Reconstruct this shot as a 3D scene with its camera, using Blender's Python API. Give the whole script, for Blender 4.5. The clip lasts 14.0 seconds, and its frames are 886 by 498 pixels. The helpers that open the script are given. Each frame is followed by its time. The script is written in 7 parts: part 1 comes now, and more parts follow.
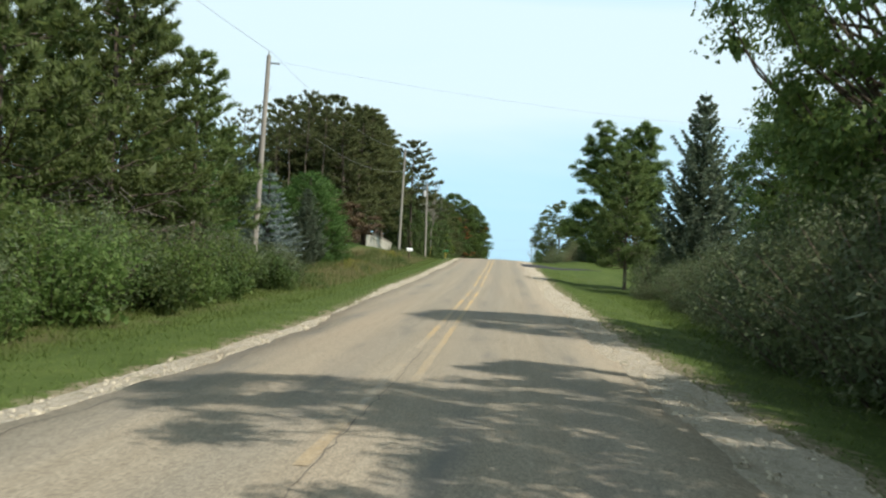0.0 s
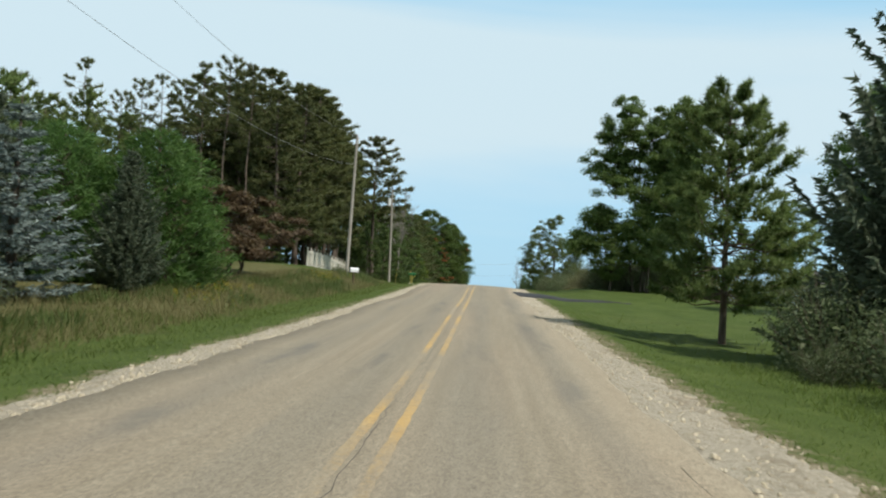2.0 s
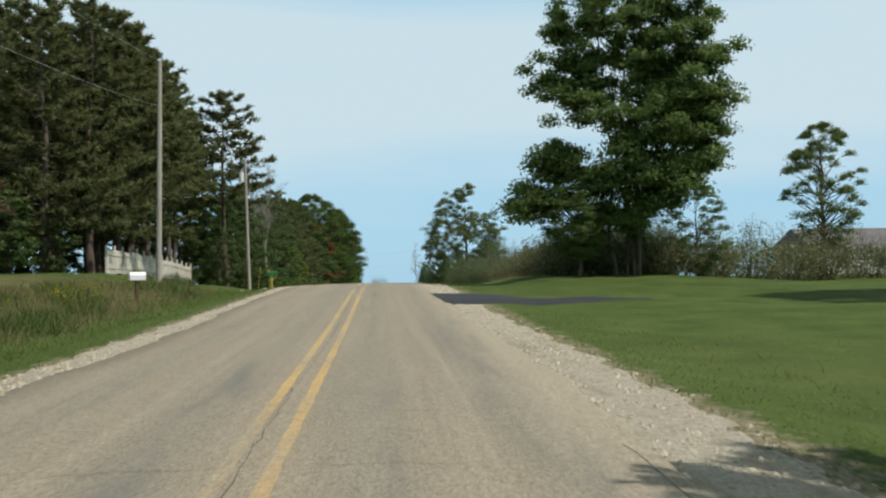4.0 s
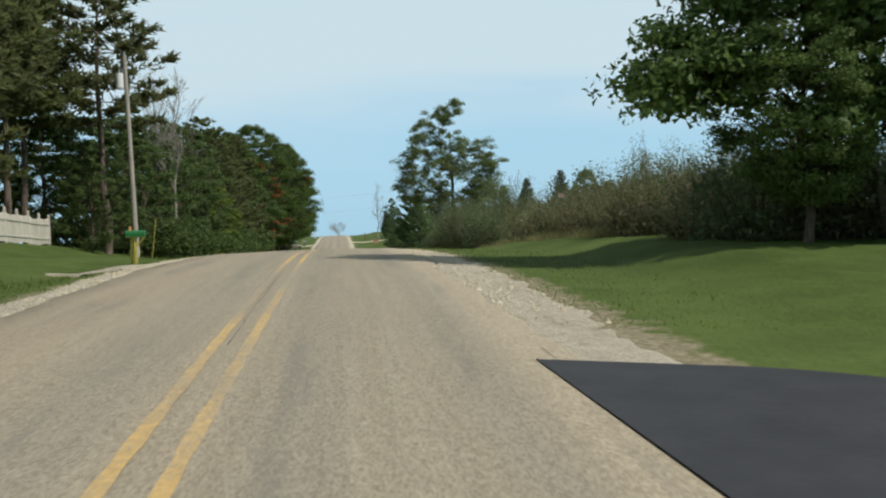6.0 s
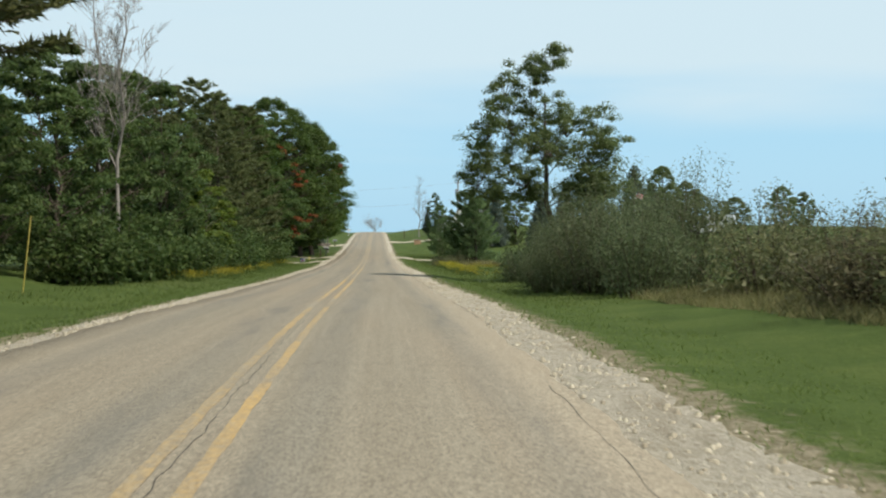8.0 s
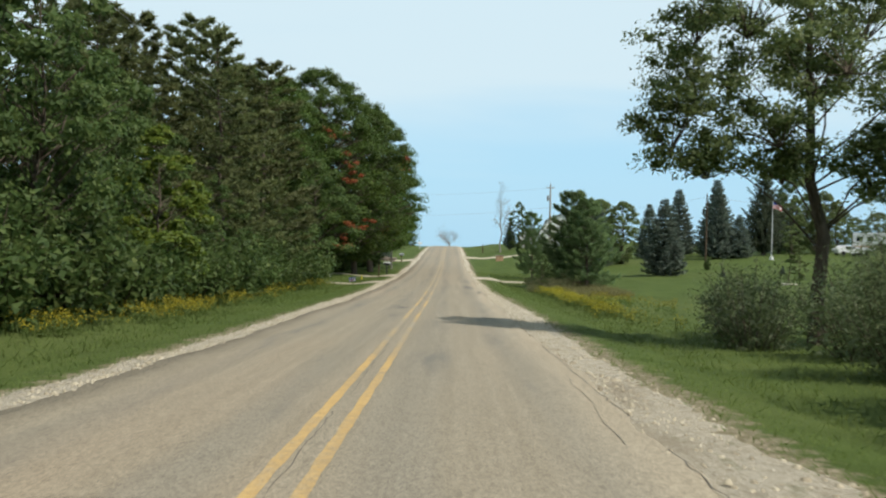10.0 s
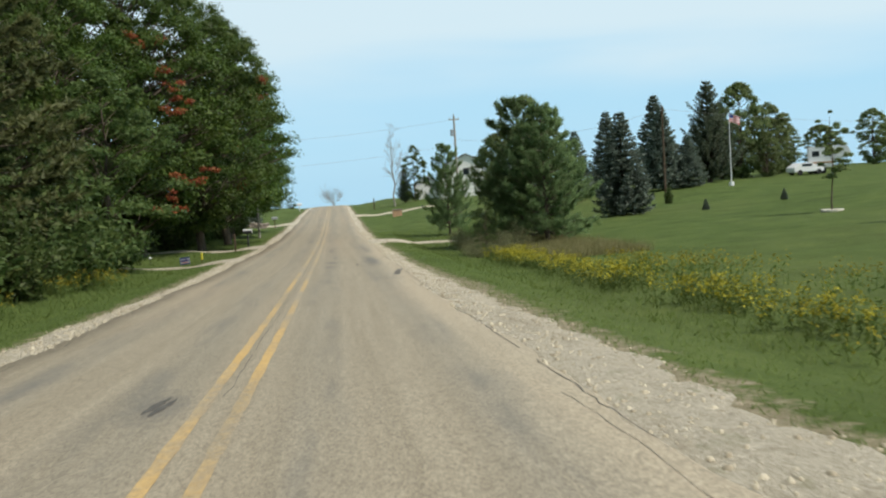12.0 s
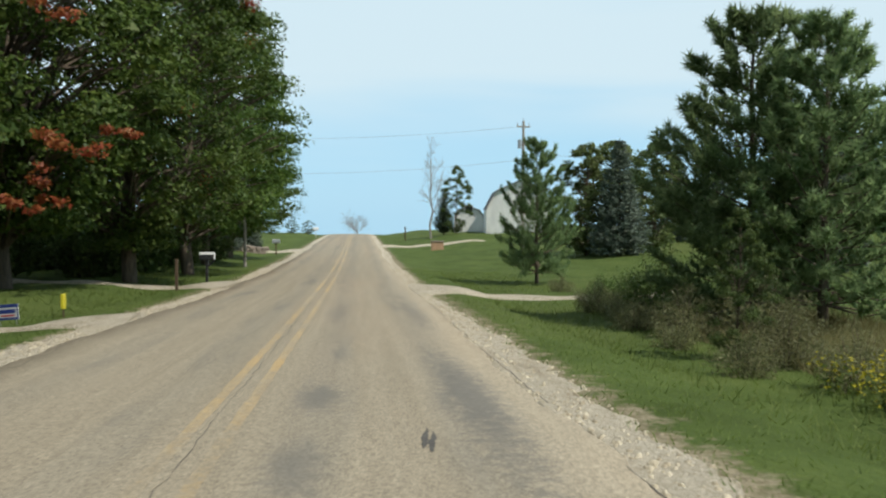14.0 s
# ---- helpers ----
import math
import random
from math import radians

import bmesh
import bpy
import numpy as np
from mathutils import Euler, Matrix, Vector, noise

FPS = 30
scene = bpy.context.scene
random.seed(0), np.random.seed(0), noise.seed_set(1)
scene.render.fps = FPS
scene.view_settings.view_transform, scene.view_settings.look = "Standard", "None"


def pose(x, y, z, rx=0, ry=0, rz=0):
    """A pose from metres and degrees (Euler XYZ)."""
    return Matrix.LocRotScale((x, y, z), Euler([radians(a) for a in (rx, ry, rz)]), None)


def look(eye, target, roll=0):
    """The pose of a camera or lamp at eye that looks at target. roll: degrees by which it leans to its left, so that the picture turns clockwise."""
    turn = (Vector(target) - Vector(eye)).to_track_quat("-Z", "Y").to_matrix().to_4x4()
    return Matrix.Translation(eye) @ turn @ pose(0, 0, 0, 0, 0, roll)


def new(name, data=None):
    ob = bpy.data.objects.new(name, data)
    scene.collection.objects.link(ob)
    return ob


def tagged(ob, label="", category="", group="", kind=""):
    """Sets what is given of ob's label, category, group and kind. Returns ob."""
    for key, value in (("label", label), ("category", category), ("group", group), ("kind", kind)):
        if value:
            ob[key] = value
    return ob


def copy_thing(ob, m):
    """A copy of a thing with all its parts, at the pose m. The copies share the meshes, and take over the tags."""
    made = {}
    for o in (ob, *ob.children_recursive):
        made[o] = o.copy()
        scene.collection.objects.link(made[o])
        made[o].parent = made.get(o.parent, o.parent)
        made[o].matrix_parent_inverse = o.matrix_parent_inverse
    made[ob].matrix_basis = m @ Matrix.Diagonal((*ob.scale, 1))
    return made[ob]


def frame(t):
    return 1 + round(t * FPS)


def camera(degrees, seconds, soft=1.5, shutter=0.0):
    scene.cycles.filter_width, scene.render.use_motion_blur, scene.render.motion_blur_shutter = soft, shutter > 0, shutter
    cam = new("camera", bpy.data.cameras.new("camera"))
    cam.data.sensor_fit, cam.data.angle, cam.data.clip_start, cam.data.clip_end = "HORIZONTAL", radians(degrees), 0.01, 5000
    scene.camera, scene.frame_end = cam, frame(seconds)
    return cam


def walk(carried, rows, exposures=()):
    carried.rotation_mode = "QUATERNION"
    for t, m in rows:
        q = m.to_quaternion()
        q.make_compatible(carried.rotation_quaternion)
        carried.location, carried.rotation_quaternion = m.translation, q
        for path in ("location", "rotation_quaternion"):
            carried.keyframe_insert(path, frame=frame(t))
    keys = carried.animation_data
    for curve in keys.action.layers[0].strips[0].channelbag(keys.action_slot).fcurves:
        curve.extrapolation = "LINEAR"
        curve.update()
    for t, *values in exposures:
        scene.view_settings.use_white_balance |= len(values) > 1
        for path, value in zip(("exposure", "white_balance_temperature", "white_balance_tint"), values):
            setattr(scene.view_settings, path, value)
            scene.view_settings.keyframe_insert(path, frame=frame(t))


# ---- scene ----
# ---- camera ----
HEIGHT = 1.5
cam = camera(49.18, 14.0, soft=2.15, shutter=0.12)

KNOTS = (0.25, 0.0, -0.15, -0.2, -0.15, 0.09, 0.28, 0.62, 0.76, 0.44, -0.27, -1.02, -1.7, -2.35, -2.91, -3.38, -3.77, -4.03, -4.17,
         -4.21, -4.2, -4.18, -4.17, -4.21, -4.32, -4.5, -4.77, -5.12, -5.53, -6.01, -6.55, -7.14, -7.78, -8.46, -9.18, -9.94, -10.74)
KY0, KSTEP = -20.0, 15.0


def _bends(values):
    n = len(values)
    a, b = np.zeros((n, n)), np.zeros((n, n))
    a[0, 0] = a[-1, -1] = 1
    for i in range(1, n - 1):
        a[i, i - 1] = a[i, i + 1] = 1 / 6
        a[i, i] = 4 / 6
        b[i, i - 1] = b[i, i + 1] = 1 / KSTEP ** 2
        b[i, i] = -2 / KSTEP ** 2
    return np.linalg.solve(a, b) @ np.array(values)


KV, KM = np.array(KNOTS), _bends(KNOTS)
KY1 = KY0 + KSTEP * (len(KNOTS) - 1)


def road_z(y):
    """Height of the road's middle at y."""
    y = np.asarray(y, float)
    c = np.clip(y, KY0, KY1 - 1e-6)
    i = ((c - KY0) // KSTEP).astype(int)
    a = (KY0 + KSTEP * (i + 1) - c) / KSTEP
    b = 1 - a
    z = a * KV[i] + b * KV[i + 1] + ((a ** 3 - a) * KM[i] + (b ** 3 - b) * KM[i + 1]) * KSTEP ** 2 / 6
    return z + np.maximum(y - KY1, 0) * -0.055 + np.maximum(KY0 - y, 0) * 0.012


# seconds, eye (x, y, z), yaw to the left, pitch up, roll
RIDE = [
    (0.0, 1.169, -8.23, 1.548, 3.601, 0.060, 2.873),
    (0.5, 1.081, -1.30, 1.453, 4.057, -2.024, 3.457),
    (1.0, 0.995, 5.76, 1.383, 2.269, -0.646, 3.067),
    (1.5, 0.933, 12.94, 1.335, 2.747, 2.764, 3.469),
    (2.0, 0.887, 19.93, 1.307, 2.584, 1.657, 3.471),
    (2.5, 0.833, 26.97, 1.295, -0.973, 3.159, 0.525),
    (2.7, 0.844, 29.78, 1.296, -1.583, 3.645, 1.061),
    (4.8, 0.963, 59.96, 1.645, -4.584, 0.079, -1.858),
    (5.0, 0.962, 62.70, 1.675, -6.145, 0.664, -1.912),
    (5.5, 0.998, 69.30, 1.763, -4.399, -2.282, -0.838),
    (6.0, 1.066, 75.87, 1.902, -6.068, -2.284, -1.722),
    (6.5, 1.169, 82.52, 2.065, -5.569, -0.522, -0.598),
    (7.0, 1.201, 89.54, 2.204, -3.790, -2.033, 0.898),
    (7.2, 1.195, 92.27, 2.239, -3.669, -2.072, 0.080),
    (9.3, 1.183, 119.39, 1.757, -4.597, -3.434, -0.222),
    (9.5, 1.191, 122.03, 1.635, -4.981, -1.914, 0.869),
    (10.0, 1.099, 128.75, 1.298, 0.429, -1.603, 1.038),
    (10.2, 1.107, 131.40, 1.161, 0.706, 0.864, 0.666),
    (10.5, 1.102, 135.33, 0.959, 1.048, -1.354, 0.442),
    (11.0, 1.017, 142.00, 0.624, -2.280, 0.109, -0.665),
    (11.5, 1.016, 148.31, 0.326, -4.070, -2.217, -0.993),
    (12.0, 1.077, 154.94, 0.028, -6.171, -4.239, -3.655),
    (12.5, 1.114, 161.64, -0.269, -6.464, -3.305, -1.748),
    (13.0, 1.154, 168.55, -0.577, -5.847, -0.720, -0.631),
    (13.2, 1.130, 171.19, -0.691, -2.397, -0.133, -0.592),
    (13.5, 1.158, 175.17, -0.858, -1.558, -0.488, -0.178),
    (14.0, 1.175, 181.68, -1.114, -4.972, -1.968, 0.306),
]


def ride_row(t, x, y, z, yaw, pitch, roll):
    a, p = radians(yaw), radians(pitch)
    way = Vector((-math.sin(a) * math.cos(p), math.cos(a) * math.cos(p), math.sin(p)))
    return t, look((x, y, z), Vector((x, y, z)) + way * 50, roll)


# the long stretches between rows keep the road's curve under the wheels
def eased(rows):
    out = [rows[0]]
    for a, b in zip(rows, rows[1:]):
        if b[0] - a[0] > 1:
            for u in (0.25, 0.5, 0.75):
                s = u * u * (3 - 2 * u)
                y = a[2] + (b[2] - a[2]) * u
                mid = [p + (q - p) * s for p, q in zip(a, b)]
                out.append((a[0] + (b[0] - a[0]) * u, a[1] + (b[1] - a[1]) * u, y, float(road_z(y)) + HEIGHT, *mid[4:]))
        out.append(b)
    return out


walk(cam, [ride_row(*r) for r in eased(RIDE)], exposures=[(0.0, 0.22), (1.0, 0.25), (1.5, 0.13), (2.0, -0.06), (2.7, -0.12), (5.0, -0.22), (7.2, -0.1), (9.5, 0.0), (14.0, -0.02)])

# ---- light ----
SUN_TO = Vector((0.68, -0.46, 1.1)).normalized()
world = bpy.data.worlds.new("sky")
scene.world = world
world.use_nodes = True
wt = world.node_tree
wt.nodes.clear()


def wn(kind, **props):
    n = wt.nodes.new(kind)
    for k, v in props.items():
        if k == "ins":
            for key, val in v.items():
                n.inputs[key].default_value = val
    return n


sky = wn("ShaderNodeTexSky")
sky.sky_type, sky.sun_disc = "NISHITA", False
sky.sun_elevation, sky.sun_rotation = math.asin(SUN_TO.z), math.atan2(SUN_TO.x, SUN_TO.y)
sky.air_density, sky.dust_density, sky.ozone_density = 1.0, 0.6, 1.6
tex = wn("ShaderNodeTexCoord")
sep = wn("ShaderNodeSeparateXYZ")
wt.links.new(tex.outputs["Generated"], sep.inputs[0])
stretch = wn("ShaderNodeMapping", ins={"Scale": (1.2, 1.2, 9.0), "Rotation": (0.0, 0.05, 0.0)})
wt.links.new(tex.outputs["Generated"], stretch.inputs[0])
veil = wn("ShaderNodeTexNoise", ins={"Scale": 1.3, "Detail": 4.0, "Roughness": 0.45, "Distortion": 0.3})
wt.links.new(stretch.outputs[0], veil.inputs[0])
rise = wn("ShaderNodeMapRange", ins={1: 0.06, 2: 0.17, 3: -0.26, 4: 0.36})
wt.links.new(sep.outputs[2], rise.inputs[0])
# a clearer band between two layers of thin cloud
fall = wn("ShaderNodeValToRGB")
for at_z, level in ((0.235, 0.0), (0.28, 1.0), (0.32, 1.0), (0.42, 0.0)):
    stop = fall.color_ramp.elements.new(at_z)
    stop.color = (level, level, level, 1)
fall.color_ramp.elements[-1].color = (0, 0, 0, 1)
wt.links.new(sep.outputs[2], fall.inputs[0])
layer = wn("ShaderNodeMath", ins={1: -0.42})
layer.operation = "MULTIPLY_ADD"
wt.links.new(fall.outputs[0], layer.inputs[0])
wt.links.new(rise.outputs[0], layer.inputs[2])
both = wn("ShaderNodeMath")
wt.links.new(veil.outputs[0], both.inputs[0])
wt.links.new(layer.outputs[0], both.inputs[1])
cover = wn("ShaderNodeMapRange", ins={1: 0.38, 2: 0.80, 3: 0.0, 4: 0.9})
cover.interpolation_type = "SMOOTHSTEP"
wt.links.new(both.outputs[0], cover.inputs[0])
mixs = wn("ShaderNodeMix")
mixs.data_type = "RGBA"
mixs.inputs[7].default_value = (6.95, 8.5, 9.2, 1)
wt.links.new(cover.outputs[0], mixs.inputs[0])
haze = wn("ShaderNodeMix", ins={0: 0.86})
haze.data_type = "RGBA"
haze.inputs[7].default_value = (4.65, 7.85, 10.0, 1)
wt.links.new(sky.outputs[0], haze.inputs[6])
wt.links.new(haze.outputs[2], mixs.inputs[6])
# the sky darkens towards the zenith
deep = wn("ShaderNodeMapRange", ins={1: 0.32, 2: 0.64, 3: 1.0, 4: 0.5})
deep.interpolation_type = "SMOOTHSTEP"
wt.links.new(sep.outputs[2], deep.inputs[0])
dome = wn("ShaderNodeVectorMath")
dome.operation = "SCALE"
wt.links.new(mixs.outputs[2], dome.inputs[0])
wt.links.new(deep.outputs[0], dome.inputs["Scale"])
back = wn("ShaderNodeBackground", ins={"Strength": 0.1})
wt.links.new(dome.outputs[0], back.inputs[0])
wout = wn("ShaderNodeOutputWorld")
wt.links.new(back.outputs[0], wout.inputs[0])

sun_data = bpy.data.lights.new("sun", "SUN")
sun_data.energy, sun_data.angle, sun_data.color = 4.3, radians(0.5), (1.0, 0.95, 0.87)
sun = new("sun", sun_data)
sun.matrix_world = look((0, 0, 60), Vector((0, 0, 60)) - SUN_TO)


# ---- materials ----
def material(name, rough=0.8, spec=0.3, metal=0.0):
    m = bpy.data.materials.new(name)
    m.use_nodes = True
    b = m.node_tree.nodes["Principled BSDF"]
    b.inputs["Roughness"].default_value = rough
    b.inputs["Specular IOR Level"].default_value = spec
    b.inputs["Metallic"].default_value = metal
    return m, m.node_tree, b


def node(nt, kind, links=(), **props):
    """links: pairs of an input's key and a socket; props whose value is a dict named ins set inputs."""
    n = nt.nodes.new(kind)
    for k, v in props.items():
        if k == "ins":
            for key, val in v.items():
                n.inputs[key].default_value = val
        elif k == "operation":
            n.operation = v
        elif k == "data_type":
            n.data_type = v
        elif k == "blend_type":
            n.blend_type = v
    for key, socket in links:
        nt.links.new(socket, n.inputs[key])
    return n


def place(nt, scale=(1, 1, 1)):
    tc = node(nt, "ShaderNodeTexCoord")
    return node(nt, "ShaderNodeMapping", [(0, tc.outputs["Object"])], ins={"Scale": scale}).outputs[0]


def grain(nt, where, scale, detail=3.0, rough=0.55, distort=0.0):
    return node(nt, "ShaderNodeTexNoise", [(0, where)], ins={"Scale": scale, "Detail": detail, "Roughness": rough, "Distortion": distort}).outputs[0]


def ramp(nt, socket, stops):
    r = node(nt, "ShaderNodeValToRGB", [(0, socket)])
    r.color_ramp.elements[0].position, r.color_ramp.elements[0].color = stops[0][0], (*stops[0][1], 1)
    r.color_ramp.elements[1].position, r.color_ramp.elements[1].color = stops[-1][0], (*stops[-1][1], 1)
    for pos, col in stops[1:-1]:
        e = r.color_ramp.elements.new(pos)
        e.color = (*col, 1)
    return r.outputs[0]


def blend(nt, fac, a, b, mode="MIX"):
    m = node(nt, "ShaderNodeMix", data_type="RGBA", blend_type=mode)
    for key, val in ((0, fac), (6, a), (7, b)):
        if isinstance(val, bpy.types.NodeSocket):
            nt.links.new(val, m.inputs[key])
        else:
            m.inputs[key].default_value = val if key == 0 else (*val, 1)
    return m.outputs[2]


def span(nt, socket, a, b, lo=0.0, hi=1.0):
    return node(nt, "ShaderNodeMapRange", [(0, socket)], ins={1: a, 2: b, 3: lo, 4: hi}).outputs[0]


def bump(nt, b, socket, strength=0.4, dist=0.02):
    n = node(nt, "ShaderNodeBump", [("Height", socket)], ins={"Strength": strength, "Distance": dist})
    nt.links.new(n.outputs[0], b.inputs["Normal"])


def simple(name, col, rough=0.7, spec=0.3, metal=0.0, vary=0.25, scale=6.0, stretch=(1, 1, 1), bumpy=0.2):
    """A plain surface with a coarse and a fine mottling."""
    m, nt, b = material(name, rough, spec, metal)
    w = place(nt, stretch)
    n1, n2 = grain(nt, w, scale), grain(nt, w, scale * 7, 2)
    dark = tuple(c * (1 - vary) for c in col)
    light = tuple(min(1, c * (1 + vary)) for c in col)
    c1 = ramp(nt, n1, [(0.3, dark), (0.7, light)])
    c2 = blend(nt, span(nt, n2, 0.3, 0.7, 0.0, 0.35), c1, tuple(c * 0.7 for c in col))
    nt.links.new(c2, b.inputs["Base Color"])
    if bumpy:
        bump(nt, b, n2, bumpy, 0.01)
    return m


def leafy(name, cols, lit=0.25, rough=0.55, patch=0.25, spec=0.35):
    """Leaves: colours by leaf and by clump, some light passing through."""
    m, nt, b = material(name, rough, spec)
    geo = node(nt, "ShaderNodeNewGeometry")
    info = node(nt, "ShaderNodeObjectInfo")
    w = place(nt)
    clump = grain(nt, w, patch * 3, 3)
    s = node(nt, "ShaderNodeMath", [(0, geo.outputs["Random Per Island"]), (1, clump)], operation="ADD")
    s2 = node(nt, "ShaderNodeMath", [(0, s.outputs[0])], operation="MULTIPLY")
    s2.inputs[1].default_value = 0.5
    stops = [(0.15 + 0.7 * i / (len(cols) - 1), c) for i, c in enumerate(cols)]
    col = ramp(nt, s2.outputs[0], stops)
    hue = node(nt, "ShaderNodeHueSaturation", [("Color", col), ("Value", span(nt, info.outputs["Random"], 0, 1, 0.82, 1.16)),
                                                ("Hue", span(nt, info.outputs["Random"], 0, 1, 0.49, 0.508))])
    nt.links.new(hue.outputs[0], b.inputs["Base Color"])
    tr = node(nt, "ShaderNodeBsdfTranslucent", [("Color", hue.outputs[0])])
    mx = node(nt, "ShaderNodeMixShader", [(1, b.outputs[0]), (2, tr.outputs[0])], ins={0: lit})
    nt.links.new(mx.outputs[0], nt.nodes["Material Output"].inputs[0])
    return m


def make_ground():
    m, nt, b = material("grass_ground", 0.95, 0.1)
    w = place(nt)
    big, mid, fine = grain(nt, w, 0.045, 4), grain(nt, w, 0.5, 5, 0.65), grain(nt, w, 9.0, 4, 0.7)
    strand = grain(nt, place(nt, (14, 5, 14)), 3.0, 3, 0.7)
    c = ramp(nt, mid, [(0.3, (0.054, 0.077, 0.018)), (0.5, (0.078, 0.112, 0.028)), (0.72, (0.114, 0.146, 0.040))])
    c = blend(nt, span(nt, big, 0.5, 0.72, 0, 0.5), c, (0.124, 0.138, 0.046))
    c = blend(nt, span(nt, fine, 0.35, 0.7, 0, 0.45), c, (0.032, 0.055, 0.012))
    c = blend(nt, span(nt, strand, 0.55, 0.8, 0, 0.4), c, (0.138, 0.184, 0.050))
    side = node(nt, "ShaderNodeMath", [(0, node(nt, "ShaderNodeSeparateXYZ", [(0, w)]).outputs[0])], operation="ABSOLUTE").outputs[0]
    ragged = node(nt, "ShaderNodeMath", [(0, side), (1, span(nt, grain(nt, w, 2.2, 5, 0.7), 0.3, 0.7, -0.38, 0.38))], operation="ADD").outputs[0]
    soil = ramp(nt, fine, [(0.35, (0.15, 0.125, 0.075)), (0.7, (0.36, 0.305, 0.215))])
    # the first stretch is narrower on its left side
    at = node(nt, "ShaderNodeSeparateXYZ", [(0, w)])
    slim = node(nt, "ShaderNodeMath", [(0, span(nt, at.outputs[0], -1, 1, 1.0, 0.0)), (1, span(nt, at.outputs[1], 16, 36, 0.92, 0.0))], operation="MULTIPLY").outputs[0]
    ragged = node(nt, "ShaderNodeMath", [(0, ragged), (1, slim)], operation="ADD").outputs[0]
    # the last stretch is narrower on its right side
    slim = node(nt, "ShaderNodeMath", [(0, span(nt, at.outputs[0], -1, 1, 0.0, 1.0)), (1, span(nt, at.outputs[1], 178, 190, 0.0, 0.45))], operation="MULTIPLY").outputs[0]
    ragged = node(nt, "ShaderNodeMath", [(0, ragged), (1, slim)], operation="ADD").outputs[0]
    c = blend(nt, span(nt, ragged, 4.22, 4.52, 0.9, 0.0), c, soil)
    # unmown, browner ground behind the strip on the left
    wild = node(nt, "ShaderNodeMath", [(0, at.outputs[0]), (1, span(nt, grain(nt, w, 0.5, 4), 0.3, 0.7, -1.2, 1.2))], operation="ADD").outputs[0]
    wild = node(nt, "ShaderNodeMath", [(0, span(nt, wild, -7.6, -6.6, 0.75, 0.0)), (1, span(nt, at.outputs[1], 92, 98, 1.0, 0.0))], operation="MULTIPLY").outputs[0]
    c = blend(nt, wild, c, ramp(nt, mid, [(0.3, (0.080, 0.076, 0.032)), (0.7, (0.150, 0.130, 0.062))]))
    nt.links.new(c, b.inputs["Base Color"])
    bump(nt, b, fine, 0.8, 0.06)
    return m


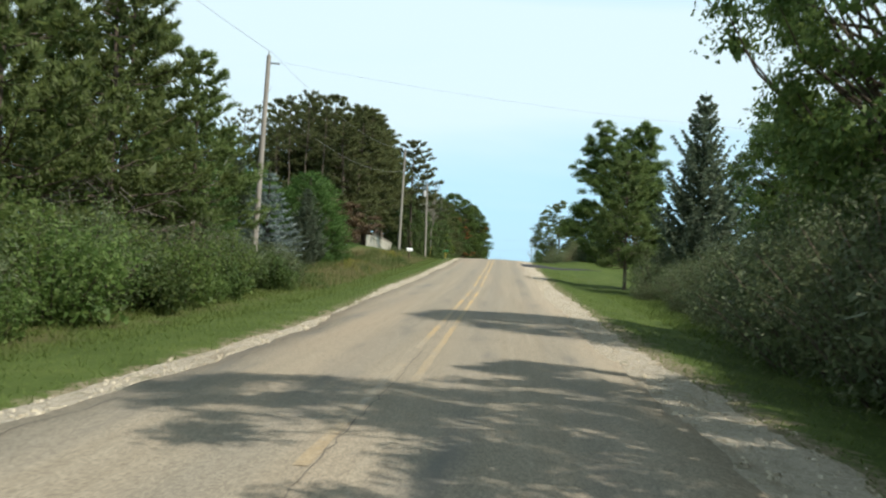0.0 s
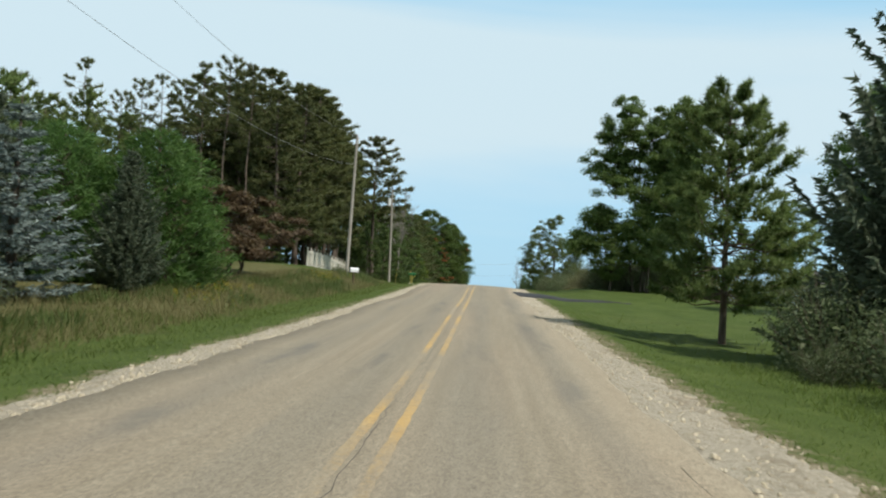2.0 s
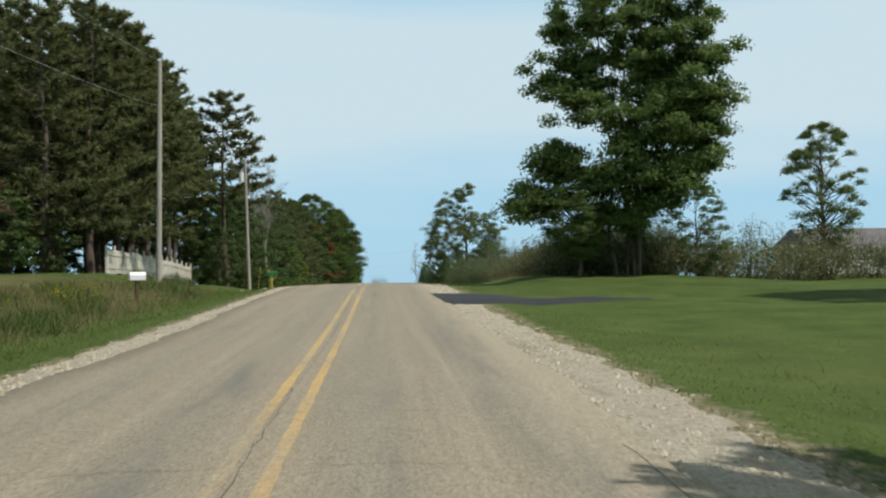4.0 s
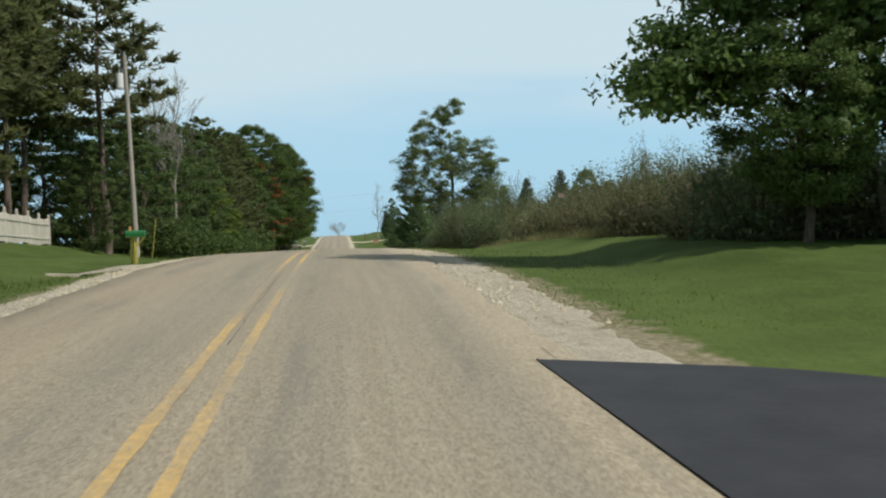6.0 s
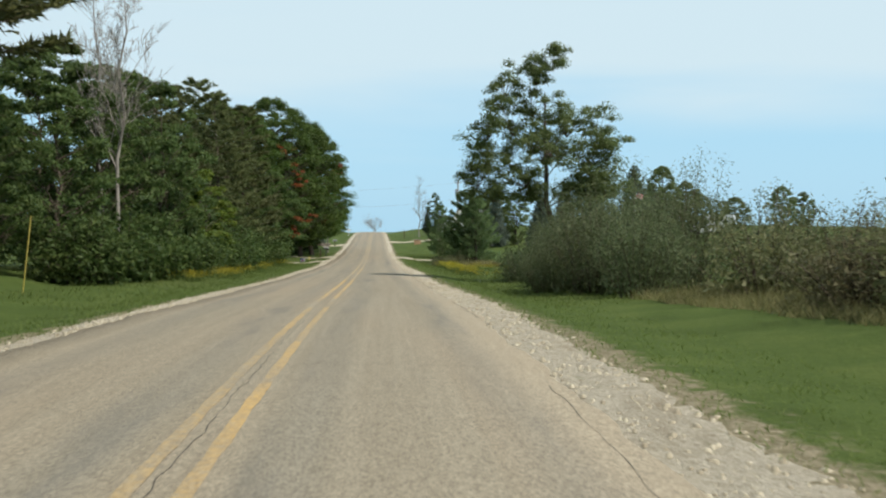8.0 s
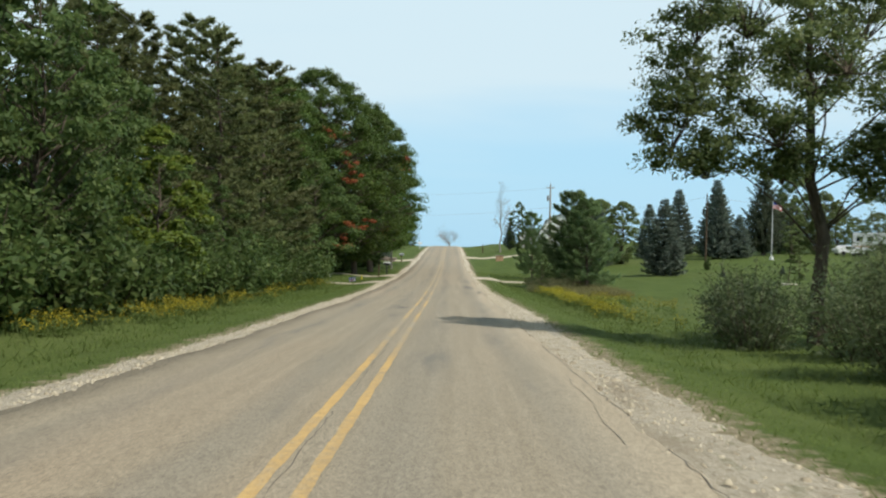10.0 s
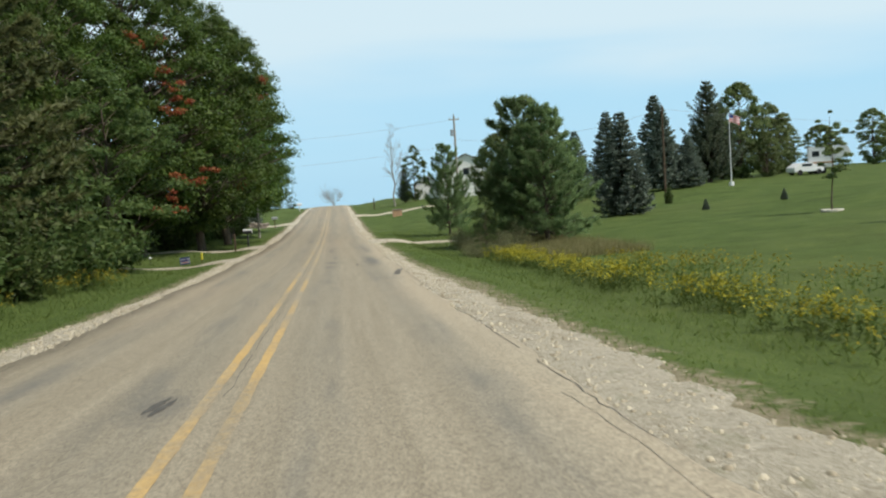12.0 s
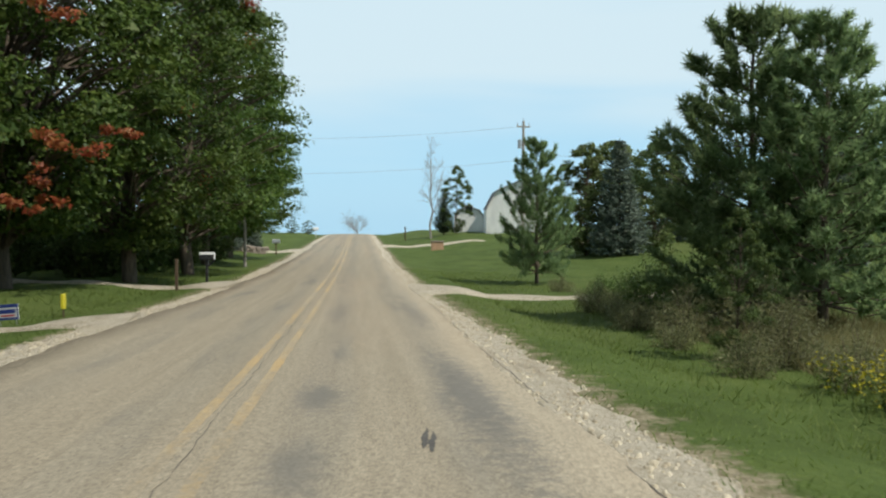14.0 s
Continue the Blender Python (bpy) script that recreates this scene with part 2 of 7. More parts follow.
def asphalt_colour(nt):
    w = place(nt)
    sx = node(nt, "ShaderNodeSeparateXYZ", [(0, w)])
    along = place(nt, (1.0, 0.06, 1.0))
    warp = grain(nt, along, 0.8, 3)
    wx = node(nt, "ShaderNodeMath", [(0, sx.outputs[0]), (1, span(nt, warp, 0, 1, -0.5, 0.5))], operation="ADD").outputs[0]
    wx = node(nt, "ShaderNodeMath", [(0, wx)], operation="ABSOLUTE").outputs[0]
    wx = node(nt, "ShaderNodeMath", [(0, wx)], operation="SUBTRACT", ins={1: 0.75}).outputs[0]
    # wheel tracks run along the road, darker and smoother than the loose chips between them
    wave = node(nt, "ShaderNodeMath", [(0, node(nt, "ShaderNodeMath", [(0, wx)], operation="MULTIPLY", ins={1: 4.05}).outputs[0])], operation="COSINE").outputs[0]
    track = span(nt, wave, -0.2, 1.0, 0, 1)
    fine, mid = grain(nt, w, 75, 2, 0.7), grain(nt, w, 7.0, 4, 0.6)
    big = grain(nt, place(nt, (1, 0.07, 1)), 0.42, 4)
    streak = grain(nt, place(nt, (6.0, 0.10, 1)), 1.0, 5, 0.6)
    chips = node(nt, "ShaderNodeSeparateXYZ", [(0, node(nt, "ShaderNodeTexVoronoi", [(0, w)], ins={"Scale": 60.0}).outputs[1])]).outputs[0]
    c = ramp(nt, streak, [(0.25, (0.258, 0.219, 0.155)), (0.5, (0.299, 0.255, 0.185)), (0.75, (0.337, 0.290, 0.212))])
    c = blend(nt, span(nt, mid, 0.3, 0.7, 0.0, 0.22), c, (0.243, 0.213, 0.160))
    c = blend(nt, node(nt, "ShaderNodeMath", [(0, track), (1, span(nt, big, 0.3, 0.6, 0.15, 0.7))], operation="MULTIPLY").outputs[0], c, (0.221, 0.202, 0.160))
    c = blend(nt, span(nt, big, 0.48, 0.68, 0, 0.42), c, (0.380, 0.292, 0.198))
    margin = node(nt, "ShaderNodeMath", [(0, node(nt, "ShaderNodeMath", [(0, sx.outputs[0]), (1, span(nt, mid, 0.3, 0.7, -0.2, 0.6))], operation="ADD").outputs[0])], operation="ABSOLUTE").outputs[0]
    c = blend(nt, span(nt, margin, 2.35, 3.1, 0.0, 0.5), c, (0.370, 0.316, 0.230))
    c = blend(nt, 0.35, c, chips, "OVERLAY")
    c = blend(nt, span(nt, fine, 0.5, 0.75, 0, 0.5), c, (0.144, 0.125, 0.090))
    tar = grain(nt, place(nt, (2.4, 0.3, 1)), 0.75, 3)
    smear = node(nt, "ShaderNodeMath", [(0, track), (1, span(nt, tar, 0.52, 0.72, 0, 0.75))], operation="MULTIPLY").outputs[0]
    c = blend(nt, smear, c, (0.154, 0.146, 0.127))
    # soft bled-through tar in the wheel tracks: x, y, half width, half length, strength
    for x, y, rx, ry_, k in ((2.3, 191.5, 0.32, 4.2, 0.75), (0.78, 191.2, 0.26, 1.0, 0.6), (0.74, 188.2, 0.24, 0.9, 0.5), (2.45, 203.0, 0.25, 4.0, 0.45),
                             (0.75, 203.5, 0.22, 3.5, 0.4), (-0.56, 163.4, 0.3, 0.9, 0.5), (2.1, 46.0, 0.3, 6.0, 0.35), (2.0, 66.0, 0.3, 5.0, 0.3)):
        off = node(nt, "ShaderNodeVectorMath", [(0, w)], operation="SUBTRACT")
        off.inputs[1].default_value = (x, y, 0)
        off = node(nt, "ShaderNodeVectorMath", [(0, off.outputs[0])], operation="MULTIPLY")
        off.inputs[1].default_value = (1 / rx, 1 / ry_, 0)
        far = node(nt, "ShaderNodeVectorMath", [(0, off.outputs[0])], operation="LENGTH").outputs["Value"]
        far = node(nt, "ShaderNodeMath", [(0, far), (1, span(nt, mid, 0.25, 0.75, -0.5, 0.5))], operation="ADD").outputs[0]
        c = blend(nt, span(nt, far, 0.35, 1.15, k, 0.0), c, (0.125, 0.120, 0.110))
    return c, fine, mid


def make_asphalt():
    m, nt, b = material("worn_asphalt", 0.85, 0.25)
    c, fine, mid = asphalt_colour(nt)
    nt.links.new(c, b.inputs["Base Color"])
    bump(nt, b, fine, 0.5, 0.01)
    return m


def make_paint():
    m, nt, b = material("worn_yellow_paint", 0.7, 0.3)
    c, fine, mid = asphalt_colour(nt)
    w = place(nt)
    wear, patchy = grain(nt, w, 14, 5, 0.7), grain(nt, place(nt, (1, 0.35, 1)), 0.45, 4, 0.65)
    keep = node(nt, "ShaderNodeMath", [(0, span(nt, wear, 0.3, 0.7, 0, 0.55)), (1, span(nt, patchy, 0.36, 0.66, 0.0, 0.85))], operation="ADD").outputs[0]
    keep = span(nt, keep, 0.40, 1.02, 0.05, 0.78)
    along = node(nt, "ShaderNodeSeparateXYZ", [(0, w)]).outputs[1]
    keep = node(nt, "ShaderNodeMath", [(0, keep), (1, span(nt, along, 4.0, 21.0, 0.3, 1.0))], operation="MULTIPLY").outputs[0]
    keep = node(nt, "ShaderNodeMath", [(0, keep), (1, span(nt, along, 166.0, 186.0, 1.0, 0.6))], operation="MULTIPLY").outputs[0]
    yellow = ramp(nt, mid, [(0.3, (0.50, 0.305, 0.085)), (0.7, (0.64, 0.41, 0.135))])
    nt.links.new(blend(nt, keep, c, yellow), b.inputs["Base Color"])
    bump(nt, b, fine, 0.3, 0.008)
    return m


def make_gravel():
    m, nt, b = material("limestone_gravel", 0.9, 0.2)
    w = place(nt)
    bent = node(nt, "ShaderNodeVectorMath", [(0, w), (1, node(nt, "ShaderNodeTexNoise", [(0, w)], ins={"Scale": 9.0, "Detail": 2.0}).outputs[1])], operation="ADD").outputs[0]
    v = node(nt, "ShaderNodeTexVoronoi", [(0, bent)], ins={"Scale": 26.0})
    fine = grain(nt, w, 55, 3, 0.7)
    lump = node(nt, "ShaderNodeTexVoronoi", [(0, bent)], ins={"Scale": 10.0})
    heap = grain(nt, w, 4.5, 4, 0.7)
    c = ramp(nt, node(nt, "ShaderNodeSeparateXYZ", [(0, v.outputs["Color"])]).outputs[0],
             [(0.0, (0.37, 0.32, 0.235)), (0.45, (0.56, 0.495, 0.38)), (1.0, (0.74, 0.675, 0.55))])
    c = blend(nt, span(nt, fine, 0.5, 0.68, 0, 0.5), c, (0.25, 0.21, 0.145))
    # crevices between the lumps, their shade put into the colour
    c = blend(nt, span(nt, lump.outputs["Distance"], 0.5, 0.85, 0, 0.6), c, (0.21, 0.172, 0.12))
    c = blend(nt, span(nt, heap, 0.52, 0.66, 0, 0.4), c, (0.30, 0.25, 0.175))
    soil = grain(nt, place(nt, (1.3, 0.22, 1)), 1.3, 6, 0.7)
    c = blend(nt, span(nt, soil, 0.52, 0.66, 0, 0.55), c, (0.27, 0.215, 0.14))
    weedy = grain(nt, place(nt, (1.2, 0.4, 1)), 2.6, 5, 0.7)
    c = blend(nt, span(nt, weedy, 0.6, 0.72, 0, 0.6), c, (0.15, 0.155, 0.06))
    nt.links.new(c, b.inputs["Base Color"])
    h = node(nt, "ShaderNodeMath", [(0, v.outputs["Distance"]), (1, fine)], operation="ADD").outputs[0]
    h = node(nt, "ShaderNodeMath", [(0, h), (1, span(nt, lump.outputs["Distance"], 0.1, 0.8, 0.9, 0.0))], operation="ADD").outputs[0]
    h = node(nt, "ShaderNodeMath", [(0, h), (1, span(nt, heap, 0.3, 0.7, 1.0, 0.0))], operation="ADD").outputs[0]
    bump(nt, b, h, 0.75, 0.022)
    return m


M_GROUND, M_ROAD, M_PAINT, M_GRAVEL = make_ground(), make_asphalt(), make_paint(), make_gravel()
M_STONE = leafy("gravel_stones", [(0.240, 0.200, 0.140), (0.410, 0.355, 0.260), (0.520, 0.460, 0.350)], 0.0, 0.9, spec=0.2)
M_BLACKTOP = simple("fresh_blacktop", (0.035, 0.036, 0.04), 0.8, 0.3, vary=0.2, scale=2, bumpy=0.4)
M_STAIN = simple("tar_stain", (0.105, 0.098, 0.088), 0.85, 0.2, vary=0.2, scale=9, bumpy=0.4)
M_CRACK = simple("tar_crack", (0.10, 0.09, 0.075), 0.8, 0.2)
M_BARK = simple("grey_brown_bark", (0.11, 0.088, 0.066), 0.95, 0.1, vary=0.45, scale=3, stretch=(3, 3, 0.6), bumpy=0.9)
M_PINEBARK = simple("pine_bark", (0.135, 0.105, 0.083), 0.95, 0.1, vary=0.45, scale=3, stretch=(3, 3, 0.7), bumpy=0.9)
M_DEADBARK = simple("bleached_bark", (0.30, 0.27, 0.235), 0.9, 0.15, vary=0.35, scale=3, stretch=(3, 3, 0.6), bumpy=0.6)
M_POLE = simple("weathered_pole", (0.36, 0.325, 0.28), 0.85, 0.2, vary=0.28, scale=2, stretch=(6, 6, 0.35), bumpy=0.5)
M_STEEL = simple("galvanised_steel", (0.45, 0.46, 0.47), 0.45, 0.5, 0.7, vary=0.15)
M_WIRE = simple("wire", (0.30, 0.30, 0.30), 0.6, 0.3, vary=0.1, bumpy=0)
M_WHITE = simple("white_paint", (0.80, 0.79, 0.75), 0.55, 0.4, vary=0.1, scale=1.4, stretch=(1, 1, 0.3), bumpy=0.1)
M_CREAM = simple("weathered_cream_paint", (0.60, 0.56, 0.47), 0.65, 0.3, vary=0.14, scale=1.4, stretch=(1, 1, 0.3), bumpy=0.1)
M_WHITESTEEL = simple("white_enamel", (0.72, 0.72, 0.71), 0.35, 0.5, vary=0.08, bumpy=0)
M_BLACK = simple("black_enamel", (0.02, 0.02, 0.022), 0.4, 0.5, vary=0.2, bumpy=0)
M_GREEN = simple("green_enamel", (0.015, 0.14, 0.035), 0.4, 0.5, vary=0.15, bumpy=0)
M_YELLOW = simple("yellow_wood", (0.52, 0.42, 0.10), 0.65, 0.3, vary=0.2, scale=3, bumpy=0.2)
M_YELLOWTUBE = simple("yellow_plastic", (0.62, 0.52, 0.03), 0.5, 0.4, vary=0.08, bumpy=0)
M_ORANGE = simple("faded_orange_paint", (0.56, 0.30, 0.11), 0.5, 0.4, vary=0.1, bumpy=0)
M_BROWNWOOD = simple("brown_wood", (0.11, 0.075, 0.05), 0.8, 0.2, vary=0.3, scale=3, bumpy=0.4)
M_TANBOX = simple("tan_brick", (0.46, 0.29, 0.18), 0.85, 0.2, vary=0.2)
M_BLUE = simple("blue_print", (0.03, 0.05, 0.22), 0.5, 0.3, vary=0.1, bumpy=0)
M_RED = simple("red_print", (0.50, 0.04, 0.05), 0.55, 0.3, vary=0.1, bumpy=0)
M_ROOF = simple("grey_shingles", (0.15, 0.14, 0.14), 0.85, 0.2, vary=0.25, scale=2)
M_GLASS = simple("dark_window", (0.02, 0.025, 0.03), 0.1, 0.6, vary=0.1, bumpy=0)
M_RUBBER = simple("rubber", (0.02, 0.02, 0.02), 0.8, 0.2, bumpy=0)
M_FOUND = simple("field_stone", (0.29, 0.24, 0.20), 0.9, 0.2, vary=0.35, scale=2.2, bumpy=0.6)

L_PINE = leafy("pine_needles", [(0.070, 0.102, 0.028), (0.132, 0.182, 0.052), (0.210, 0.262, 0.090)], 0.5, 0.6)
L_REDPINE = leafy("red_pine_needles", [(0.064, 0.076, 0.028), (0.120, 0.142, 0.050), (0.195, 0.205, 0.082)], 0.5, 0.6)
L_BUSHPINE = leafy("bushy_pine_needles", [(0.087, 0.133, 0.057), (0.173, 0.245, 0.101), (0.273, 0.353, 0.161)], 0.7, 0.6)
L_SPRUCE = leafy("dark_spruce_needles", [(0.058, 0.078, 0.046), (0.108, 0.140, 0.084), (0.180, 0.216, 0.136)], 0.45, 0.6)
L_BLUESPRUCE = leafy("blue_spruce_needles", [(0.105, 0.146, 0.134), (0.215, 0.275, 0.260), (0.380, 0.450, 0.430)], 0.3, 0.55)
L_GREYSPRUCE = leafy("grey_spruce_needles", [(0.058, 0.080, 0.058), (0.105, 0.138, 0.102), (0.170, 0.205, 0.160)], 0.3, 0.6)
L_CEDAR = leafy("cedar_sprays", [(0.046, 0.100, 0.024), (0.090, 0.180, 0.040), (0.148, 0.252, 0.066)], 0.5, 0.6)
L_MAPLE = leafy("maple_leaves", [(0.032, 0.062, 0.011), (0.066, 0.116, 0.020), (0.132, 0.182, 0.038)], 0.35, 0.5, spec=0.22)
L_MAPLERED = leafy("turned_maple_leaves", [(0.270, 0.045, 0.030), (0.330, 0.090, 0.036), (0.300, 0.160, 0.042)], 0.45, 0.5)
L_LEAF = leafy("broad_leaves", [(0.064, 0.106, 0.029), (0.122, 0.188, 0.048), (0.211, 0.277, 0.085)], 0.45, 0.5, spec=0.22)
L_ASH = leafy("ash_leaves", [(0.072, 0.106, 0.034), (0.142, 0.190, 0.062), (0.240, 0.276, 0.104)], 0.5, 0.5)
L_WOOD = leafy("thicket_leaves", [(0.043, 0.074, 0.021), (0.083, 0.128, 0.036), (0.143, 0.181, 0.054)], 0.45, 0.55, spec=0.22)
L_LIME = leafy("yellowing_leaves", [(0.064, 0.108, 0.015), (0.128, 0.188, 0.025), (0.220, 0.256, 0.042)], 0.45, 0.5, spec=0.22)
L_SHRUB = leafy("grey_green_shrub_leaves", [(0.060, 0.086, 0.036), (0.112, 0.146, 0.062), (0.190, 0.214, 0.106)], 0.4, 0.55)
L_WILLOW = leafy("willow_shrub_leaves", [(0.082, 0.112, 0.050), (0.152, 0.190, 0.086), (0.245, 0.272, 0.142)], 0.5, 0.55)
L_DUSTY = leafy("dusty_shrub_leaves", [(0.098, 0.112, 0.046), (0.180, 0.190, 0.083), (0.285, 0.268, 0.138)], 0.45, 0.6)
L_RUSSET = leafy("russet_leaves", [(0.058, 0.040, 0.022), (0.100, 0.064, 0.034), (0.135, 0.098, 0.048)], 0.4, 0.6)
L_DRYSHRUB = leafy("olive_seedy_shrub", [(0.120, 0.114, 0.056), (0.205, 0.192, 0.098), (0.300, 0.278, 0.150)], 0.5, 0.7)
L_GRASS = leafy("verge_grass", [(0.092, 0.132, 0.031), (0.122, 0.172, 0.041), (0.165, 0.208, 0.058)], 0.48, 0.7, patch=0.35)
L_DRYGRASS = leafy("tall_dry_grass", [(0.115, 0.125, 0.045), (0.190, 0.182, 0.075), (0.285, 0.248, 0.122)], 0.48, 0.8, patch=0.4)
L_GOLD = leafy("goldenrod_bloom", [(0.200, 0.168, 0.012), (0.345, 0.295, 0.018), (0.455, 0.400, 0.040)], 0.2, 0.8)


# ---- building helpers ----
def rand(seed):
    return np.random.RandomState(seed)


def as_mesh(name, verts, quads, mat, tris=None):
    """A mesh from an array of corners and arrays of four- and three-cornered faces."""
    verts = np.asarray(verts, float).reshape(-1, 3)
    quads = np.asarray(quads, int).reshape(-1, 4)
    tris = np.zeros((0, 3), int) if tris is None else np.asarray(tris, int).reshape(-1, 3)
    me = bpy.data.meshes.new(name)
    me.vertices.add(len(verts))
    me.vertices.foreach_set("co", verts.ravel())
    me.loops.add(quads.size + tris.size)
    me.loops.foreach_set("vertex_index", np.concatenate([quads.ravel(), tris.ravel()]))
    me.polygons.add(len(quads) + len(tris))
    me.polygons.foreach_set("loop_start", np.concatenate([np.arange(0, quads.size, 4), quads.size + np.arange(0, tris.size, 3)]))
    me.update(calc_edges=True)
    me.materials.append(mat)
    return me


def thing(name, label, category, group="", kind="", at=None):
    ob = new(name)
    ob.empty_display_size = 0.2
    if at is not None:
        ob.matrix_basis = at
    return tagged(ob, label, category, group, kind)


def part(name, bm, mat, parent, label=""):
    """Links a bmesh, or a ready mesh, as one object under a thing or a part."""
    if isinstance(bm, bpy.types.Mesh):
        me = bm
    else:
        me = bpy.data.meshes.new(name)
        bm.to_mesh(me)
        bm.free()
        me.materials.append(mat)
    ob = new(name, me)
    ob.parent = parent
    if label:
        ob["label"] = label
    return ob


class Quads:
    """Gathers corners and faces of many small pieces."""

    def __init__(self):
        self.v, self.w, self.q, self.t, self.n = [], [], [np.zeros((0, 4), int)], [np.zeros((0, 3), int)], 0

    def add(self, v, q):
        v = np.asarray(v, float).reshape(-1, 3)
        self.v.append(v)
        self.q.append(np.asarray(q, int).reshape(-1, 4) + self.n)
        self.n += len(v)

    def loose(self, v, normals):
        """Faces of three corners each, in order, shaded by the given normals, one a face."""
        v = np.asarray(v, float)
        flip = (np.cross(v[:, 1] - v[:, 0], v[:, 2] - v[:, 0]) * normals).sum(-1) < 0
        v[flip] = v[flip][:, ::-1]
        v = v.reshape(-1, 3)
        self.v.append(v)
        self.w.append(np.repeat(normals, 3, 0))
        self.t.append(np.arange(len(v)).reshape(-1, 3) + self.n)
        self.n += len(v)

    def tube(self, line, radii, sides=6):
        line = np.asarray(line, float)
        way = np.gradient(line, axis=0)
        way /= np.linalg.norm(way, axis=1, keepdims=True) + 1e-9
        ref = np.where(np.abs(way[:, 2:3]) > 0.9, [[1.0, 0, 0]], [[0, 0, 1.0]])
        a = np.cross(way, ref)
        a /= np.linalg.norm(a, axis=1, keepdims=True) + 1e-9
        b = np.cross(way, a)
        ang = np.arange(sides) * 2 * np.pi / sides
        r = np.asarray(radii, float)[:, None, None]
        ring = line[:, None] + r * (np.cos(ang)[None, :, None] * a[:, None] + np.sin(ang)[None, :, None] * b[:, None])
        n = len(line)
        i, j = np.meshgrid(np.arange(n - 1), np.arange(sides), indexing="ij")
        k = (j + 1) % sides
        q = np.stack([i * sides + j, i * sides + k, (i + 1) * sides + k, (i + 1) * sides + j], -1)
        self.add(ring, q)

    def mesh(self, name, mat):
        me = as_mesh(name, np.concatenate(self.v), np.concatenate(self.q), mat, np.concatenate(self.t))
        if self.w and sum(len(w) for w in self.w) == self.n:
            me.polygons.foreach_set("use_smooth", np.ones(len(me.polygons), bool))
            me.normals_split_custom_set_from_vertices(np.concatenate(self.w))
        return me


def unit(v):
    return v / (np.linalg.norm(v, axis=-1, keepdims=True) + 1e-9)


def leaves(g, centres, size, rs, out=None, aspect=0.6):
    """Leaf-shaped faces round the given places, turned at random but mostly outwards and up."""
    n = len(centres)
    nrm = unit(rs.normal(size=(n, 3)) * 0.8 + [0, 0, 0.45] + (0 if out is None else out * 0.8))
    t = unit(np.cross(nrm, rs.normal(size=(n, 3))))
    b = np.cross(nrm, t)
    length = size * rs.uniform(0.6, 1.35, (n, 1))
    v = np.stack([centres - t * length * 0.45 + b * length * aspect / 2, centres - t * length * 0.3 - b * length * aspect / 2, centres + t * length * 0.6], 1)
    soft = nrm if out is None else nrm * np.sign((nrm * out).sum(-1, keepdims=True) + 1e-6) + out * 0.55
    g.loose(v, unit(soft))


def blades(g, base, way, length, width, rs, out=None):
    """Narrow tapering faces that start at base and point along way."""
    n = len(base)
    b = unit(np.cross(way, rs.normal(size=(n, 3))))
    length = np.broadcast_to(length, (n,))[:, None] * rs.uniform(0.75, 1.25, (n, 1))
    tip = base + way * length
    v = np.stack([base - b * width / 2, base + b * width / 2, tip], 1)
    face = unit(np.cross(way, b))
    soft = face if out is None else face * np.sign((face * out).sum(-1, keepdims=True) + 1e-6) + out * 0.45
    g.loose(v, unit(soft))


def bend(a, b, rs, sag=0.1, n=5, crook=0.03):
    """A crooked line from a to b."""
    a, b = np.asarray(a, float), np.asarray(b, float)
    u = np.linspace(0, 1, n)[:, None]
    d = np.linalg.norm(b - a)
    line = a + (b - a) * u
    line[1:-1] += rs.normal(size=(n - 2, 3)) * d * crook
    line[:, 2] += sag * d * np.sin(u[:, 0] * np.pi)
    return line


def box(bm, x0, x1, y0, y1, z0, z1, bevel=0.0):
    m = Matrix.Translation(((x0 + x1) / 2, (y0 + y1) / 2, (z0 + z1) / 2)) @ Matrix.Diagonal((abs(x1 - x0), abs(y1 - y0), abs(z1 - z0), 1))
    r = bmesh.ops.create_cube(bm, size=1.0, matrix=m)
    if bevel:
        edges = list({e for v in r["verts"] for e in v.link_edges})
        bmesh.ops.bevel(bm, geom=edges, offset=bevel, segments=2, affect="EDGES", profile=0.6)
    return bm


def boxed(*a, **k):
    return box(bmesh.new(), *a, **k)


def rod(points, radius, sides=8, mat=None, name="rod", taper=1.0):
    g = Quads()
    g.tube(points, np.linspace(radius, radius * taper, len(points)), sides)
    return g.mesh(name, mat)


def shaft(r0, r1, z0, z1, sides=14, x=0.0, y=0.0):
    bm = bmesh.new()
    bmesh.ops.create_cone(bm, cap_ends=True, segments=sides, radius1=r0, radius2=r1, depth=z1 - z0,
                          matrix=Matrix.Translation((x, y, (z0 + z1) / 2)))
    return bm


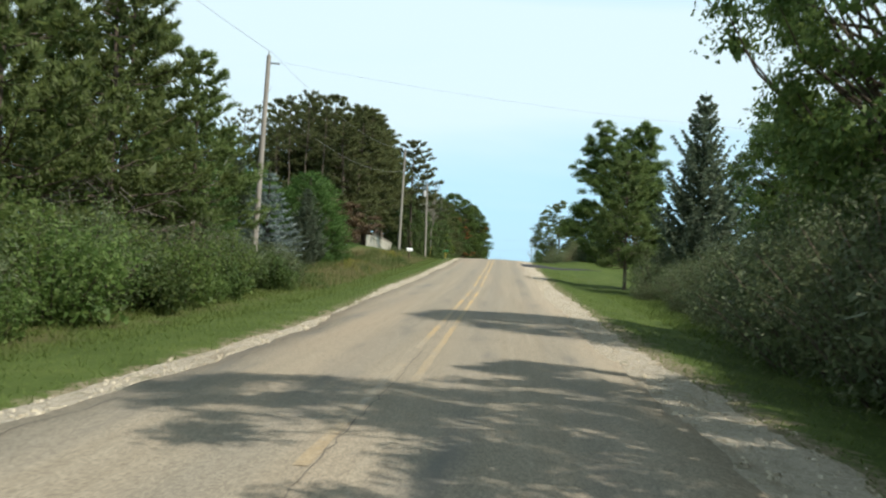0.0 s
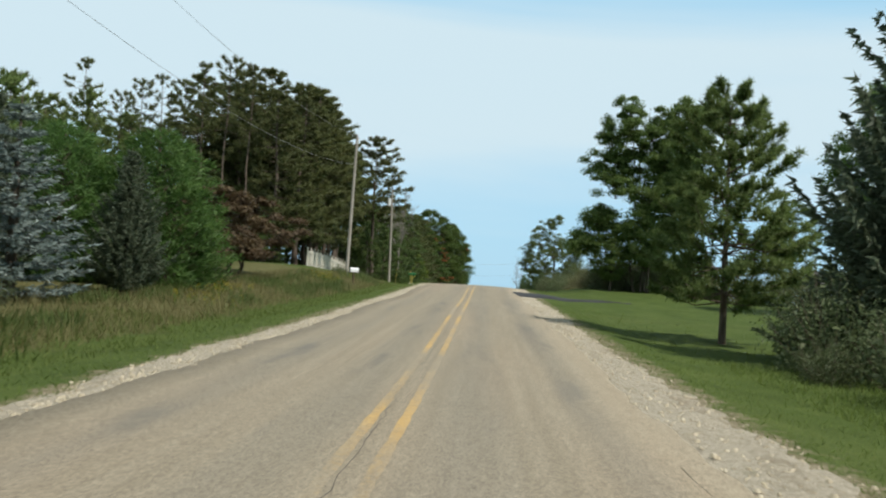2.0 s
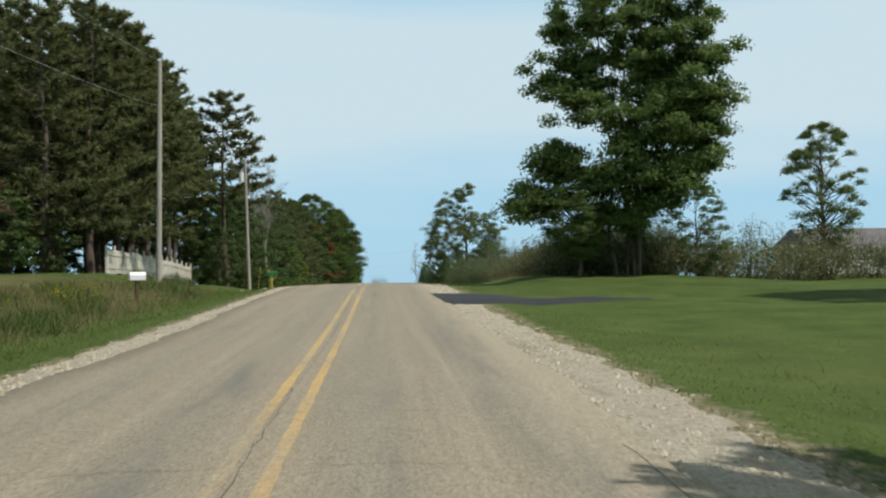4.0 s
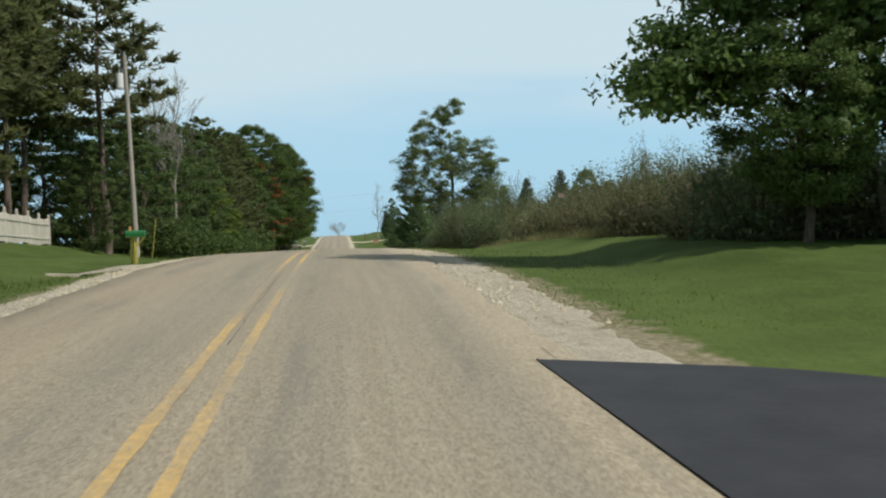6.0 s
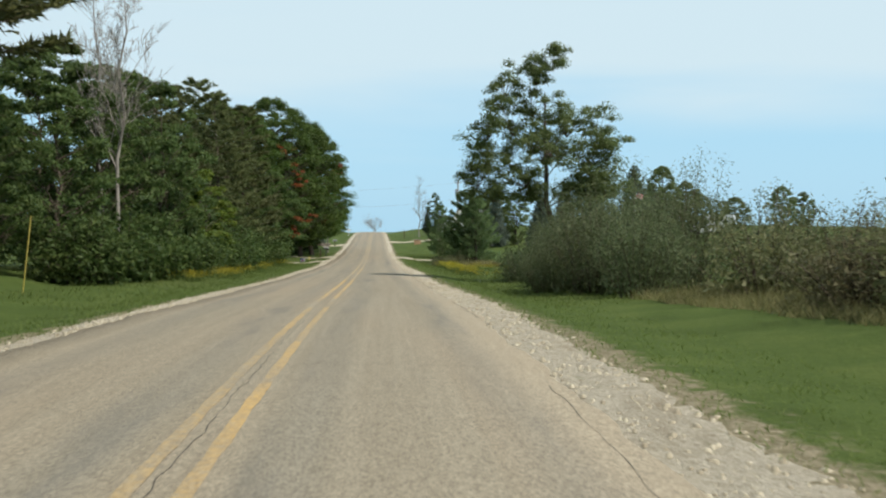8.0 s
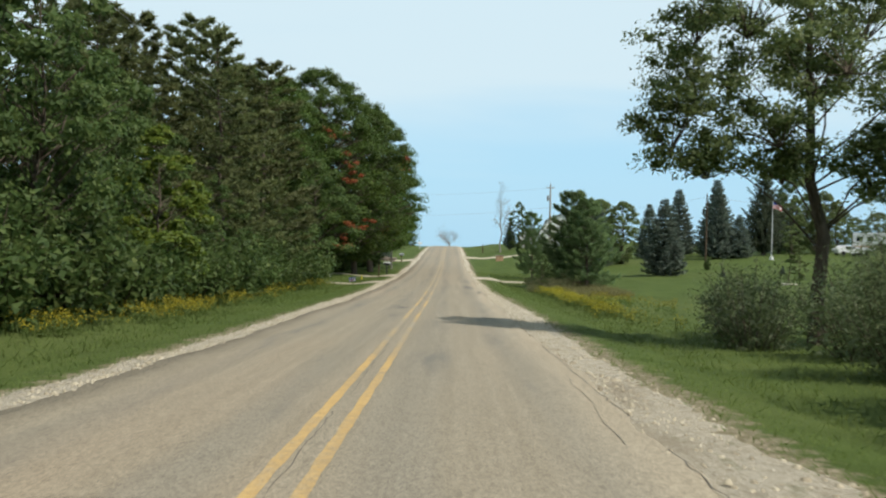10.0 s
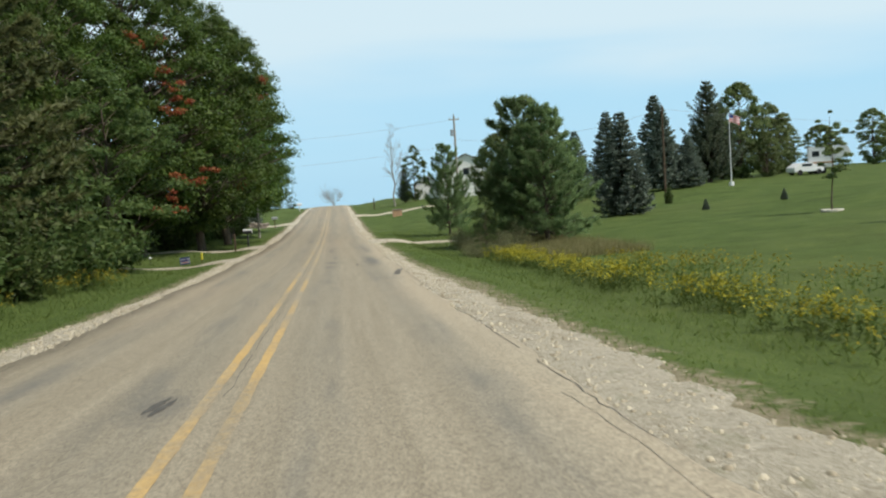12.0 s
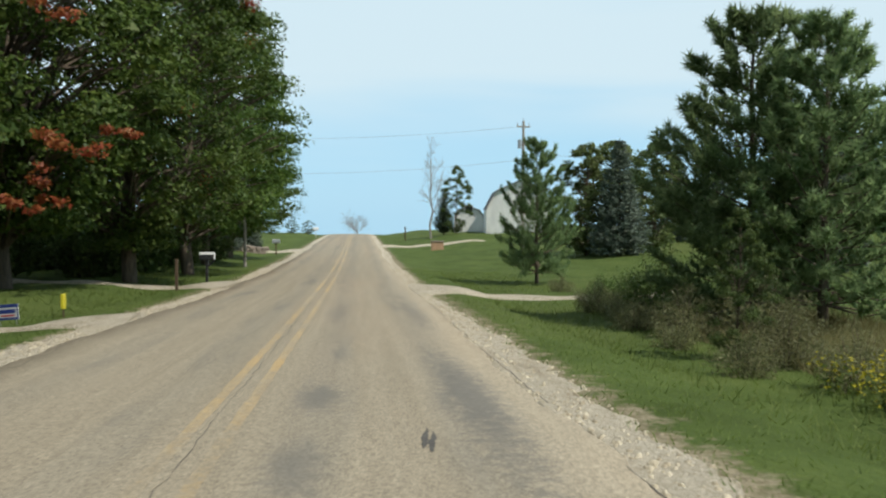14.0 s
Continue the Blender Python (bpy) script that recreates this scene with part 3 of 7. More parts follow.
# ---- ground ----
# height over the road, by stations along it, at fixed distances to its sides
STATIONS = (-30, 40, 60, 83, 95, 115, 135, 155, 200, 225, 260, 300)
SIDES = {
    -60: (0.3, 0.3, 0.4, 0.8, 1.2, 1.3, 1.3, 1.0, 0.5, 0.3, 0.3, 0.3),
    -16: (0.1, 0.1, 0.2, 0.6, 0.8, 1.0, 1.0, 0.5, 0.2, 0.1, 0.1, 0.2),
    -10: (-0.1, -0.1, 0.0, 0.1, 0.2, 0.1, 0.0, 0.0, 0.0, 0.0, 0.1, 0.2),
    -6.3: (-0.25, -0.25, -0.2, -0.3, -0.3, -0.3, -0.3, -0.2, -0.25, -0.2, -0.2, -0.2),
    -4.2: (-0.08,) * 12,
    4.25: (-0.08,) * 12,
    6.3: (-0.3, -0.35, -0.3, -0.22, -0.1, -0.2, -0.35, -0.35, -0.4, -0.35, -0.2, -0.1),
    9.0: (-0.35, -0.4, -0.3, -0.2, 0.3, 0.1, -0.3, -0.35, -0.45, -0.35, -0.05, 0.2),
    13.0: (-0.3, -0.3, -0.2, -0.2, 0.32, 0.3, 0.1, -0.2, -0.3, -0.2, 0.2, 0.8),
    24.0: (-0.2, -0.1, -0.1, -0.2, -0.3, 0.2, 0.6, 0.2, 0.1, 0.25, 0.7, 1.1),
    41.0: (0.0, 0.0, -0.1, -0.4, -0.5, 0.1, 0.8, 0.9, 1.0, 1.3, 1.6, 1.7),
    75.0: (0.2, 0.2, 0.0, -0.4, -0.6, 0.2, 1.0, 1.6, 1.6, 1.7, 1.8, 1.9),
}
SX = np.array(sorted(SIDES))
SZ = np.array([SIDES[k] for k in sorted(SIDES)], float)


def ground(x, y):
    x, y = np.broadcast_arrays(np.asarray(x, float), np.asarray(y, float))
    ys = np.array(STATIONS, float)
    cols = np.stack([np.interp(y, ys, row) for row in SZ], -1)
    xi = np.clip(x, SX[0], SX[-1])
    i = np.clip(np.searchsorted(SX, xi) - 1, 0, len(SX) - 2)
    u = (xi - SX[i]) / (SX[i + 1] - SX[i])
    u = u * u * (3 - 2 * u)
    off = np.take_along_axis(cols, i[..., None], -1)[..., 0] * (1 - u) + np.take_along_axis(cols, (i + 1)[..., None], -1)[..., 0] * u
    side = np.abs(x)
    off = np.where(side < 3.4, -0.16, off)
    z = road_z(np.clip(y, -60, 560)) + off
    wave = 0.04 * np.sin(x * 0.9 + y * 0.37) * np.sin(y * 0.53 - x * 0.2) + 0.035 * np.sin(x * 2.3 + y * 1.7)
    z = z + wave * np.clip((side - 4.6) / 3, 0, 1)
    far = np.maximum(np.hypot(np.maximum(side - 110, 0), np.maximum(y - 560, 0) + np.maximum(-60 - y, 0)), 0)
    return z - far * 0.035


def gz(x, y):
    return float(ground(x, y))


def sheet(name, xs, ys, z_of, mat):
    xx, yy = np.meshgrid(xs, ys, indexing="xy")
    v = np.stack([xx, yy, z_of(xx, yy)], -1)
    n, m = len(xs), len(ys)
    j, i = np.meshgrid(np.arange(m - 1), np.arange(n - 1), indexing="ij")
    q = np.stack([j * n + i, j * n + i + 1, (j + 1) * n + i + 1, (j + 1) * n + i], -1)
    me = as_mesh(name, v, q, mat)
    me.polygons.foreach_set("use_smooth", np.ones(len(me.polygons), bool))
    return me


near = np.concatenate([np.arange(-24, -4, 0.5), np.arange(-4, 4.01, 0.5), np.arange(4.5, 24.01, 0.5)])
gx = np.concatenate([[-2600, -1200, -600, -300, -180, -120, -90, -70, -55, -45, -37, -31, -27], near, [27, 31, 35, 40, 46, 53, 60, 68, 77, 88, 100, 120, 180, 300, 600, 1200, 2600]])
gy = np.concatenate([[-2600, -1200, -600, -300, -160, -100], np.arange(-60, 300, 1.5), np.arange(300, 565, 6), [600, 700, 900, 1300, 2000, 3200]])
tagged(new("ground", sheet("ground", gx, gy, ground, M_GROUND)), "green grass verge and mown field on both sides of the road", "grass", kind="structure")


def edge(y, side):
    """Ragged edges of the paving: left and right."""
    y = np.asarray(y, float)
    r = 0.05 * np.sin(y * 1.9) + 0.04 * np.sin(y * 4.3 + 1) + 0.09 * np.sin(y * 0.31 + side) + 0.05 * np.sin(y * 0.83 + 2 * side)
    slim = np.clip((27 - y) / 15, 0, 1) * 0.72 if side < 0 else 0.0
    return (-3.42 if side < 0 else 3.02) + r * 0.8 + slim


def verge(y, side):
    """Ragged outer edges of the gravel shoulders."""
    y = np.asarray(y, float)
    r = 0.05 * np.sin(y * 1.3 + side) + 0.04 * np.sin(y * 3.1 + 1) + 0.12 * np.sin(y * 0.19 + 2 * side) + 0.03 * np.sin(y * 6.7)
    slim = np.clip((36 - y) / 20, 0, 1) * 0.92 if side < 0 else 0.0
    if side > 0:
        slim = -0.45 * np.clip((y - 178) / 12, 0, 1)
    return (-4.22 if side < 0 else 4.15) + r + slim


def crown(x, y):
    return road_z(y) + 0.05 - 0.0055 * np.asarray(x, float) ** 2


ry = np.concatenate([np.arange(-60, 230, 0.5), np.arange(230, 560, 3)])
lanes = np.array([0, 0.12, 0.25, 0.38, 0.5, 0.62, 0.75, 0.88, 1.0])
road_x = edge(ry, -1)[:, None] * (1 - lanes) + edge(ry, 1)[:, None] * lanes


def strip(name, xs, ys, zs, mat):
    v = np.stack([xs, np.repeat(ys[:, None], xs.shape[1], 1), zs], -1)
    n, m = xs.shape[1], len(ys)
    j, i = np.meshgrid(np.arange(m - 1), np.arange(n - 1), indexing="ij")
    q = np.stack([j * n + i, j * n + i + 1, (j + 1) * n + i + 1, (j + 1) * n + i], -1)
    me = as_mesh(name, v, q, mat)
    me.polygons.foreach_set("use_smooth", np.ones(len(me.polygons), bool))
    return me


# the paving, with a thickness at its edges
full = np.concatenate([road_x[:, :1] - 0.03, road_x, road_x[:, -1:] + 0.03], 1)
zz = crown(full, ry[:, None])
zz[:, 0] -= 0.09
zz[:, -1] -= 0.09
road = tagged(new("road", strip("road", full, ry, zz, M_ROAD)), "worn tan-grey chip-sealed two-lane country road", "road", kind="structure")

for side, nm in ((-1, "left"), (1, "right")):
    a, b = edge(ry, side) - side * 0.12, verge(ry, side) + side * 0.15
    u = np.linspace(0, 1, 7)
    xs = a[:, None] * (1 - u) + b[:, None] * u
    zs = road_z(ry)[:, None] - 0.035 - 0.05 * u[None] - np.array([0, 0, 0, 0, 0, 0.01, 0.09])[None] + 0.012 * np.sin(xs * 9 + ry[:, None] * 3.1)
    ob = new("shoulder", strip("shoulder", xs if side > 0 else xs[:, ::-1], ry, zs if side > 0 else zs[:, ::-1], M_GRAVEL))
    tagged(ob, "pale limestone gravel shoulder beside the paving", "shoulder", kind="structure")


# loose stones on the shoulders and the paving's edge
def stones():
    rs = rand(5)
    n = 18000
    y = rs.uniform(-10, 236, n)
    side = rs.choice([-1, 1], n)
    u = np.clip(rs.beta(1.5, 1.6, n) * 1.2 - 0.1, -0.2, 1.0)
    x = np.where(side > 0, edge(y, 1) * (1 - u) + verge(y, 1) * u, edge(y, -1) * (1 - u) + verge(y, -1) * u)
    y = np.where((side > 0) & (y > 76.5) & (y < 86.5), y - 30, y)
    x = np.where(side > 0, edge(y, 1) * (1 - u) + verge(y, 1) * u, edge(y, -1) * (1 - u) + verge(y, -1) * u)
    z = road_z(y) - 0.035 - 0.05 * np.clip(u, 0, 1) + np.where(u < 0.12, 0.02, 0)
    s = 0.012 + 0.034 * rs.beta(1.1, 4.0, n)
    base = np.array([[-1, -0.8, -0.3], [0.9, -1, -0.3], [1, 0.9, -0.3], [-0.8, 1, -0.3], [-0.55, -0.5, 0.7], [0.5, -0.6, 0.6], [0.55, 0.45, 0.75], [-0.5, 0.6, 0.6]])
    faces = np.array([[4, 5, 6, 7], [0, 1, 5, 4], [1, 2, 6, 5], [2, 3, 7, 6], [3, 0, 4, 7]])
    a = rs.uniform(0, 6.28, n)
    v = base[None] * s[:, None, None] * rs.uniform(0.7, 1.3, (n, 1, 3))
    c, d = np.cos(a)[:, None], np.sin(a)[:, None]
    v = np.stack([v[..., 0] * c - v[..., 1] * d, v[..., 0] * d + v[..., 1] * c, v[..., 2]], -1) + np.stack([x, y, z], -1)[:, None]
    q = faces[None] + (np.arange(n) * 8)[:, None, None]
    return as_mesh("gravel_stones", v, q, M_STONE)


tagged(new("gravel_stones", stones()), "loose pale crushed stones scattered over the road shoulders", "gravel", kind="stuff")


# centre lines and the long crack between them
def centre_line(x0, gaps, name):
    ys = np.arange(-60, 420, 0.4)
    ys = ys[~np.any([(ys > a) & (ys < b) for a, b in gaps], axis=0)] if gaps else ys
    g = Quads()
    runs = np.split(ys, np.where(np.diff(ys) > 0.5)[0] + 1)
    for run in runs:
        if len(run) < 2:
            continue
        mid = x0 + 0.006 * np.sin(run * 0.23) + 0.002 * np.sin(run * 2.9)
        w = 0.055 + 0.006 * np.sin(run * 3.7) + 0.005 * np.sin(run * 8.1)
        v = np.stack([np.stack([mid - w, run, crown(mid - w, run) + 0.005], -1), np.stack([mid + w, run, crown(mid + w, run) + 0.005], -1)], 1)
        i = np.arange(len(run) - 1)
        g.add(v, np.stack([2 * i, 2 * i + 1, 2 * i + 3, 2 * i + 2], -1))
    return g.mesh(name, M_PAINT)


for x0, gaps in ((-0.165, [(-60, -2.0), (5.2, 7.4)]), (0.165, [(-60, 3.0)])):
    part("centre_line", centre_line(x0, gaps, "centre_line"), M_PAINT, road, "worn yellow painted centre line")


def cracks():
    rs = rand(8)
    g = Quads()

    def ribbon(px, py, w):
        px, py = np.asarray(px), np.asarray(py)
        dx, dy = np.gradient(px), np.gradient(py)
        ln = np.hypot(dx, dy) + 1e-9
        nx, ny = dy / ln, -dx / ln
        ww = w * rs.uniform(0.4, 1.3, len(px))
        a = np.stack([px - nx * ww, py - ny * ww], -1)
        b = np.stack([px + nx * ww, py + ny * ww], -1)
        v = np.stack([np.c_[a, crown(a[:, 0], a[:, 1]) + 0.0035], np.c_[b, crown(b[:, 0], b[:, 1]) + 0.0035]], 1)
        i = np.arange(len(px) - 1)
        g.add(v, np.stack([2 * i, 2 * i + 1, 2 * i + 3, 2 * i + 2], -1))

    y = -12.0
    while y < 240:
        n = rs.uniform(4, 22)
        ys = np.arange(y, y + n, 0.25)
        ribbon(-0.04 + 0.3 * np.cumsum(rs.normal(0, 0.012, len(ys))) + rs.normal(0, 0.012, len(ys)), ys, 0.0045)
        y += n + rs.uniform(0.5, 6)
    y = -8.0
    while y < 230:
        n = rs.uniform(3, 14)
        ys = np.arange(y, y + n, 0.3)
        ribbon(2.78 + 0.1 * np.sin(ys * 0.4) + np.cumsum(rs.normal(0, 0.014, len(ys))), ys, 0.0028)
        y += n + rs.uniform(10, 34)
    y = -8.0
    while y < 230:
        n = rs.uniform(5, 18)
        ys = np.arange(y, y + n, 0.3)
        if not 12 < y < 100:
            ribbon(edge(ys, -1) + 0.2 + 0.06 * np.sin(ys * 0.5) + np.cumsum(rs.normal(0, 0.01, len(ys))), ys, 0.005)
        y += n + rs.uniform(1, 5)
    # the worn joint along the paving's right edge
    y = 118.0
    while y < 215:
        n = rs.uniform(3, 12)
        ys = np.arange(y, y + n, 0.25)
        ribbon(3.02 + np.cumsum(rs.normal(0, 0.012, len(ys))) * 0.25 + rs.normal(0, 0.012, len(ys)), ys, 0.007)
        y += n + rs.uniform(0.5, 3)
    for k in range(34):
        y0 = rs.uniform(-6, 235)
        xs = np.arange(rs.uniform(-3.2, 0.5), rs.uniform(0.9, 2.9), 0.12)
        ribbon(xs, y0 + np.cumsum(rs.normal(0, 0.03, len(xs))), 0.004)
    return g.mesh("crack", M_CRACK)


part("crack", cracks(), M_CRACK, road, "dark weathered cracks in the paving")


def skid(x0, y0, x1, y1, lanes_, gap):
    """Short parallel rubber streaks on the paving."""
    g, rs = Quads(), rand(61)
    for k in range(lanes_):
        u = np.linspace(0, 1, 14)
        px = x0 + (x1 - x0) * u + (k - (lanes_ - 1) / 2) * gap + rs.normal(0, 0.006, 14)
        py = y0 + (y1 - y0) * u + rs.uniform(-0.15, 0.15)
        w = gap * 0.66 * np.sin(u * 2.7 + 0.3) * rs.uniform(0.6, 1.1, 14)
        v = np.stack([np.stack([px - w, py, crown(px, py) + 0.004], -1), np.stack([px + w, py, crown(px, py) + 0.004], -1)], 1)
        i = np.arange(13)
        g.add(v, np.stack([2 * i, 2 * i + 1, 2 * i + 3, 2 * i + 2], -1))
    part("skid_mark", g.mesh("skid_mark", M_STAIN), None, road, "dark rubber streaks on the paving")


skid(2.62, 181.8, 2.95, 185.2, 5, 0.034)
skid(1.68, 188.7, 1.76, 189.5, 2, 0.05)
skid(-0.62, 163.1, -0.5, 163.9, 2, 0.08)


# side drives
def drive(name, label, mat, pts, wide, lift=0.02, rise=-0.015, ragged=0.05):
    """A drive that leaves the road along a line of (x, y) with the given widths at its ends."""
    p = np.array(pts, float)
    t = np.linspace(0, len(p) - 1, 8 * len(p))
    px, py = np.interp(t, np.arange(len(p)), p[:, 0]), np.interp(t, np.arange(len(p)), p[:, 1])
    w = np.interp(t, np.arange(len(p)), wide)
    dx, dy = np.gradient(px), np.gradient(py)
    ln = np.hypot(dx, dy)
    nx, ny = -dy / ln, dx / ln
    u = np.linspace(-1, 1, 9)
    wob = 1 + ragged * np.sin(t * 7)
    xs = px[:, None] + nx[:, None] * u * (w * wob)[:, None] / 2
    ys = py[:, None] + ny[:, None] * u * (w * wob)[:, None] / 2
    k = np.clip((np.abs(xs) - 4.2) / 1.6, 0, 1)
    zs = (road_z(ys) + rise) * (1 - k) + (ground(xs, ys) + lift + 0.03) * k
    zs[:, 0] -= 0.3
    zs[:, -1] -= 0.3
    n, m = xs.shape[1], len(t)
    j, i = np.meshgrid(np.arange(m - 1), np.arange(n - 1), indexing="ij")
    q = np.stack([j * n + i, j * n + i + 1, (j + 1) * n + i + 1, (j + 1) * n + i], -1)
    tagged(new(name, as_mesh(name, np.stack([xs, ys, zs], -1), q, mat)), label, "driveway", kind="structure")


drive("driveway", "smooth fresh black asphalt driveway joining the road", M_BLACKTOP, [(2.8, 81.0), (5.5, 81.1), (8.0, 81.5), (10.2, 81.9)], (7.8, 4.0, 2.0, 0.6), 0.03, 0.02, 0.0)
drive("driveway", "pale gravel driveway leaving the road by the green mailbox", M_GRAVEL, [(-3.2, 101.5), (-4.4, 102.2), (-5.6, 103.0), (-6.8, 103.4)], (8.5, 5.0, 1.8, 0.8), rise=-0.085)
drive("driveway", "narrow pale gravel driveway through the grass", M_GRAVEL, [(-3.6, 202.5), (-6, 202.2), (-14, 202)], (5, 0.9, 0.7))
drive("driveway", "pale gravel driveway beside the black mailbox", M_GRAVEL, [(-3.6, 219.5), (-6, 219.6), (-14, 220.5)], (7, 2.0, 1.7))
drive("driveway", "pale gravel driveway into the farm field", M_GRAVEL, [(2.95, 216.0), (5.5, 216.0), (9, 215.6), (13, 215.4)], (9, 3.6, 3.0, 2.6))
drive("driveway", "pale gravel driveway on the far rise", M_GRAVEL, [(2.95, 281), (7, 281), (14, 281)], (9, 4, 4))
drive("driveway", "pale gravel driveway on the far rise", M_GRAVEL, [(-3.3, 268), (-7, 268), (-14, 270)], (9, 5, 4))


# ---- trees and shrubs ----
def broadleaf(h=12.0, r=4.0, low=0.2, clumps=70, per=130, leaf=0.2, mat=None, trunk=0.22, seed=1, shape=0.55, bark=None, stems=1, open_=0.0, lean=0.0, spots=0, lobes=(), shell=0.12, pad=0.9, sprays=()):
    """A leafy tree. low: where the crown begins; shape: height of its widest part; open_: how many clumps stay away;
    lobes: (x, y, z, radius) of the crown's masses, where it is not one round; sprays: the same of its turned branches."""
    rs = rand(seed)
    wood, crown_, turned = Quads(), Quads(), Quads()
    tops = []
    for s in range(stems):
        a = rs.uniform(0, 6.28)
        off = 0.0 if stems == 1 else r * 0.12
        foot = np.array([math.cos(a) * off, math.sin(a) * off, -0.2])
        top = np.array([math.cos(a) * off * 3 + lean * h, math.sin(a) * off * 3, h * rs.uniform(0.82, 0.92)])
        line = bend(foot, top, rs, 0.0, 8, 0.012)
        tops.append(line)
        wood.tube(line, np.linspace(trunk, trunk * 0.15, 8) * (1 if stems == 1 else 0.7), 8)
    spotted = 0
    for i in range(clumps):
        u = rs.uniform(0, 1)
        rad = math.sin(math.pi * min(1, max(0.03, u ** (math.log(0.5) / math.log(shape))))) ** 0.6
        k = r * rad * math.sqrt(rs.uniform(shell, 1.0))
        a = rs.uniform(0, 6.28)
        if rs.uniform() < open_ and u < 0.75:
            continue
        z = h * low + u * h * (0.97 - low)
        line = tops[rs.randint(stems)]
        cx, cy = np.interp(z, line[:, 2], line[:, 0]), np.interp(z, line[:, 2], line[:, 1])
        c = np.array([cx + k * math.cos(a), cy + k * math.sin(a), z])
        if lobes:
            lx, ly, lz, lr = lobes[i % len(lobes)]
            c = np.array([lx, ly, lz]) + unit(rs.normal(size=3)) * lr * rs.uniform(0.2, 1.08) * [1, 1, 0.85]
            z = c[2]
            cx, cy = np.interp(z, line[:, 2], line[:, 0]), np.interp(z, line[:, 2], line[:, 1])
            k, u = math.hypot(c[0] - cx, c[1] - cy), z / h
        rc = r * rs.uniform(0.20, 0.33) * (0.7 + 0.5 * (1 - u))
        rc *= 0.62 if lobes else pad
        d = unit(rs.normal(size=(per, 3)) + [0, 0, 0.4])
        d[:, 2] = np.maximum(d[:, 2], -0.35)
        p = c + d * [rc, rc, rc * 0.6] * rs.uniform(0.25, 0.95, (per, 1)) ** 0.8
        p[:, 2] -= 0.14 * ((p[:, 0] - c[0]) ** 2 + (p[:, 1] - c[1]) ** 2) / rc
        out = unit(d + unit(c - [cx, cy, z * 0.8])[None] * 0.5)
        leaves(crown_, p, leaf, rs, out)
        if spots and spotted < spots and k > 0.6 * r * rad and 0.15 < u < 0.8 and i % 3 < 2:
            spotted += 1
            n = min(per, len(out), int(per * 0.7))
            q = c + np.array([math.cos(a), math.sin(a), 0.1]) * rc * 0.8
            leaves(turned, q + unit(rs.normal(size=(n, 3))) * [rc * 0.62, rc * 0.62, rc * 0.42] * rs.uniform(0.2, 1.0, (n, 1)), leaf * 0.9, rs, out[:n])
        m = per // 6
        leaves(crown_, c + unit(rs.normal(size=(m, 3))) * rc * rs.uniform(0.0, 0.5, (m, 1)) * [1, 1, 0.6], max(leaf * 1.3, rc * 0.22), rs, None, 0.8)
        w = trunk * (0.2 if lobes else 0.32) * (1 - 0.6 * u)
        if lobes and i >= len(lobes):
            wood.tube(bend((lx, ly, lz - 0.5 * lr), c, rs, 0.05, 3), [0.02, 0.014, 0.006], 3)
        elif k > 0.25 * r:
            z0 = max(h * low * rs.uniform(0.6, 1.5), z - k * rs.uniform(0.4, 1.0))
            b0 = [np.interp(z0, line[:, 2], line[:, 0]), np.interp(z0, line[:, 2], line[:, 1]), z0]
            wood.tube(bend(b0, (lx, ly, lz) if lobes else c, rs, 0.08, 4), np.linspace(w, w * 0.25, 4), 4)
    for sx, sy, sz, sr in sprays:
        wood.tube(bend((sx * 0.4, sy * 0.4, sz - 0.6), (sx, sy, sz), rs, 0.05, 4), [0.04, 0.03, 0.02, 0.008], 4)
        for _ in range(3):
            c = np.array([sx, sy, sz]) + rs.normal(size=3) * sr * [0.55, 0.55, 0.35]
            d = unit(rs.normal(size=(48, 3)) + [0, 0, 0.3])
            leaves(turned, c + d * [0.5 * sr, 0.5 * sr, 0.26 * sr] * rs.uniform(0.2, 1.0, (48, 1)), leaf * 0.9, rs, d)
    ob = thing("tree", "", "tree")
    part("trunk", wood.mesh("trunk", bark or M_BARK), None, ob)
    part("crown", crown_.mesh("crown", mat), None, ob)
    if spots or sprays:
        part("turned_leaves", turned.mesh("turned_leaves", L_MAPLERED), None, ob, "clumps of red and orange autumn leaves")
    return ob


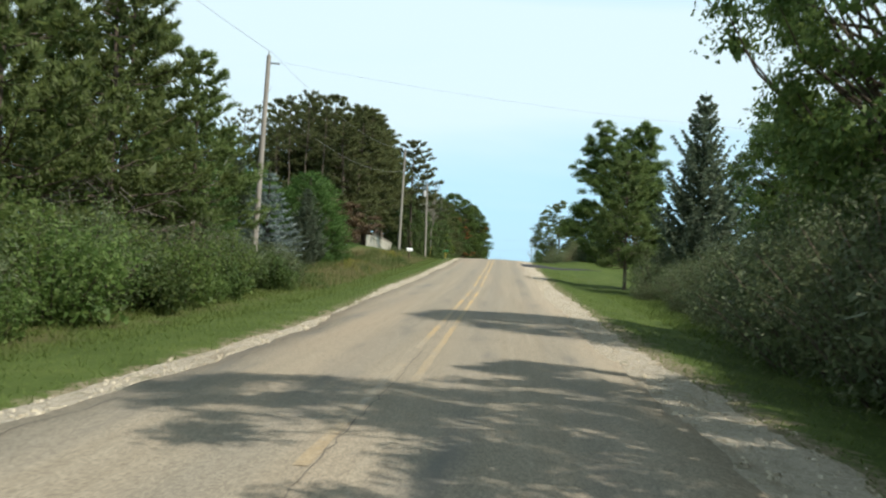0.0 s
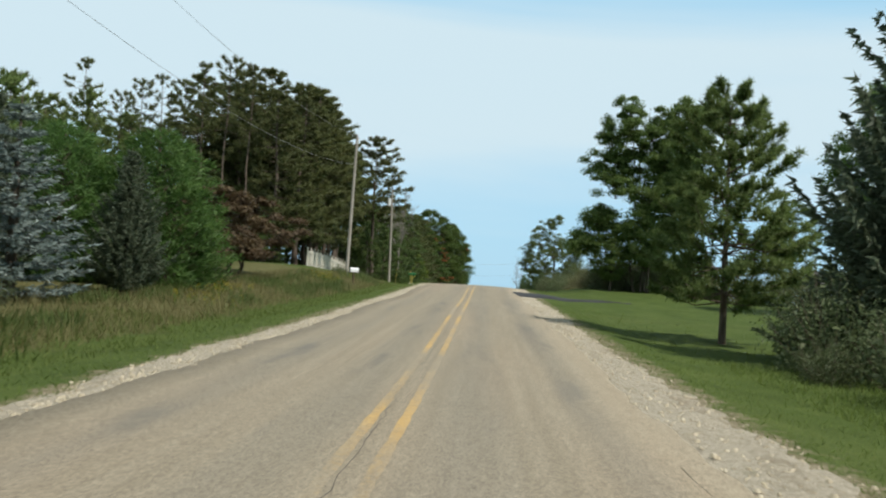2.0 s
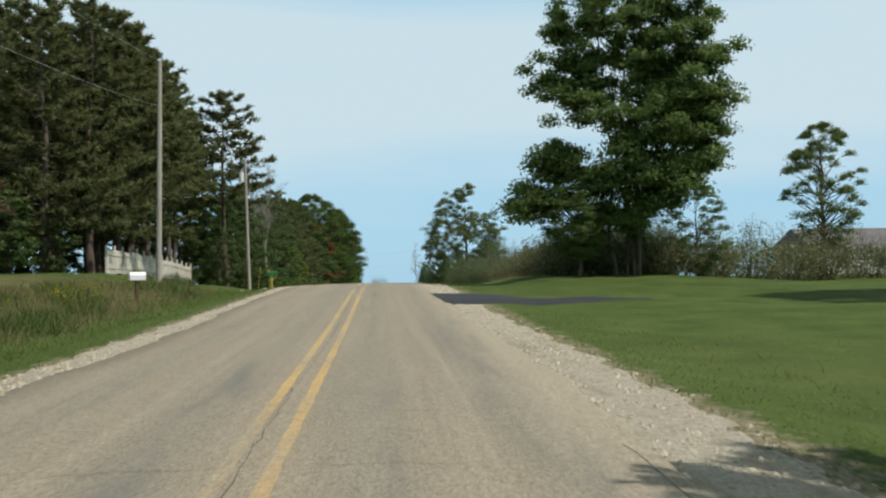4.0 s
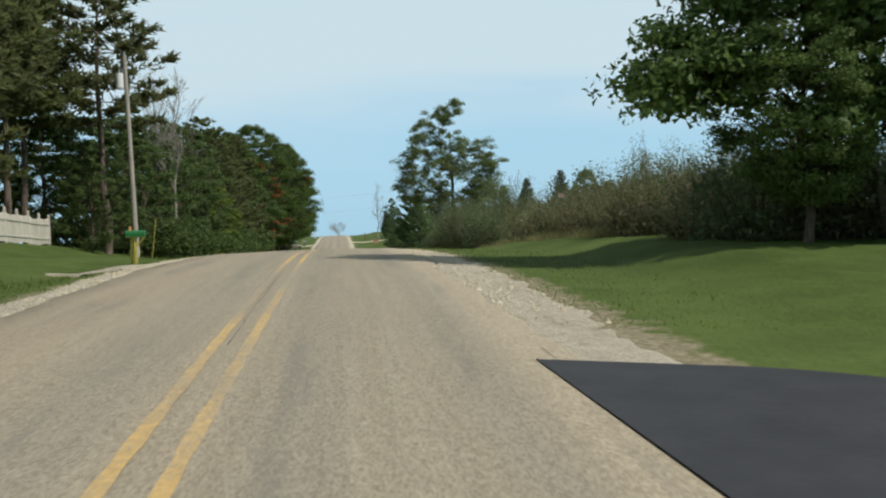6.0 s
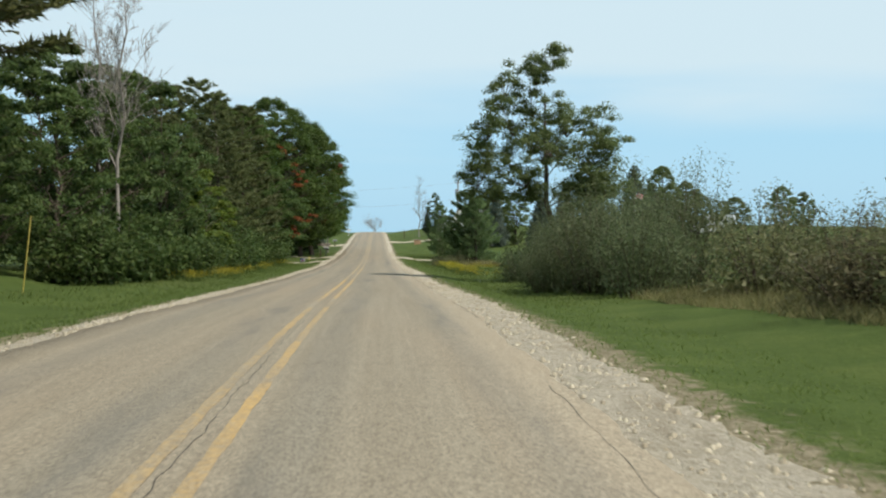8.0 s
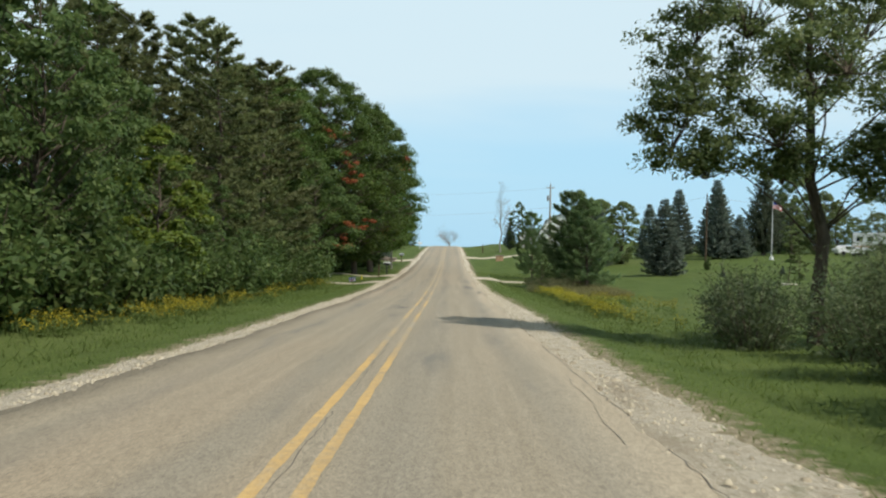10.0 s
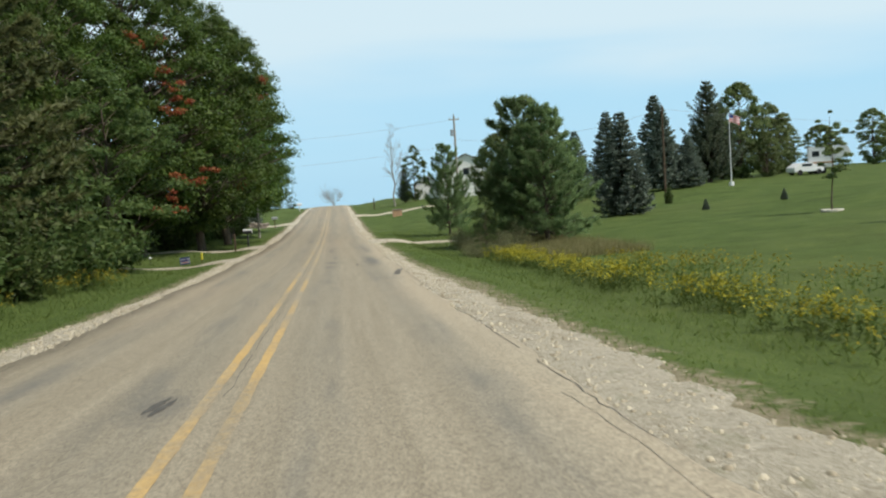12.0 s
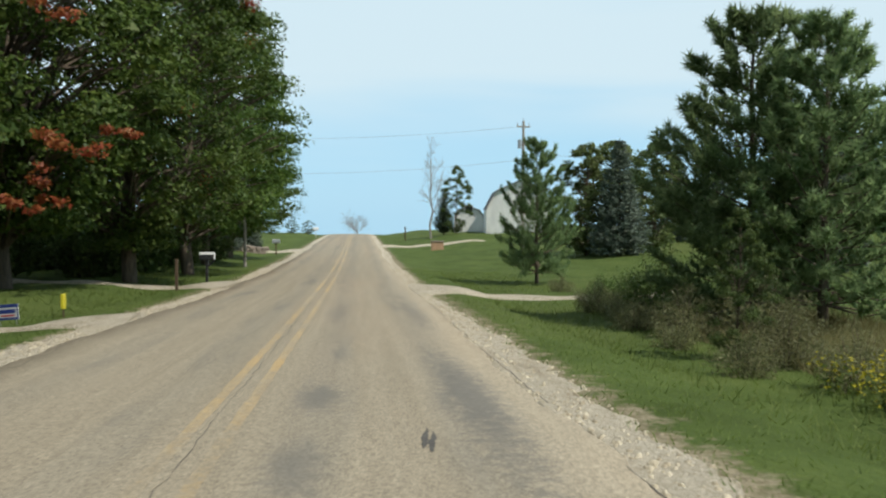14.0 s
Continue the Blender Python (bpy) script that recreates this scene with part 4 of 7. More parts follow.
def pine(h=12.0, r=3.2, low=0.1, whorls=16, per=7, tufts=8, needle=0.26, mat=None, seed=1, trunk=0.2, up=0.45, taper=0.75, width=0.05, lone=0.0, blade=12, inner=260, dead=0.0, stray=0.1):
    """A pine: whorled limbs with rounded needle tufts towards their ends."""
    rs = rand(seed)
    wood, crown_, dry = Quads(), Quads(), Quads()
    line = bend((0, 0, -0.2), (rs.normal() * 0.01 * h, rs.normal() * 0.01 * h, h * 0.97), rs, 0.0, 9, 0.004)
    wood.tube(line, np.linspace(trunk, 0.025, 9), 8)
    for i in range(whorls):
        u = (i + rs.uniform(-0.3, 0.3)) / (whorls - 1)
        u = min(max(u, 0), 1)
        z = h * (low + (0.985 - low) * u)
        reach = r * ((1 - u) ** taper * 0.92 + 0.13) * (0.72 + 0.28 * min(1, u * 5 + 0.3))
        n = max(4, int(per * (1 - 0.4 * u)))
        a0 = rs.uniform(0, 6.28)
        for j in range(n):
            if rs.uniform() < lone:
                continue
            a = a0 + 6.28 * j / n + rs.uniform(-0.3, 0.3)
            ln = reach * rs.uniform(0.7, 1.12)
            lift = up * (0.35 + 0.9 * u) + rs.normal() * stray
            x0, y0 = np.interp(z, line[:, 2], line[:, 0]), np.interp(z, line[:, 2], line[:, 1])
            end = np.array([x0 + math.cos(a) * ln, y0 + math.sin(a) * ln, min(z + ln * lift, h * (1.0 + 0.05 * rs.uniform()) if taper < 0.66 else 9e9)])
            limb = bend((x0, y0, z), end, rs, -0.08, 5)
            w = 0.010 + 0.010 * ln
            wood.tube(limb[::2], np.linspace(w, w * 0.3, 3), 3)
            if u < dead and rs.uniform() < 0.75:
                for q in range(6):
                    f = rs.uniform(0.25, 1.0)
                    p0 = np.array([np.interp(f, np.linspace(0, 1, 5), limb[:, c]) for c in range(3)])
                    p1 = p0 + unit(np.array([math.cos(a), math.sin(a), 0.0]) + rs.normal(size=3) * 0.6) * ln * rs.uniform(0.15, 0.35)
                    dry.tube([p0, (p0 + p1) / 2 + rs.normal(size=3) * 0.03, p1], [0.012, 0.009, 0.004], 3)
                continue
            # twigs clothed in needles, turned up towards their tips
            k = max(3, int(tufts * (0.5 + 0.5 * ln / r)))
            s = 1 - rs.uniform(0, 0.74, k) ** 1.2
            s[0] = 1.0
            root = np.stack([np.interp(s, np.linspace(0, 1, 5), limb[:, c]) for c in range(3)], -1)
            side = np.array([-math.sin(a), math.cos(a), 0.0])
            fan = (rs.choice([-1.0, 1.0], k) * rs.uniform(0.2, 1.0, k) * (1.25 - 0.85 * s))[:, None]
            way = unit(np.array([math.cos(a), math.sin(a), 0.25 + lift + 0.25 * up]) + side * fan + rs.normal(size=(k, 3)) * 0.22)
            tl = np.clip(ln * rs.uniform(0.2, 0.4, k) * (1.4 - 0.7 * s), 0.4, 1.3)
            f = np.sqrt(rs.uniform(0.05, 1.0, (k, blade)))
            tip = way + np.array([0, 0, 0.3])
            at = root[:, None] + way[:, None] * (tl[:, None] * f)[..., None] + np.array([0, 0, 1.0]) * (0.18 * up * tl[:, None] * f ** 2)[..., None]
            d = unit(np.repeat(tip, blade, 0) * 0.62 + unit(rs.normal(size=(k * blade, 3))) * 0.8)
            blades(crown_, at.reshape(-1, 3), d, needle, width, rs, unit(d * 0.7 + np.array([math.cos(a), math.sin(a), 0.7]) * 0.8))
    m = int(inner)
    u = rs.uniform(0, 0.9, m)
    a = rs.uniform(0, 6.28, m)
    k = r * ((1 - u) ** taper * 0.92 + 0.1) * rs.uniform(0.1, 0.7, m)
    leaves(crown_, np.stack([np.cos(a) * k, np.sin(a) * k, h * (low + 0.03 + (0.95 - low) * u)], -1), r * 0.11, rs, None, 0.5)
    k = 5
    d = unit(rs.normal(size=(k * 10, 3)) * 0.6 + [0, 0, 0.8])
    blades(crown_, np.repeat(line[-1][None] + rs.normal(size=(k, 3)) * 0.15, 10, 0), d, needle * 1.2, width, rs)
    ob = thing("pine_tree", "", "tree")
    part("trunk", wood.mesh("trunk", M_PINEBARK), None, ob)
    part("crown", crown_.mesh("crown", mat), None, ob)
    if dead:
        tagged(part("dead_branches", dry.mesh("dead_branches", M_DEADBARK), None, ob), "bare grey dead twigs", kind="stuff")
    return ob


def spruce(h=7.0, r=1.9, low=0.05, whorls=26, per=13, mat=None, seed=1, droop=0.12, needle=0.2, ragged=0.15, width=0.05, dense=9, tip=0.9, upturn=0.16, wild=0.0):
    """A spruce: a cone of layered, slightly hanging sprays."""
    rs = rand(seed)
    wood, crown_ = Quads(), Quads()
    wood.tube([(0, 0, -0.2), (0, 0, h * 0.5), (0, 0, h * 0.98)], [0.028 * h, 0.016 * h, 0.01], 8)
    for i in range(whorls):
        u = (i + rs.uniform(-0.25, 0.25)) / whorls
        u = min(max(u, 0), 0.99)
        z = h * (low + (0.97 - low) * u)
        reach = r * (1 - u) ** tip * (0.82 + 0.18 * min(1, u * 6)) + 0.06
        n = max(5, int(per * (1 - 0.5 * u)))
        a0 = rs.uniform(0, 6.28)
        for j in range(n):
            a = a0 + 6.28 * j / n + rs.uniform(-0.2, 0.2)
            ln = reach * rs.uniform(1 - ragged * 2, 1 + ragged) * (1.3 if rs.uniform() < wild else 1.0)
            m = max(3, int(dense * ln / r) + 3)
            s = np.linspace(0.12, 1, m)
            zz = z - droop * ln * np.sin(s * 2.2) + upturn * ln * s * s + (0.25 * u) * ln * s
            p = np.stack([np.cos(a) * ln * s, np.sin(a) * ln * s, zz], -1)
            if ln > 0.5:
                wood.tube(p[:: max(1, m // 3)], np.linspace(0.016, 0.006, len(p[:: max(1, m // 3)])), 3)
            fwd = np.array([math.cos(a), math.sin(a), 0.0])
            side = np.array([-math.sin(a), math.cos(a), 0.0])
            rep = 6
            base = np.repeat(p, rep, 0) + rs.normal(size=(m * rep, 3)) * 0.03
            sg = np.tile([1, -1, 1, -1, 0.3, -0.3], m)[:, None]
            ups = np.tile([0.1, 0.1, -0.35, -0.35, 0.35, 0.1], m)[:, None]
            d = unit(fwd * 0.75 + side * sg * 0.8 + np.array([0, 0, 1.0]) * ups + rs.normal(size=(m * rep, 3)) * 0.2)
            blades(crown_, base, d, needle * (0.5 + 0.75 * np.repeat(np.sin(s * 2.6), rep)) * (0.55 + 0.45 * ln / r), width, rs, unit(d * 0.4 + fwd * 0.8 + [0, 0, 0.75]))
    ob = thing("spruce_tree", "", "tree")
    part("trunk", wood.mesh("trunk", M_BARK), None, ob)
    part("crown", crown_.mesh("crown", mat), None, ob)
    return ob


def feathery(h=6.0, r=1.9, n=520, mat=None, seed=1, blade=14, needle=0.3, width=0.05):
    """A soft, full conifer clothed to the ground in upright sprays."""
    rs = rand(seed)
    wood, crown_ = Quads(), Quads()
    wood.tube([(0, 0, -0.2), (0, 0, h * 0.9)], [0.12, 0.02], 7)
    u = rs.beta(1.0, 1.35, n)
    a = rs.uniform(0, 6.28, n)
    prof = r * np.sqrt(np.clip(1 - u ** 1.7, 0, 1)) * (0.75 + 0.25 * np.minimum(1, u * 5))
    rad = prof * rs.uniform(0.62, 1.05, n) * (1 + 0.14 * np.sin(a * 5 + u * 9))
    p = np.stack([np.cos(a) * rad, np.sin(a) * rad, 0.1 + u * h * 0.93], -1)
    for i in range(0, n, 5):
        wood.tube(bend((0, 0, max(0.1, p[i, 2] - rad[i] * 0.7)), p[i], rs, 0.0, 3), [0.02, 0.014, 0.006], 3)
    way = unit(np.stack([np.cos(a), np.sin(a), 0.75 + 0 * a], -1) + rs.normal(size=(n, 3)) * 0.3)
    d = unit(np.repeat(way, blade, 0) * 0.8 + rs.normal(size=(n * blade, 3)) * 0.55)
    blades(crown_, np.repeat(p, blade, 0) + rs.normal(size=(n * blade, 3)) * 0.09, d, needle, width, rs, unit(d * 0.45 + np.repeat(np.stack([np.cos(a), np.sin(a), 0.3 + 0 * a], -1), blade, 0)))
    ob = thing("conifer", "", "tree")
    part("trunk", wood.mesh("trunk", M_BARK), None, ob)
    part("crown", crown_.mesh("crown", mat), None, ob)
    return ob


def shrub(h=2.6, r=1.7, stems=34, per=95, leaf=0.11, mat=None, seed=1, shoots=0.35, low=0.05, aspect=0.4):
    """A thicket of thin stems, leafy almost to the ground, with loose shoots above."""
    rs = rand(seed)
    wood, crown_ = Quads(), Quads()
    for i in range(stems):
        a, k = rs.uniform(0, 6.28), math.sqrt(rs.uniform(0, 1))
        foot = np.array([math.cos(a) * k * r * 0.35, math.sin(a) * k * r * 0.35, -0.1])
        zt = h * (1 - 0.55 * k ** 2) * rs.uniform(0.72, 1.0) * (1.18 if rs.uniform() < shoots else 1)
        tip = np.array([math.cos(a) * k * r, math.sin(a) * k * r, zt])
        line = bend(foot, tip, rs, 0.05, 5)
        wood.tube(line[::2], np.linspace(0.022, 0.005, 3), 3)
        s = low + (1.03 - low) * rs.uniform(0, 1, per) ** 0.8
        p = np.stack([np.interp(s, np.linspace(0, 1, 5), line[:, c]) for c in range(3)], -1)
        w = (0.20 * r * np.sin(np.clip(s, 0, 1) * 2.7) + 0.05)[:, None]
        d = rs.normal(size=(per, 3))
        p = p + d * w * [0.75, 0.75, 0.6]
        p[:, 2] = np.maximum(p[:, 2], 0.04)
        leaves(crown_, p, leaf, rs, unit(d), aspect)
    m = stems * 16
    a, k, u = rs.uniform(0, 6.28, m), r * 0.75 * np.sqrt(rs.uniform(0, 1, m)), rs.uniform(0.05, 0.72, m)
    leaves(crown_, np.stack([np.cos(a) * k, np.sin(a) * k, u * h * (1 - 0.45 * (k / r) ** 2)], -1), min(r * 0.14, leaf * 2.0), rs, None, 0.6)
    ob = thing("shrub", "", "shrub")
    part("stem", wood.mesh("stem", M_BARK), None, ob)
    part("crown", crown_.mesh("crown", mat), None, ob)
    return ob


def bare(h=9.0, r=2.0, seed=1, trunk=0.14, limbs=30, first=0.25, rise=1.3, mat=None):
    """A leafless tree: a leader with rising limbs that fork into thin twigs."""
    rs = rand(seed)
    g = Quads()
    line = bend((0, 0, -0.2), (rs.normal() * 0.03 * h, rs.normal() * 0.03 * h, h), rs, 0.0, 8, 0.012)
    g.tube(line, np.linspace(trunk, 0.012, 8), 6)
    for i in range(limbs):
        s = first + (0.97 - first) * (i + rs.uniform(0, 1)) / limbs
        p = np.array([np.interp(s * h, line[:, 2], line[:, c]) for c in range(3)])
        a = rs.uniform(0, 6.28)
        ln = r * (1.15 - s) * rs.uniform(0.7, 1.5) * 1.3
        d = unit(np.array([math.cos(a), math.sin(a), rise * rs.uniform(0.6, 1.3)]))
        q = p + d * ln
        limb = bend(p, q, rs, 0.06, 4)
        w = trunk * 0.3 * (1.15 - s)
        g.tube(limb, np.linspace(w, w * 0.35, 4), 4)
        for k in range(7):
            f = rs.uniform(0.25, 1.0)
            p2 = p + (q - p) * f
            d2 = unit(d + rs.normal(size=3) * 0.55 + [0, 0, 0.3])
            q2 = p2 + d2 * ln * rs.uniform(0.25, 0.55)
            g.tube([p2, (p2 + q2) / 2 + rs.normal(size=3) * 0.03, q2], [w * 0.4, w * 0.3, 0.008], 3)
            for n in range(3):
                p3 = p2 + (q2 - p2) * rs.uniform(0.3, 1.0)
                q3 = p3 + unit(d2 + rs.normal(size=3) * 0.6 + [0, 0, 0.3]) * ln * rs.uniform(0.12, 0.28)
                g.tube([p3, q3], [w * 0.22 + 0.004, 0.006], 3)
    ob = thing("bare_tree", "", "tree")
    part("branch", g.mesh("branch", mat or M_DEADBARK), None, ob)
    return ob


# the crown's masses: x, y, z and radius
CLUSTER = ((-1.3, 0, 13.8, 1.4), (-2.1, 0.5, 12.3, 1.5), (-1.2, -0.8, 12.2, 1.7), (-2.6, 0, 10.8, 1.4), (-1.8, 0.8, 10.2, 1.8), (-2.3, -0.5, 8.6, 1.5), (-2.2, 0, 8.0, 1.9), (-0.6, 0.6, 9.4, 1.5),
           (2.8, 0, 14.0, 1.4), (2.0, 0.5, 12.6, 1.5), (3.4, -0.4, 12.2, 1.5), (3.9, 0, 10.2, 1.4), (2.6, 0.6, 10.0, 1.5), (4.2, 0, 8.0, 1.2), (3.0, -0.5, 7.6, 1.4), (3.5, 0, 5.8, 1.1),
           (0.6, 0.8, 11.2, 1.3), (0.9, 0, 8.2, 1.4), (0.2, -0.5, 6.4, 1.4), (1.7, 0, 6.3, 1.2), (2.4, 0, 4.4, 1.3), (0.8, 0.3, 13.0, 1.3), (1.3, 0.6, 9.6, 1.2))
CLUSTER += ((-3.5, -0.3, 5.4, 1.2), (-4.7, -0.4, 3.6, 1.2), (-3.6, 0.0, 9.6, 1.5), (-0.4, -0.4, 4.6, 1.3), (0.9, 0.0, 3.3, 1.2), (-3.2, 0.2, 5.6, 1.7), (-1.6, 0.6, 4.8, 1.7), (-3.8, 0, 3.6, 1.5), (-2.0, 0, 2.8, 1.6), (-0.2, 0.6, 2.8, 1.3), (1.4, 0.5, 4.6, 1.1))
CLUSTER += ((0.8, -0.8, 5.2, 1.5), (0.5, -0.8, 7.4, 1.5), (1.8, -0.6, 8.6, 1.4), (1.2, -0.5, 10.2, 1.4), (0.4, -0.6, 12.0, 1.4), (3.2, -0.8, 9.0, 1.5), (2.2, -0.9, 6.5, 1.4), (2.8, -0.5, 11.0, 1.4), (3.1, 0.3, 6.8, 1.3), (2.6, -0.6, 4.6, 1.3), (2.0, -0.4, 8.0, 1.4), (3.1, -0.2, 5.0, 1.2))
SPRAYS = ((2.4, -4.9, 11.5, 0.9), (2.8, -5.0, 10.4, 0.7), (3.4, -5.1, 9.2, 0.7), (3.6, -5.1, 8.3, 0.6), (3.8, -5.1, 7.6, 0.8), (4.2, -5.0, 4.3, 0.9), (3.4, -5.4, 4.2, 0.7), (4.9, -4.6, 4.7, 0.6),
          (2.9, -5.4, 3.5, 0.7), (3.0, -5.4, 2.7, 0.7), (2.2, -5.5, 2.6, 0.6), (-0.5, -6.1, 6.2, 0.6), (1.6, -5.4, 11.9, 0.6))
KINDS = {
    "roadpine": (pine, dict(h=11.0, r=3.6, low=0.06, whorls=17, per=8, tufts=17, mat=L_PINE, stray=0.2, up=0.35, taper=0.8, needle=0.27, width=0.064, blade=23, inner=700, dead=0.2), 2,
                 "dense dark green pine, needled almost to the ground"),
    "farpine": (pine, dict(h=11.0, r=3.6, low=0.06, whorls=15, per=7, tufts=9, mat=L_PINE, up=0.35, taper=0.8, needle=0.42, width=0.14, blade=9, inner=500), 2,
                 "dark pine in the wood behind the road"),
    "redpine": (pine, dict(h=18.0, r=3.2, low=0.45, whorls=14, per=7, tufts=17, mat=L_REDPINE, up=0.35, taper=0.55, needle=0.4, width=0.13, trunk=0.2, blade=10, inner=420), 3,
                "tall red pine with a bare trunk and a tufted crown"),
    "fullpine": (pine, dict(h=18.0, r=3.4, low=0.16, whorls=19, per=7, tufts=17, mat=L_REDPINE, up=0.3, taper=0.6, needle=0.38, width=0.1, trunk=0.24, lone=0.1, blade=15, inner=420), 2,
                 "tall dull green pine with a full crown"),
    "roundpine": (pine, dict(h=18.0, r=3.4, low=0.16, whorls=19, per=8, tufts=17, mat=L_REDPINE, up=0.3, taper=0.42, needle=0.36, width=0.12, trunk=0.24, lone=0.05, blade=14, inner=900), 2,
                 "dull green pine with a broad, rounded crown"),
    "thinpine": (pine, dict(h=18.0, r=2.1, low=0.64, whorls=9, per=5, tufts=8, mat=L_REDPINE, up=0.4, taper=0.35, needle=0.38, width=0.11, trunk=0.13, lone=0.42, inner=15), 2,
                 "thin, gaunt pine with a sparse high crown"),
    "lawnpine": (pine, dict(h=8.4, r=2.75, low=0.17, whorls=18, per=8, tufts=20, mat=L_PINE, stray=0.17, up=0.4, taper=0.52, needle=0.23, width=0.042, trunk=0.14, lone=0.05, blade=38, inner=150), 1,
                 "red pine with upswept tufted limbs on the mown verge"),
    "bushpine": (pine, dict(h=7.2, r=2.75, low=0.08, whorls=15, per=10, tufts=19, mat=L_BUSHPINE, stray=0.2, up=0.55, taper=0.72, needle=0.24, width=0.044, trunk=0.16, blade=26, inner=160), 2,
                 "broad bushy pine, dark green, in the rough grass"),
    "bluespruce": (spruce, dict(h=5.8, r=2.1, mat=L_BLUESPRUCE, whorls=15, per=17, needle=0.23, ragged=0.12, width=0.075, tip=1.0, droop=0.08), 1, "silvery blue spruce with layered branches"),
    "greyspruce": (spruce, dict(h=7.4, r=2.15, mat=L_GREYSPRUCE, whorls=26, per=15, needle=0.38, ragged=0.14, width=0.14, dense=6, tip=0.86), 2, "blue-green spruce on the mown lawn"),
    "darkspruce": (spruce, dict(h=10.5, r=2.9, mat=L_SPRUCE, whorls=25, per=18, needle=0.4, ragged=0.26, width=0.135, droop=0.02, tip=0.8, dense=13, upturn=0.5, wild=0.14), 2, "dark, ragged spruce with upturned limbs"),
    "cedar": (feathery, dict(h=6.2, r=2.0, mat=L_CEDAR, n=1300, width=0.045, needle=0.27), 2, "soft bright green conifer, full to the ground"),
    "maple": (broadleaf, dict(h=18.0, r=6.3, low=0.09, clumps=230, per=190, leaf=0.185, mat=L_MAPLE, trunk=0.34, shape=0.45, spots=9, shell=0.3, pad=0.72), 1, "great dense maple, deep green with a few red sprays"),
    "redmaple": (broadleaf, dict(h=18.0, r=6.3, low=0.09, clumps=300, per=190, leaf=0.185, mat=L_MAPLE, trunk=0.34, shape=0.45, shell=0.3, pad=0.72, sprays=SPRAYS), 1, "great dense maple with a column of red and orange sprays"),
    "greenmaple": (broadleaf, dict(h=18.0, r=6.3, low=0.09, clumps=230, per=180, leaf=0.195, mat=L_MAPLE, trunk=0.34, shape=0.45, shell=0.3, pad=0.72), 2, "great dense maple in deep green leaf"),
    "roadmaple": (broadleaf, dict(h=18.0, r=6.3, low=0.13, clumps=230, per=180, leaf=0.195, mat=L_MAPLE, trunk=0.34, shape=0.3, shell=0.3, pad=0.72), 2, "great maple in deep green leaf with a raised crown"),
    "oak": (broadleaf, dict(h=16.0, r=4.2, low=0.16, clumps=125, per=165, leaf=0.19, mat=L_LEAF, trunk=0.26, shape=0.5, open_=0.08), 2, "tall leafy tree with an uneven crown"),
    "nearoak": (broadleaf, dict(h=14.0, r=4.6, low=0.16, clumps=230, per=215, leaf=0.15, mat=L_LEAF, trunk=0.26, shape=0.5, shell=0.3), 1, "broad leafy tree overhanging the roadside hedge"),
    "cluster": (broadleaf, dict(h=15.6, r=5.2, low=0.15, clumps=660, per=185, leaf=0.165, mat=L_LEAF, trunk=0.15, shape=0.38, stems=4, lobes=CLUSTER), 1, "cluster of tall broadleaf stems sharing one open crown"),
    "nearhedge": (shrub, dict(h=2.9, r=2.2, stems=60, per=330, leaf=0.065, mat=L_SHRUB, shoots=0.35), 2, "dense grey-green hedge shrub with arching shoots"),
    "sapling": (broadleaf, dict(h=5.4, r=1.05, low=0.3, clumps=44, per=80, leaf=0.12, mat=L_ASH, trunk=0.05, shape=0.42), 1, "slim young tree on a bare stem in the mown field"),
    "ash": (broadleaf, dict(h=12.0, r=4.1, low=0.2, clumps=400, per=140, leaf=0.11, mat=L_ASH, trunk=0.22, shape=0.52, open_=0, bark=M_BARK, lean=-0.03, lobes=((-1.0, -1.1, 11.0, 1.5), (-1.2, -0.9, 9.6, 1.9), (-2.2, -0.9, 8.7, 2.1), (-3.6, -1.4, 8.2, 1.6), (-3.4, -0.9, 6.6, 1.5), (-4.1, -1.3, 5.5, 1.4), (2.0, -1.9, 8.0, 1.5), (2.8, -0.7, 7.0, 1.3), (-0.5, -0.8, 7.2, 2.1), (0.6, -1.1, 8.4, 1.6), (1.9, -1.1, 6.8, 1.9), (2.3, -0.5, 5.8, 1.5), (-0.6, -3.1, 7.4, 1.8), (0.0, 1.0, 7.6, 1.8), (-2.4, 0.1, 7.2, 1.8), (1.4, -2.1, 5.2, 1.4), (-1.6, -1.7, 5.6, 1.3), (-3.2, -1.1, 4.8, 1.2), (-1.2, -0.7, 4.7, 1.2), (1.2, -0.5, 4.5, 1.3), (2.0, -1.5, 4.3, 1.2), (3.0, -0.9, 5.0, 1.2), (-2.6, -0.9, 10.4, 1.5), (-0.2, -1.2, 11.6, 1.2))), 1, "open-crowned tree with long spreading limbs and light green leaves"),
    "woodtree": (broadleaf, dict(h=9.5, r=3.0, low=0.04, clumps=85, per=120, leaf=0.17, mat=L_WOOD, trunk=0.13, shape=0.45), 3, "leafy young tree at the wood's edge"),
    "backtree": (broadleaf, dict(h=9.5, r=3.0, low=0.04, clumps=60, per=75, leaf=0.28, mat=L_WOOD, trunk=0.13, shape=0.45), 2, "leafy tree deep in the wood"),
    "limetree": (broadleaf, dict(h=8.0, r=2.2, low=0.05, clumps=90, per=170, leaf=0.2, mat=L_LIME, trunk=0.11, shape=0.45), 1, "small tree with yellowing green leaves"),
    "russet": (broadleaf, dict(h=4.6, r=2.3, low=0.2, clumps=55, per=170, leaf=0.16, mat=L_RUSSET, trunk=0.08, stems=4, shape=0.5), 1, "low crab-apple tree with rust-red leaves"),
